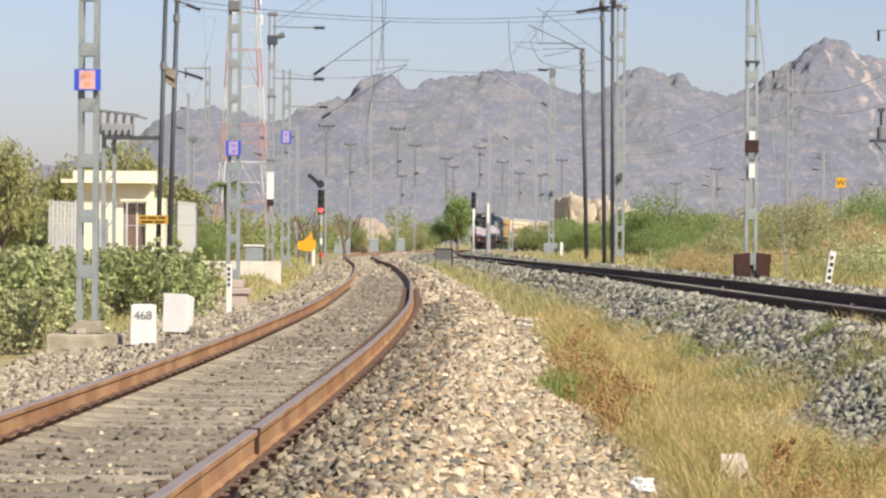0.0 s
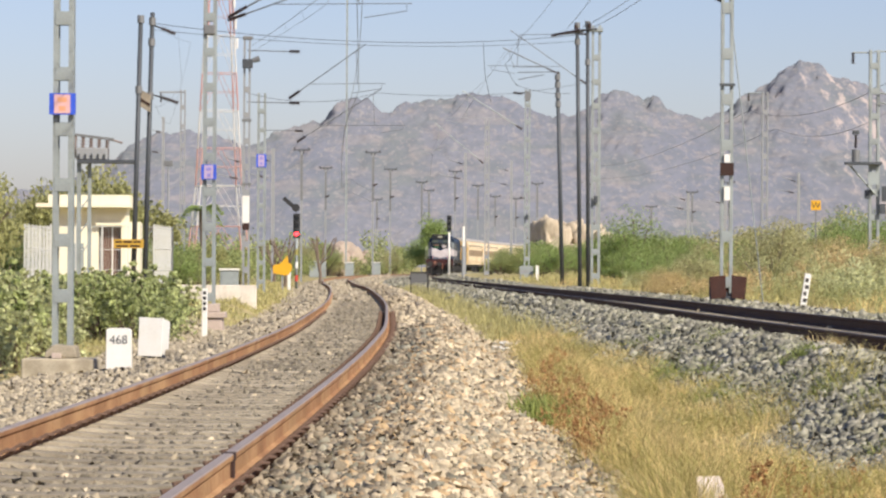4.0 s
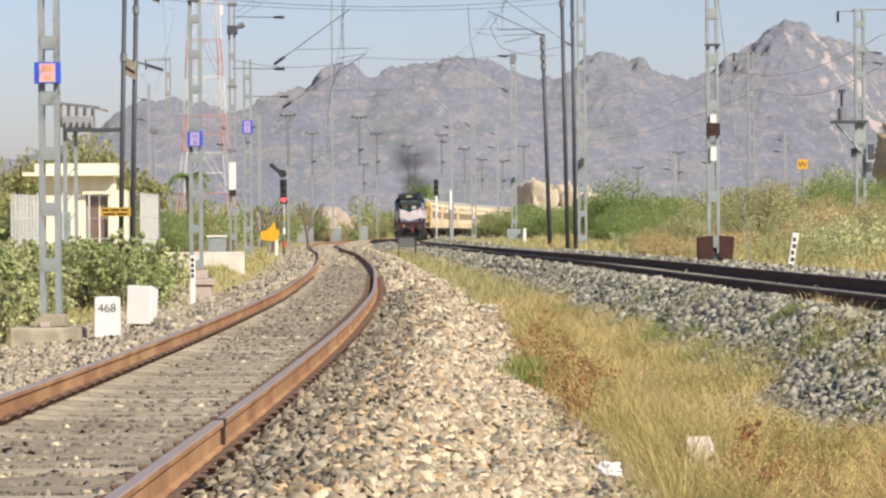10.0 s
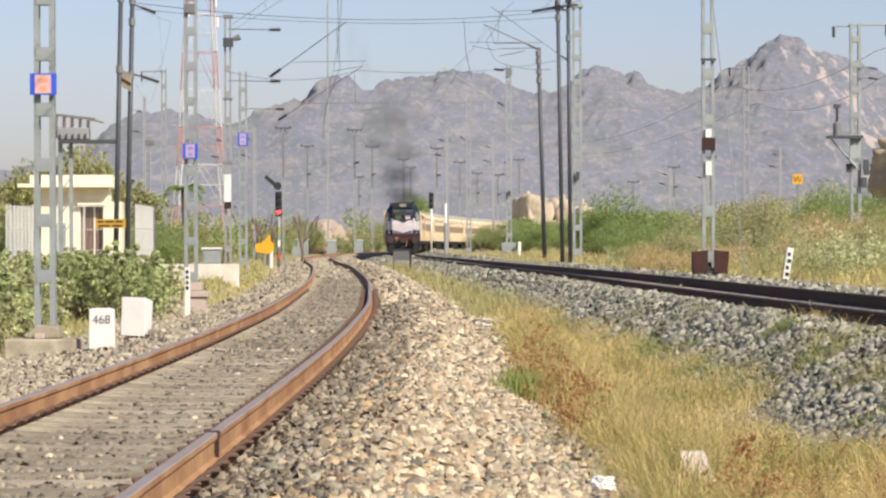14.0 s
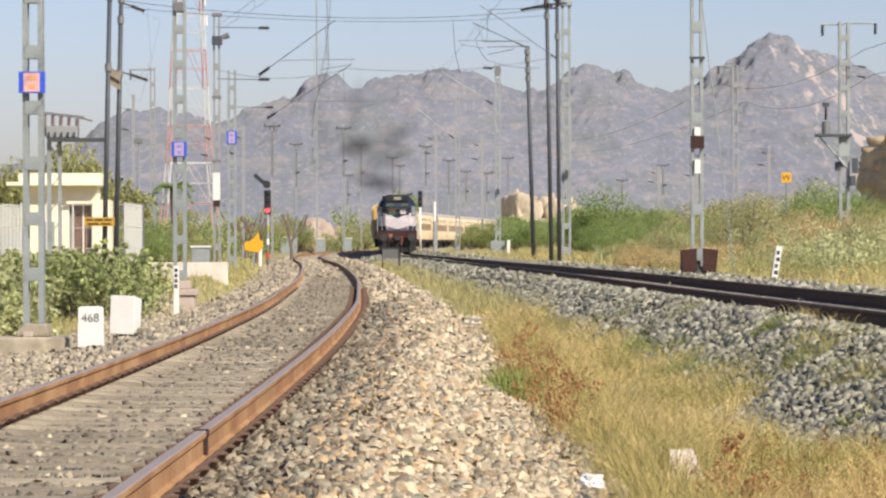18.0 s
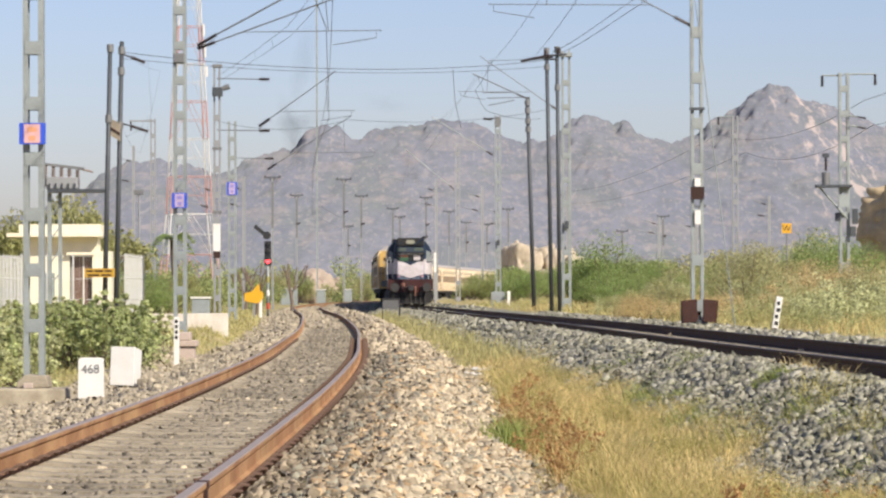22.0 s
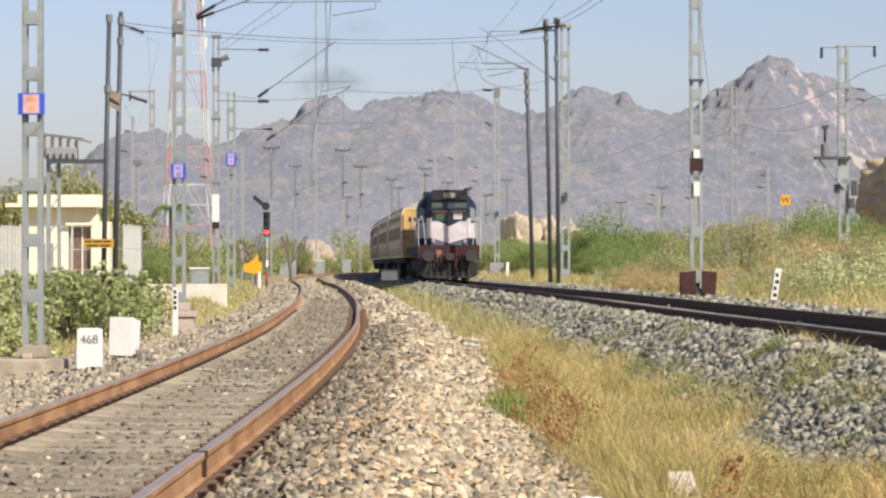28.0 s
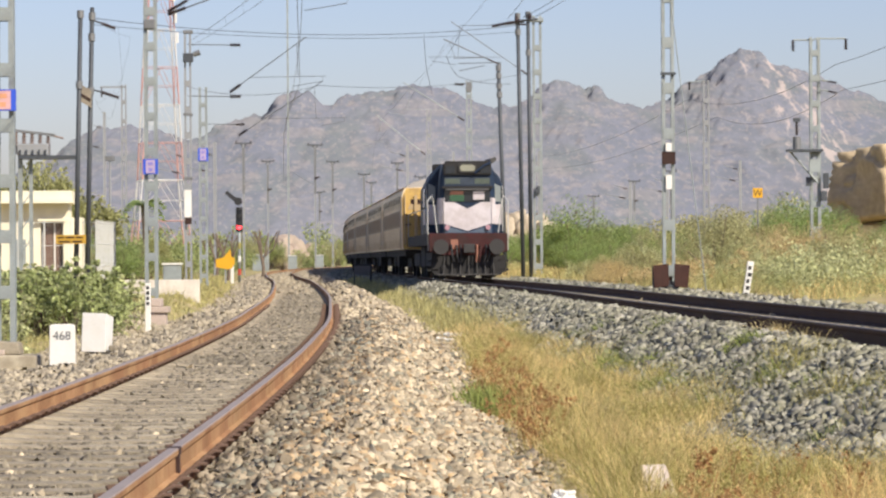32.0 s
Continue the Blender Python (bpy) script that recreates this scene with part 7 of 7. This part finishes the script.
grass_field("bank_tuft", "olive grass tufts growing over grey ballast", GRASS_GREEN, GR, 1800, 18, 30, lambda y: far_x(y) - 3.0, lambda y: far_x(y) - 1.6, 0.08, 0.26, 0.004, 0.10, 1.0, 1.0, lambda x, y: rough2(x, y, 1.5, 7.0))
grass_field("green_weed", "bright green tuft at the ballast foot", WEED_GREEN, GR, 1500, 31.0, 32.4, lambda y: toe1(y) - 0.3, lambda y: toe1(y) + 0.0, 0.14, 0.32, 0.010, 0.10, 1.0)
grass_field("bank_grass", "tall dry grass on the bank past the far track", GRASS_DRY, GR, 8000, 56, 150, lambda y: far_x(y) + 3.3, lambda y: far_x(y) + 3.4 + y * 0.13, 0.12, 0.42, 0.005, 0.4, 1.0, 0.9, lambda x, y: rough2(x, y, 0.35, 3.0))
grass_field("bank_grass", "tall olive grass on the bank past the far track", GRASS_PALE, GR, 42000, 58, 190, lambda y: far_x(y) + 3.3, lambda y: far_x(y) + 3.6 + y * 0.14, 0.1, 0.4, 0.0055, 0.4, 1.0, 0.9)
grass_field("verge_grass", "olive grass behind the near ballast shoulder", GRASS_PALE, GR, 24000, 51, 130, lambda y: near_x(y) - 8.5, lambda y: near_x(y) - 3.3, 0.05, 0.2, 0.006, 0.3, 1.0, 0.8)
grass_field("verge_grass", "pale olive grass beside the curving track", GRASS_PALE, GR, 18000, 70, 240, lambda y: near_x(y) - 9, lambda y: near_x(y) - 3.0, 0.06, 0.2, 0.008, 0.5, 1.0)


# ---- smoke ----
def smoke_material(name, stops):
    """Thin soot, densest at the middle of a puff and ragged at its rim."""
    m = bpy.data.materials.new(name)
    m.use_nodes = True
    nt = m.node_tree
    b = nt.nodes["Principled BSDF"]
    b.inputs["Base Color"].default_value, b.inputs["Roughness"].default_value = (0.05, 0.052, 0.06, 1), 1.0
    b.inputs["Specular IOR Level"].default_value = 0.0
    co = nt.nodes.new("ShaderNodeTexCoord")
    length = nt.nodes.new("ShaderNodeVectorMath")
    length.operation = "LENGTH"
    oval = nt.nodes.new("ShaderNodeMapping")
    oval.inputs["Scale"].default_value = (0.588, 0.5, 1.0)
    nt.links.new(co.outputs["Object"], oval.inputs[0])
    nt.links.new(oval.outputs[0], length.inputs[0])
    fade = nt.nodes.new("ShaderNodeMapRange")
    fade.interpolation_type = "SMOOTHSTEP"
    fade.inputs[1].default_value, fade.inputs[2].default_value = 0.05, 1.0
    fade.inputs[3].default_value, fade.inputs[4].default_value = 1.0, 0.0
    nt.links.new(length.outputs["Value"], fade.inputs[0])
    ragged = nt.nodes.new("ShaderNodeTexNoise")
    ragged.noise_dimensions = "4D"
    ragged.inputs["Scale"].default_value, ragged.inputs["Detail"].default_value = 2.2, 4.0
    each, vary = nt.nodes.new("ShaderNodeObjectInfo"), nt.nodes.new("ShaderNodeMath")
    vary.operation = "MULTIPLY"
    vary.inputs[1].default_value = 40.0
    nt.links.new(each.outputs["Random"], vary.inputs[0])
    nt.links.new(vary.outputs[0], ragged.inputs["W"])
    nt.links.new(co.outputs["Object"], ragged.inputs["Vector"])
    mul = nt.nodes.new("ShaderNodeMath")
    mul.operation = "MULTIPLY"
    nt.links.new(fade.outputs[0], mul.inputs[0])
    nt.links.new(ragged.outputs[0], mul.inputs[1])
    # soot thins out as it climbs away from the stack; wide veils only form above it
    geo, high, thin = nt.nodes.new("ShaderNodeNewGeometry"), nt.nodes.new("ShaderNodeSeparateXYZ"), nt.nodes.new("ShaderNodeValToRGB")
    nt.links.new(geo.outputs["Position"], high.inputs[0])
    reach = nt.nodes.new("ShaderNodeMath")
    reach.operation = "DIVIDE"
    reach.inputs[1].default_value = 40.0
    nt.links.new(high.outputs["Z"], reach.inputs[0])
    nt.links.new(reach.outputs[0], thin.inputs[0])
    while len(thin.color_ramp.elements) < len(stops):
        thin.color_ramp.elements.new(0.5)
    for e, (z, density) in zip(thin.color_ramp.elements, stops):
        e.position, e.color = z / 40.0, (density, density, density, 1)
    less = nt.nodes.new("ShaderNodeMath")
    less.operation = "MULTIPLY"
    nt.links.new(mul.outputs[0], less.inputs[0])
    nt.links.new(thin.outputs[0], less.inputs[1])
    nt.links.new(less.outputs[0], b.inputs["Alpha"])
    return m


SMOKE = smoke_material("diesel_smoke", ((0.0, 1.0), (4.6, 1.0), (6.5, 0.95), (9.0, 0.62), (13.0, 0.22), (18.0, 0.0)))
VEIL = smoke_material("thin_diesel_smoke", ((0.0, 0.0), (4.8, 0.0), (7.0, 0.6), (11.0, 0.5), (16.0, 0.2), (23.0, 0.0)))


def puff_data():
    """A ragged, bowl-shaped veil of soot, 3.4 m by 2 m."""
    a = Mesh()
    a.v.append((0, 0, 0))
    for ring in range(1, 5):
        for k in range(18):
            w, r = k * math.pi / 9, ring / 4
            a.v.append((1.7 * r * math.cos(w), 0.5 * r * r + 0.1 * math.sin(3 * w) * r, 1.0 * r * math.sin(w)))
    a.f += [(0, 1 + k, 1 + (k + 1) % 18) for k in range(18)]
    for ring in range(3):
        s = 1 + ring * 18
        a.f += [(s + k, s + 18 + k, s + 18 + (k + 1) % 18, s + (k + 1) % 18) for k in range(18)]
    return a.data("soot", SMOKE, True)


puff_mesh = puff_data()
veil_mesh = puff_mesh.copy()
veil_mesh.materials[0] = VEIL
# moments at which the stack lets out a puff
PUFFS = [5.2 + 0.5 * i for i in range(6)] + [8.4 + 0.45 * i for i in range(5)] + [11.4 + 0.5 * i for i in range(4)] + [13.2 + 0.5 * i for i in range(7)] + [16.7, 17.2] + [23.1 + 0.42 * i for i in range(6)]
VEILS = [6.0 + 1.1 * i for i in range(2)] + [8.8 + 1.0 * i for i in range(3)] + [13.4 + 1.05 * i for i in range(5)] + [18.3]
puffs, veils = [], []
for made, moments, mesh in ((puffs, PUFFS, puff_mesh), (veils, VEILS, veil_mesh)):
    for _ in moments:
        p = thing("smoke_puff", "thin dark diesel smoke above the locomotive" if mesh is puff_mesh else "faint veil of diesel smoke drifting upwards", "smoke", group="exhaust smoke")
        part("soot", mesh, mesh.materials[0], p, at=Matrix.Diagonal((1.3, 1, 1.05, 1)) if mesh is puff_mesh else Matrix.Diagonal((2.2, 1.2, 1.05, 1)))
        made.append(p)


# ---- movement ----
def motions():
    ys = np.arange(20.0, 800.0, 1.0)
    xs, zs = far_x(ys), far_z(ys)
    run = np.concatenate([[0], np.cumsum(np.hypot(np.diff(xs), np.diff(ys)))])

    def place(s_front, a, b):
        """Pose of a vehicle whose bogies stand a and b metres behind its front end."""
        p = [Vector((float(np.interp(s_front + d, run, xs)), float(np.interp(s_front + d, run, ys)), float(np.interp(s_front + d, run, zs)))) for d in (a, b)]
        f = (p[1] - p[0]).normalized()
        return Matrix.Translation(p[0] - f * a) @ f.to_track_quat("Y", "Z").to_matrix().to_4x4()

    times = [0.5 * i for i in range(65)]

    def front(t):
        return float(np.interp(345.0 - 6.16 * t - 0.037 * t * t, ys, run))

    walk(loco, [(t, place(front(t), 4.0, 13.1)) for t in times])
    for i, c in enumerate(coaches):
        walk(c, [(t, place(front(t) + 17.3 + 22.0 * i, 3.6, 18.3)) for t in times])
    rng = np.random.default_rng(8)
    for p, t0, wide in [(p, t, False) for p, t in zip(puffs, PUFFS)] + [(p, t, True) for p, t in zip(veils, VEILS)]:
        climb = (1.4 + 1.3 * rng.random()) if wide else (0.6 + 1.1 * rng.random())
        drift = ((0.2 if t0 < 15.5 else -0.8) - 1.2 * rng.random() - 0.3 * wide, 0.6 * rng.random() - 0.3, climb)
        lift = (0.09 if wide else 0.06) if t0 < 15.5 else 0.18 if t0 < 20 else 0.4
        tilt = (68 + 30 * rng.random()) * (1 if rng.random() < 0.5 else -1) if wide else 50 * rng.random() - 25
        rows = []
        for t in times:
            age = max(0.0, t - t0)
            inside = place(front(min(t, t0)), 4.0, 13.1)
            at = inside @ Vector((0, 7.4, 2.72))
            heading = math.degrees(math.atan2(inside[1][1], inside[0][1]))
            rise = 1.55 * (1 - math.exp(-age * 2.2))
            turn = heading + (180 - heading) * min(1.0, age / 0.9)
            rows.append((t, pose(at.x + 0.25 * min(age, 1.0) + drift[0] * age - 0.015 * age * age, at.y + drift[1] * age, at.z + rise + drift[2] * age + lift * age * age, 0, tilt * min(age / (2.5 if wide else 3.0), 1.0), turn)))
        walk(p, rows)


# ---- sleepers, clips and ballast stones ----
def build_sleepers():
    top = [(-1.375, -0.38), (1.375, -0.38), (1.375, -0.19), (0.95, -0.172), (0.72, -0.172), (0.4, -0.195), (-0.4, -0.195), (-0.72, -0.172), (-0.95, -0.172), (-1.375, -0.19)]
    sleeper = Mesh().prism(top, -0.125, 0.125).data("sleeper", CONCRETE, bevel=0.0)
    clip = Mesh().line([(0.0, -0.05, -0.158), (0.03, -0.055, -0.115), (0.075, -0.03, -0.076), (0.105, 0.01, -0.08), (0.085, 0.045, -0.12), (0.02, 0.04, -0.158)], 0.014, n=6).data("clip", CLIP_RUST)
    for track, track_x, track_z, y0, count, clips in ((near_track, near_x, near_z, 9.0, 260, 120), (near_track, near_x, near_z, -9.12, 30, 0), (far_track, far_x, far_z, 20.0, 190, 0), (far_track, far_x, far_z, -9.0, 48, 0)):
        y = y0
        for i in range(count):
            c, f, r = frame_of(track_x, track_z, y)
            m = Matrix.Translation(c) @ f.to_track_quat("Y", "Z").to_matrix().to_4x4()
            s = part("sleeper", sleeper, CONCRETE, track, at=m @ pose(0, 0, 0, 0, 0, random.uniform(-0.4, 0.4)))
            if i < clips:
                for side in (-1, 1):
                    for spin in (0, 180):
                        part("clip", clip, CLIP_RUST, s, at=pose(side * GAUGE / 2 + (0.065 if spin == 0 else -0.065), 0, 0, 0, 0, spin) @ Matrix.Translation((0, 0, -0.158)) @ Matrix.Diagonal((1.2, 1.0, 0.84, 1)) @ Matrix.Translation((0, 0, 0.158)))
            y += 0.604
    c, f, r = frame_of(near_x, near_z, 18.75)
    j = Mesh().box(GAUGE / 2 - 0.037, GAUGE / 2 + 0.037, -0.07, 0.07, -0.045, 0.004).box(GAUGE / 2 - 0.02, GAUGE / 2 + 0.035, -0.09, 0.02, -0.155, -0.046)
    part("insulated_joint", j, BROWN_RED, near_track, "dark brown insulated rail joint", at=Matrix.Translation(c) @ f.to_track_quat("Y", "Z").to_matrix().to_4x4())


build_sleepers()


def build_stones(name, label, material, rng, track_x, track_z, bed, count, u0, u1, y0, y1, size, power=1.5, sink=0.25, grow=1.7):
    """Angular crushed stones strewn on a ballast bed."""
    y = y0 + (y1 - y0) * rng.random(count) ** power
    u = u0 + (u1 - u0) * rng.random(count)
    near_rail = np.minimum(np.abs(u - GAUGE / 2), np.abs(u + GAUGE / 2)) < 0.09
    lie = u * (track_x(y + 0.5) - track_x(y - 0.5))
    on_sleeper = (np.abs(u) < 1.0) & (np.abs((y + lie - 9.0) / 0.604 % 1 - 0.5) > 0.28) & (rng.random(count) > 0.10)
    y, u = y[~near_rail & ~on_sleeper], u[~near_rail & ~on_sleeper]
    n = len(y)
    s = size * (0.5 + 1.1 * rng.random(n) ** 1.8) * np.clip(y / 30, 1, grow)
    p = np.stack([track_x(y) + u, y, np.maximum(bed_z(u, y, track_z, bed), ground_z(track_x(y) + u, y)) + s * (0.5 - sink)], 1)
    cube = np.array([(-1, -1, -1), (1, -1, -1), (1, 1, -1), (-1, 1, -1), (-1, -1, 1), (1, -1, 1), (1, 1, 1), (-1, 1, 1)], float) * 0.5
    v = cube[None] * (0.55 + 0.55 * rng.random((n, 8, 1))) + 0.14 * rng.normal(size=(n, 8, 3))
    v *= np.stack([np.ones(n), 0.65 + 0.4 * rng.random(n), 0.45 + 0.4 * rng.random(n)], 1)[:, None, :] * s[:, None, None] * 1.25
    q = rng.normal(size=(n, 4)) * np.array((1.0, 0.35, 0.35, 1.0))
    q /= np.linalg.norm(q, axis=1)[:, None]
    w, x, yy, z = q.T
    rot = np.stack([np.stack([1 - 2 * (yy * yy + z * z), 2 * (x * yy - z * w), 2 * (x * z + yy * w)], 1), np.stack([2 * (x * yy + z * w), 1 - 2 * (x * x + z * z), 2 * (yy * z - x * w)], 1), np.stack([2 * (x * z - yy * w), 2 * (yy * z + x * w), 1 - 2 * (x * x + yy * yy)], 1)], 1)
    v = np.einsum("nij,nkj->nki", rot, v) + p[:, None, :]
    faces = np.array([(4, 5, 6, 7), (0, 1, 5, 4), (1, 2, 6, 5), (2, 3, 7, 6), (3, 0, 4, 7)])
    f = (np.arange(n)[:, None, None] * 8 + faces[None]).reshape(-1, 4)
    return tagged(bulk(name, v.reshape(-1, 3), f, material), label, "ballast", kind="stuff")


def loose_stones(parent, material, track_x, track_z, bed, count, u0, u1, y0, y1, size):
    """The nearest stones, each a piece of its own on a few shared shapes."""
    shapes = []
    for k in range(10):
        v = [Vector((sx, sy, sz)) * (0.5 + 0.28 * random.random()) + Vector((random.gauss(0, 0.09), random.gauss(0, 0.09), random.gauss(0, 0.07))) for sz in (-0.3, 0.3) for sx, sy in ((-0.5, -0.35), (0.5, -0.35), (0.5, 0.35), (-0.5, 0.35))]
        a = Mesh()
        a.v += [tuple(p) for p in v]
        a.f += [(3, 2, 1, 0), (4, 5, 6, 7), (0, 1, 5, 4), (1, 2, 6, 5), (2, 3, 7, 6), (3, 0, 4, 7)]
        shapes.append(a.data("stone", material))
    for i in range(count):
        y, u, s = random.uniform(y0, y1), random.uniform(u0, u1), size * random.uniform(1.2, 2.6)
        z = float(bed_z(np.array(u), np.array(y), track_z, bed))
        part("stone", shapes[i % 10], material, parent, at=pose(float(track_x(y)) + u, y, z + s * 0.2, random.uniform(-25, 25), random.uniform(-25, 25), random.uniform(0, 360)) @ Matrix.Scale(s, 4))


loose_stones(ballast_near, STONE_LOOSE, near_x, near_z, NEAR_BED, 280, 1.3, 2.9, 15.5, 24, 0.045)
loose_stones(ballast_far, STONE_LOOSE_GREY, far_x, far_z, FAR_BED, 220, -2.6, -1.0, 23, 36, 0.045)
SR = np.random.default_rng(21)
for material, track_x, track_z, bed, count, u0, u1 in ((STONE_PALE, near_x, near_z, NEAR_BED, 8000, 1.1, 3.5), (STONE_CRIB, near_x, near_z, NEAR_BED, 4500, -0.8, 0.8), (STONE_LEFT, near_x, near_z, NEAR_BED, 6500, -3.2, -0.94), (STONE_GREY, far_x, far_z, FAR_BED, 9000, -2.9, 2.6)):
    build_stones("ballast_stones", "loose crushed ballast stones on the track bed", material, SR, track_x, track_z, bed, count, u0, u1, -9, 15 if bed is NEAR_BED else 22, 0.055, 1.0, 0.3)
build_stones("ballast_stones", "pale cream angular stones on the track shoulder", STONE_PALE, SR, near_x, near_z, NEAR_BED, 34000, 1.72, 3.6, 15, 60, 0.048)
build_stones("ballast_stones", "tan angular stones on the track shoulder", STONE_TAN, SR, near_x, near_z, NEAR_BED, 12500, 1.45, 3.6, 15, 60, 0.046)
build_stones("ballast_stones", "olive-grey stones on the track shoulder", STONE_OLIVE, SR, near_x, near_z, NEAR_BED, 10000, 1.2, 3.5, 15, 60, 0.046)
build_stones("ballast_stones", "dusty brown stones beside the rusty rail", STONE_DIRTY, SR, near_x, near_z, NEAR_BED, 24000, 1.06, 2.0, 15, 60, 0.040)
build_stones("ballast_stones", "dusty stones packed between the sleepers", STONE_CRIB, SR, near_x, near_z, NEAR_BED, 28000, -0.74, 0.74, 15, 110, 0.039, 1.6, 0.46, 1.3)
build_stones("ballast_stones", "loose pale stones between the rails", STONE_PALE, SR, near_x, near_z, NEAR_BED, 1300, -0.75, 0.75, 15, 60, 0.036, 1.5, 0.35, 1.3)
build_stones("ballast_stones", "pale stones on the outer shoulder of the track", STONE_LEFT, SR, near_x, near_z, NEAR_BED, 40000, -4.0, -1.08, 18, 75, 0.036, 1.3)
build_stones("ballast_stones", "grey crushed stones on the far track bank", STONE_GREY, SR, far_x, far_z, FAR_BED, 40000, -2.9, -0.94, 22, 75, 0.048, 1.3, 0.3, 1.45)
build_stones("ballast_stones", "grey stones spilled at the foot of the bank", STONE_GREY, SR, far_x, far_z, FAR_BED, 7000, -3.95, -2.5, 20.5, 32, 0.048, 1.0, 0.3, 1.45)
build_stones("ballast_stones", "grey crushed stones beyond the far rails", STONE_GREY, SR, far_x, far_z, FAR_BED, 10000, 0.95, 3.0, 36, 120, 0.05, 1.1, 0.3)
build_stones("ballast_stones", "dark stones between the far rails", STONE_DIRTY, SR, far_x, far_z, FAR_BED, 2500, -0.8, 0.8, 24, 90, 0.045, 1.2, 0.6)
build_stones("ballast_stones", "distant pale stones along the curving track", STONE_PALE, SR, near_x, near_z, NEAR_BED, 10000, 1.1, 3.45, 60, 170, 0.05, 1.2)
build_stones("ballast_stones", "distant brown stones along the curving track", STONE_LEFT, SR, near_x, near_z, NEAR_BED, 4000, -2.9, -1.1, 60, 170, 0.05, 1.2)
build_stones("ballast_stones", "distant dusty stones on the curve", STONE_LEFT, SR, near_x, near_z, NEAR_BED, 9000, -2.9, 2.9, 110, 300, 0.055, 1.0, 0.4)
build_stones("ballast_stones", "far grey stones along the far track", STONE_GREY, SR, far_x, far_z, FAR_BED, 7000, -2.7, 2.4, 150, 340, 0.06, 1.0, 0.4)
build_stones("ballast_stones", "distant grey stones along the far track", STONE_GREY, SR, far_x, far_z, FAR_BED, 7000, -2.6, -0.94, 75, 190, 0.055, 1.2)

motions()
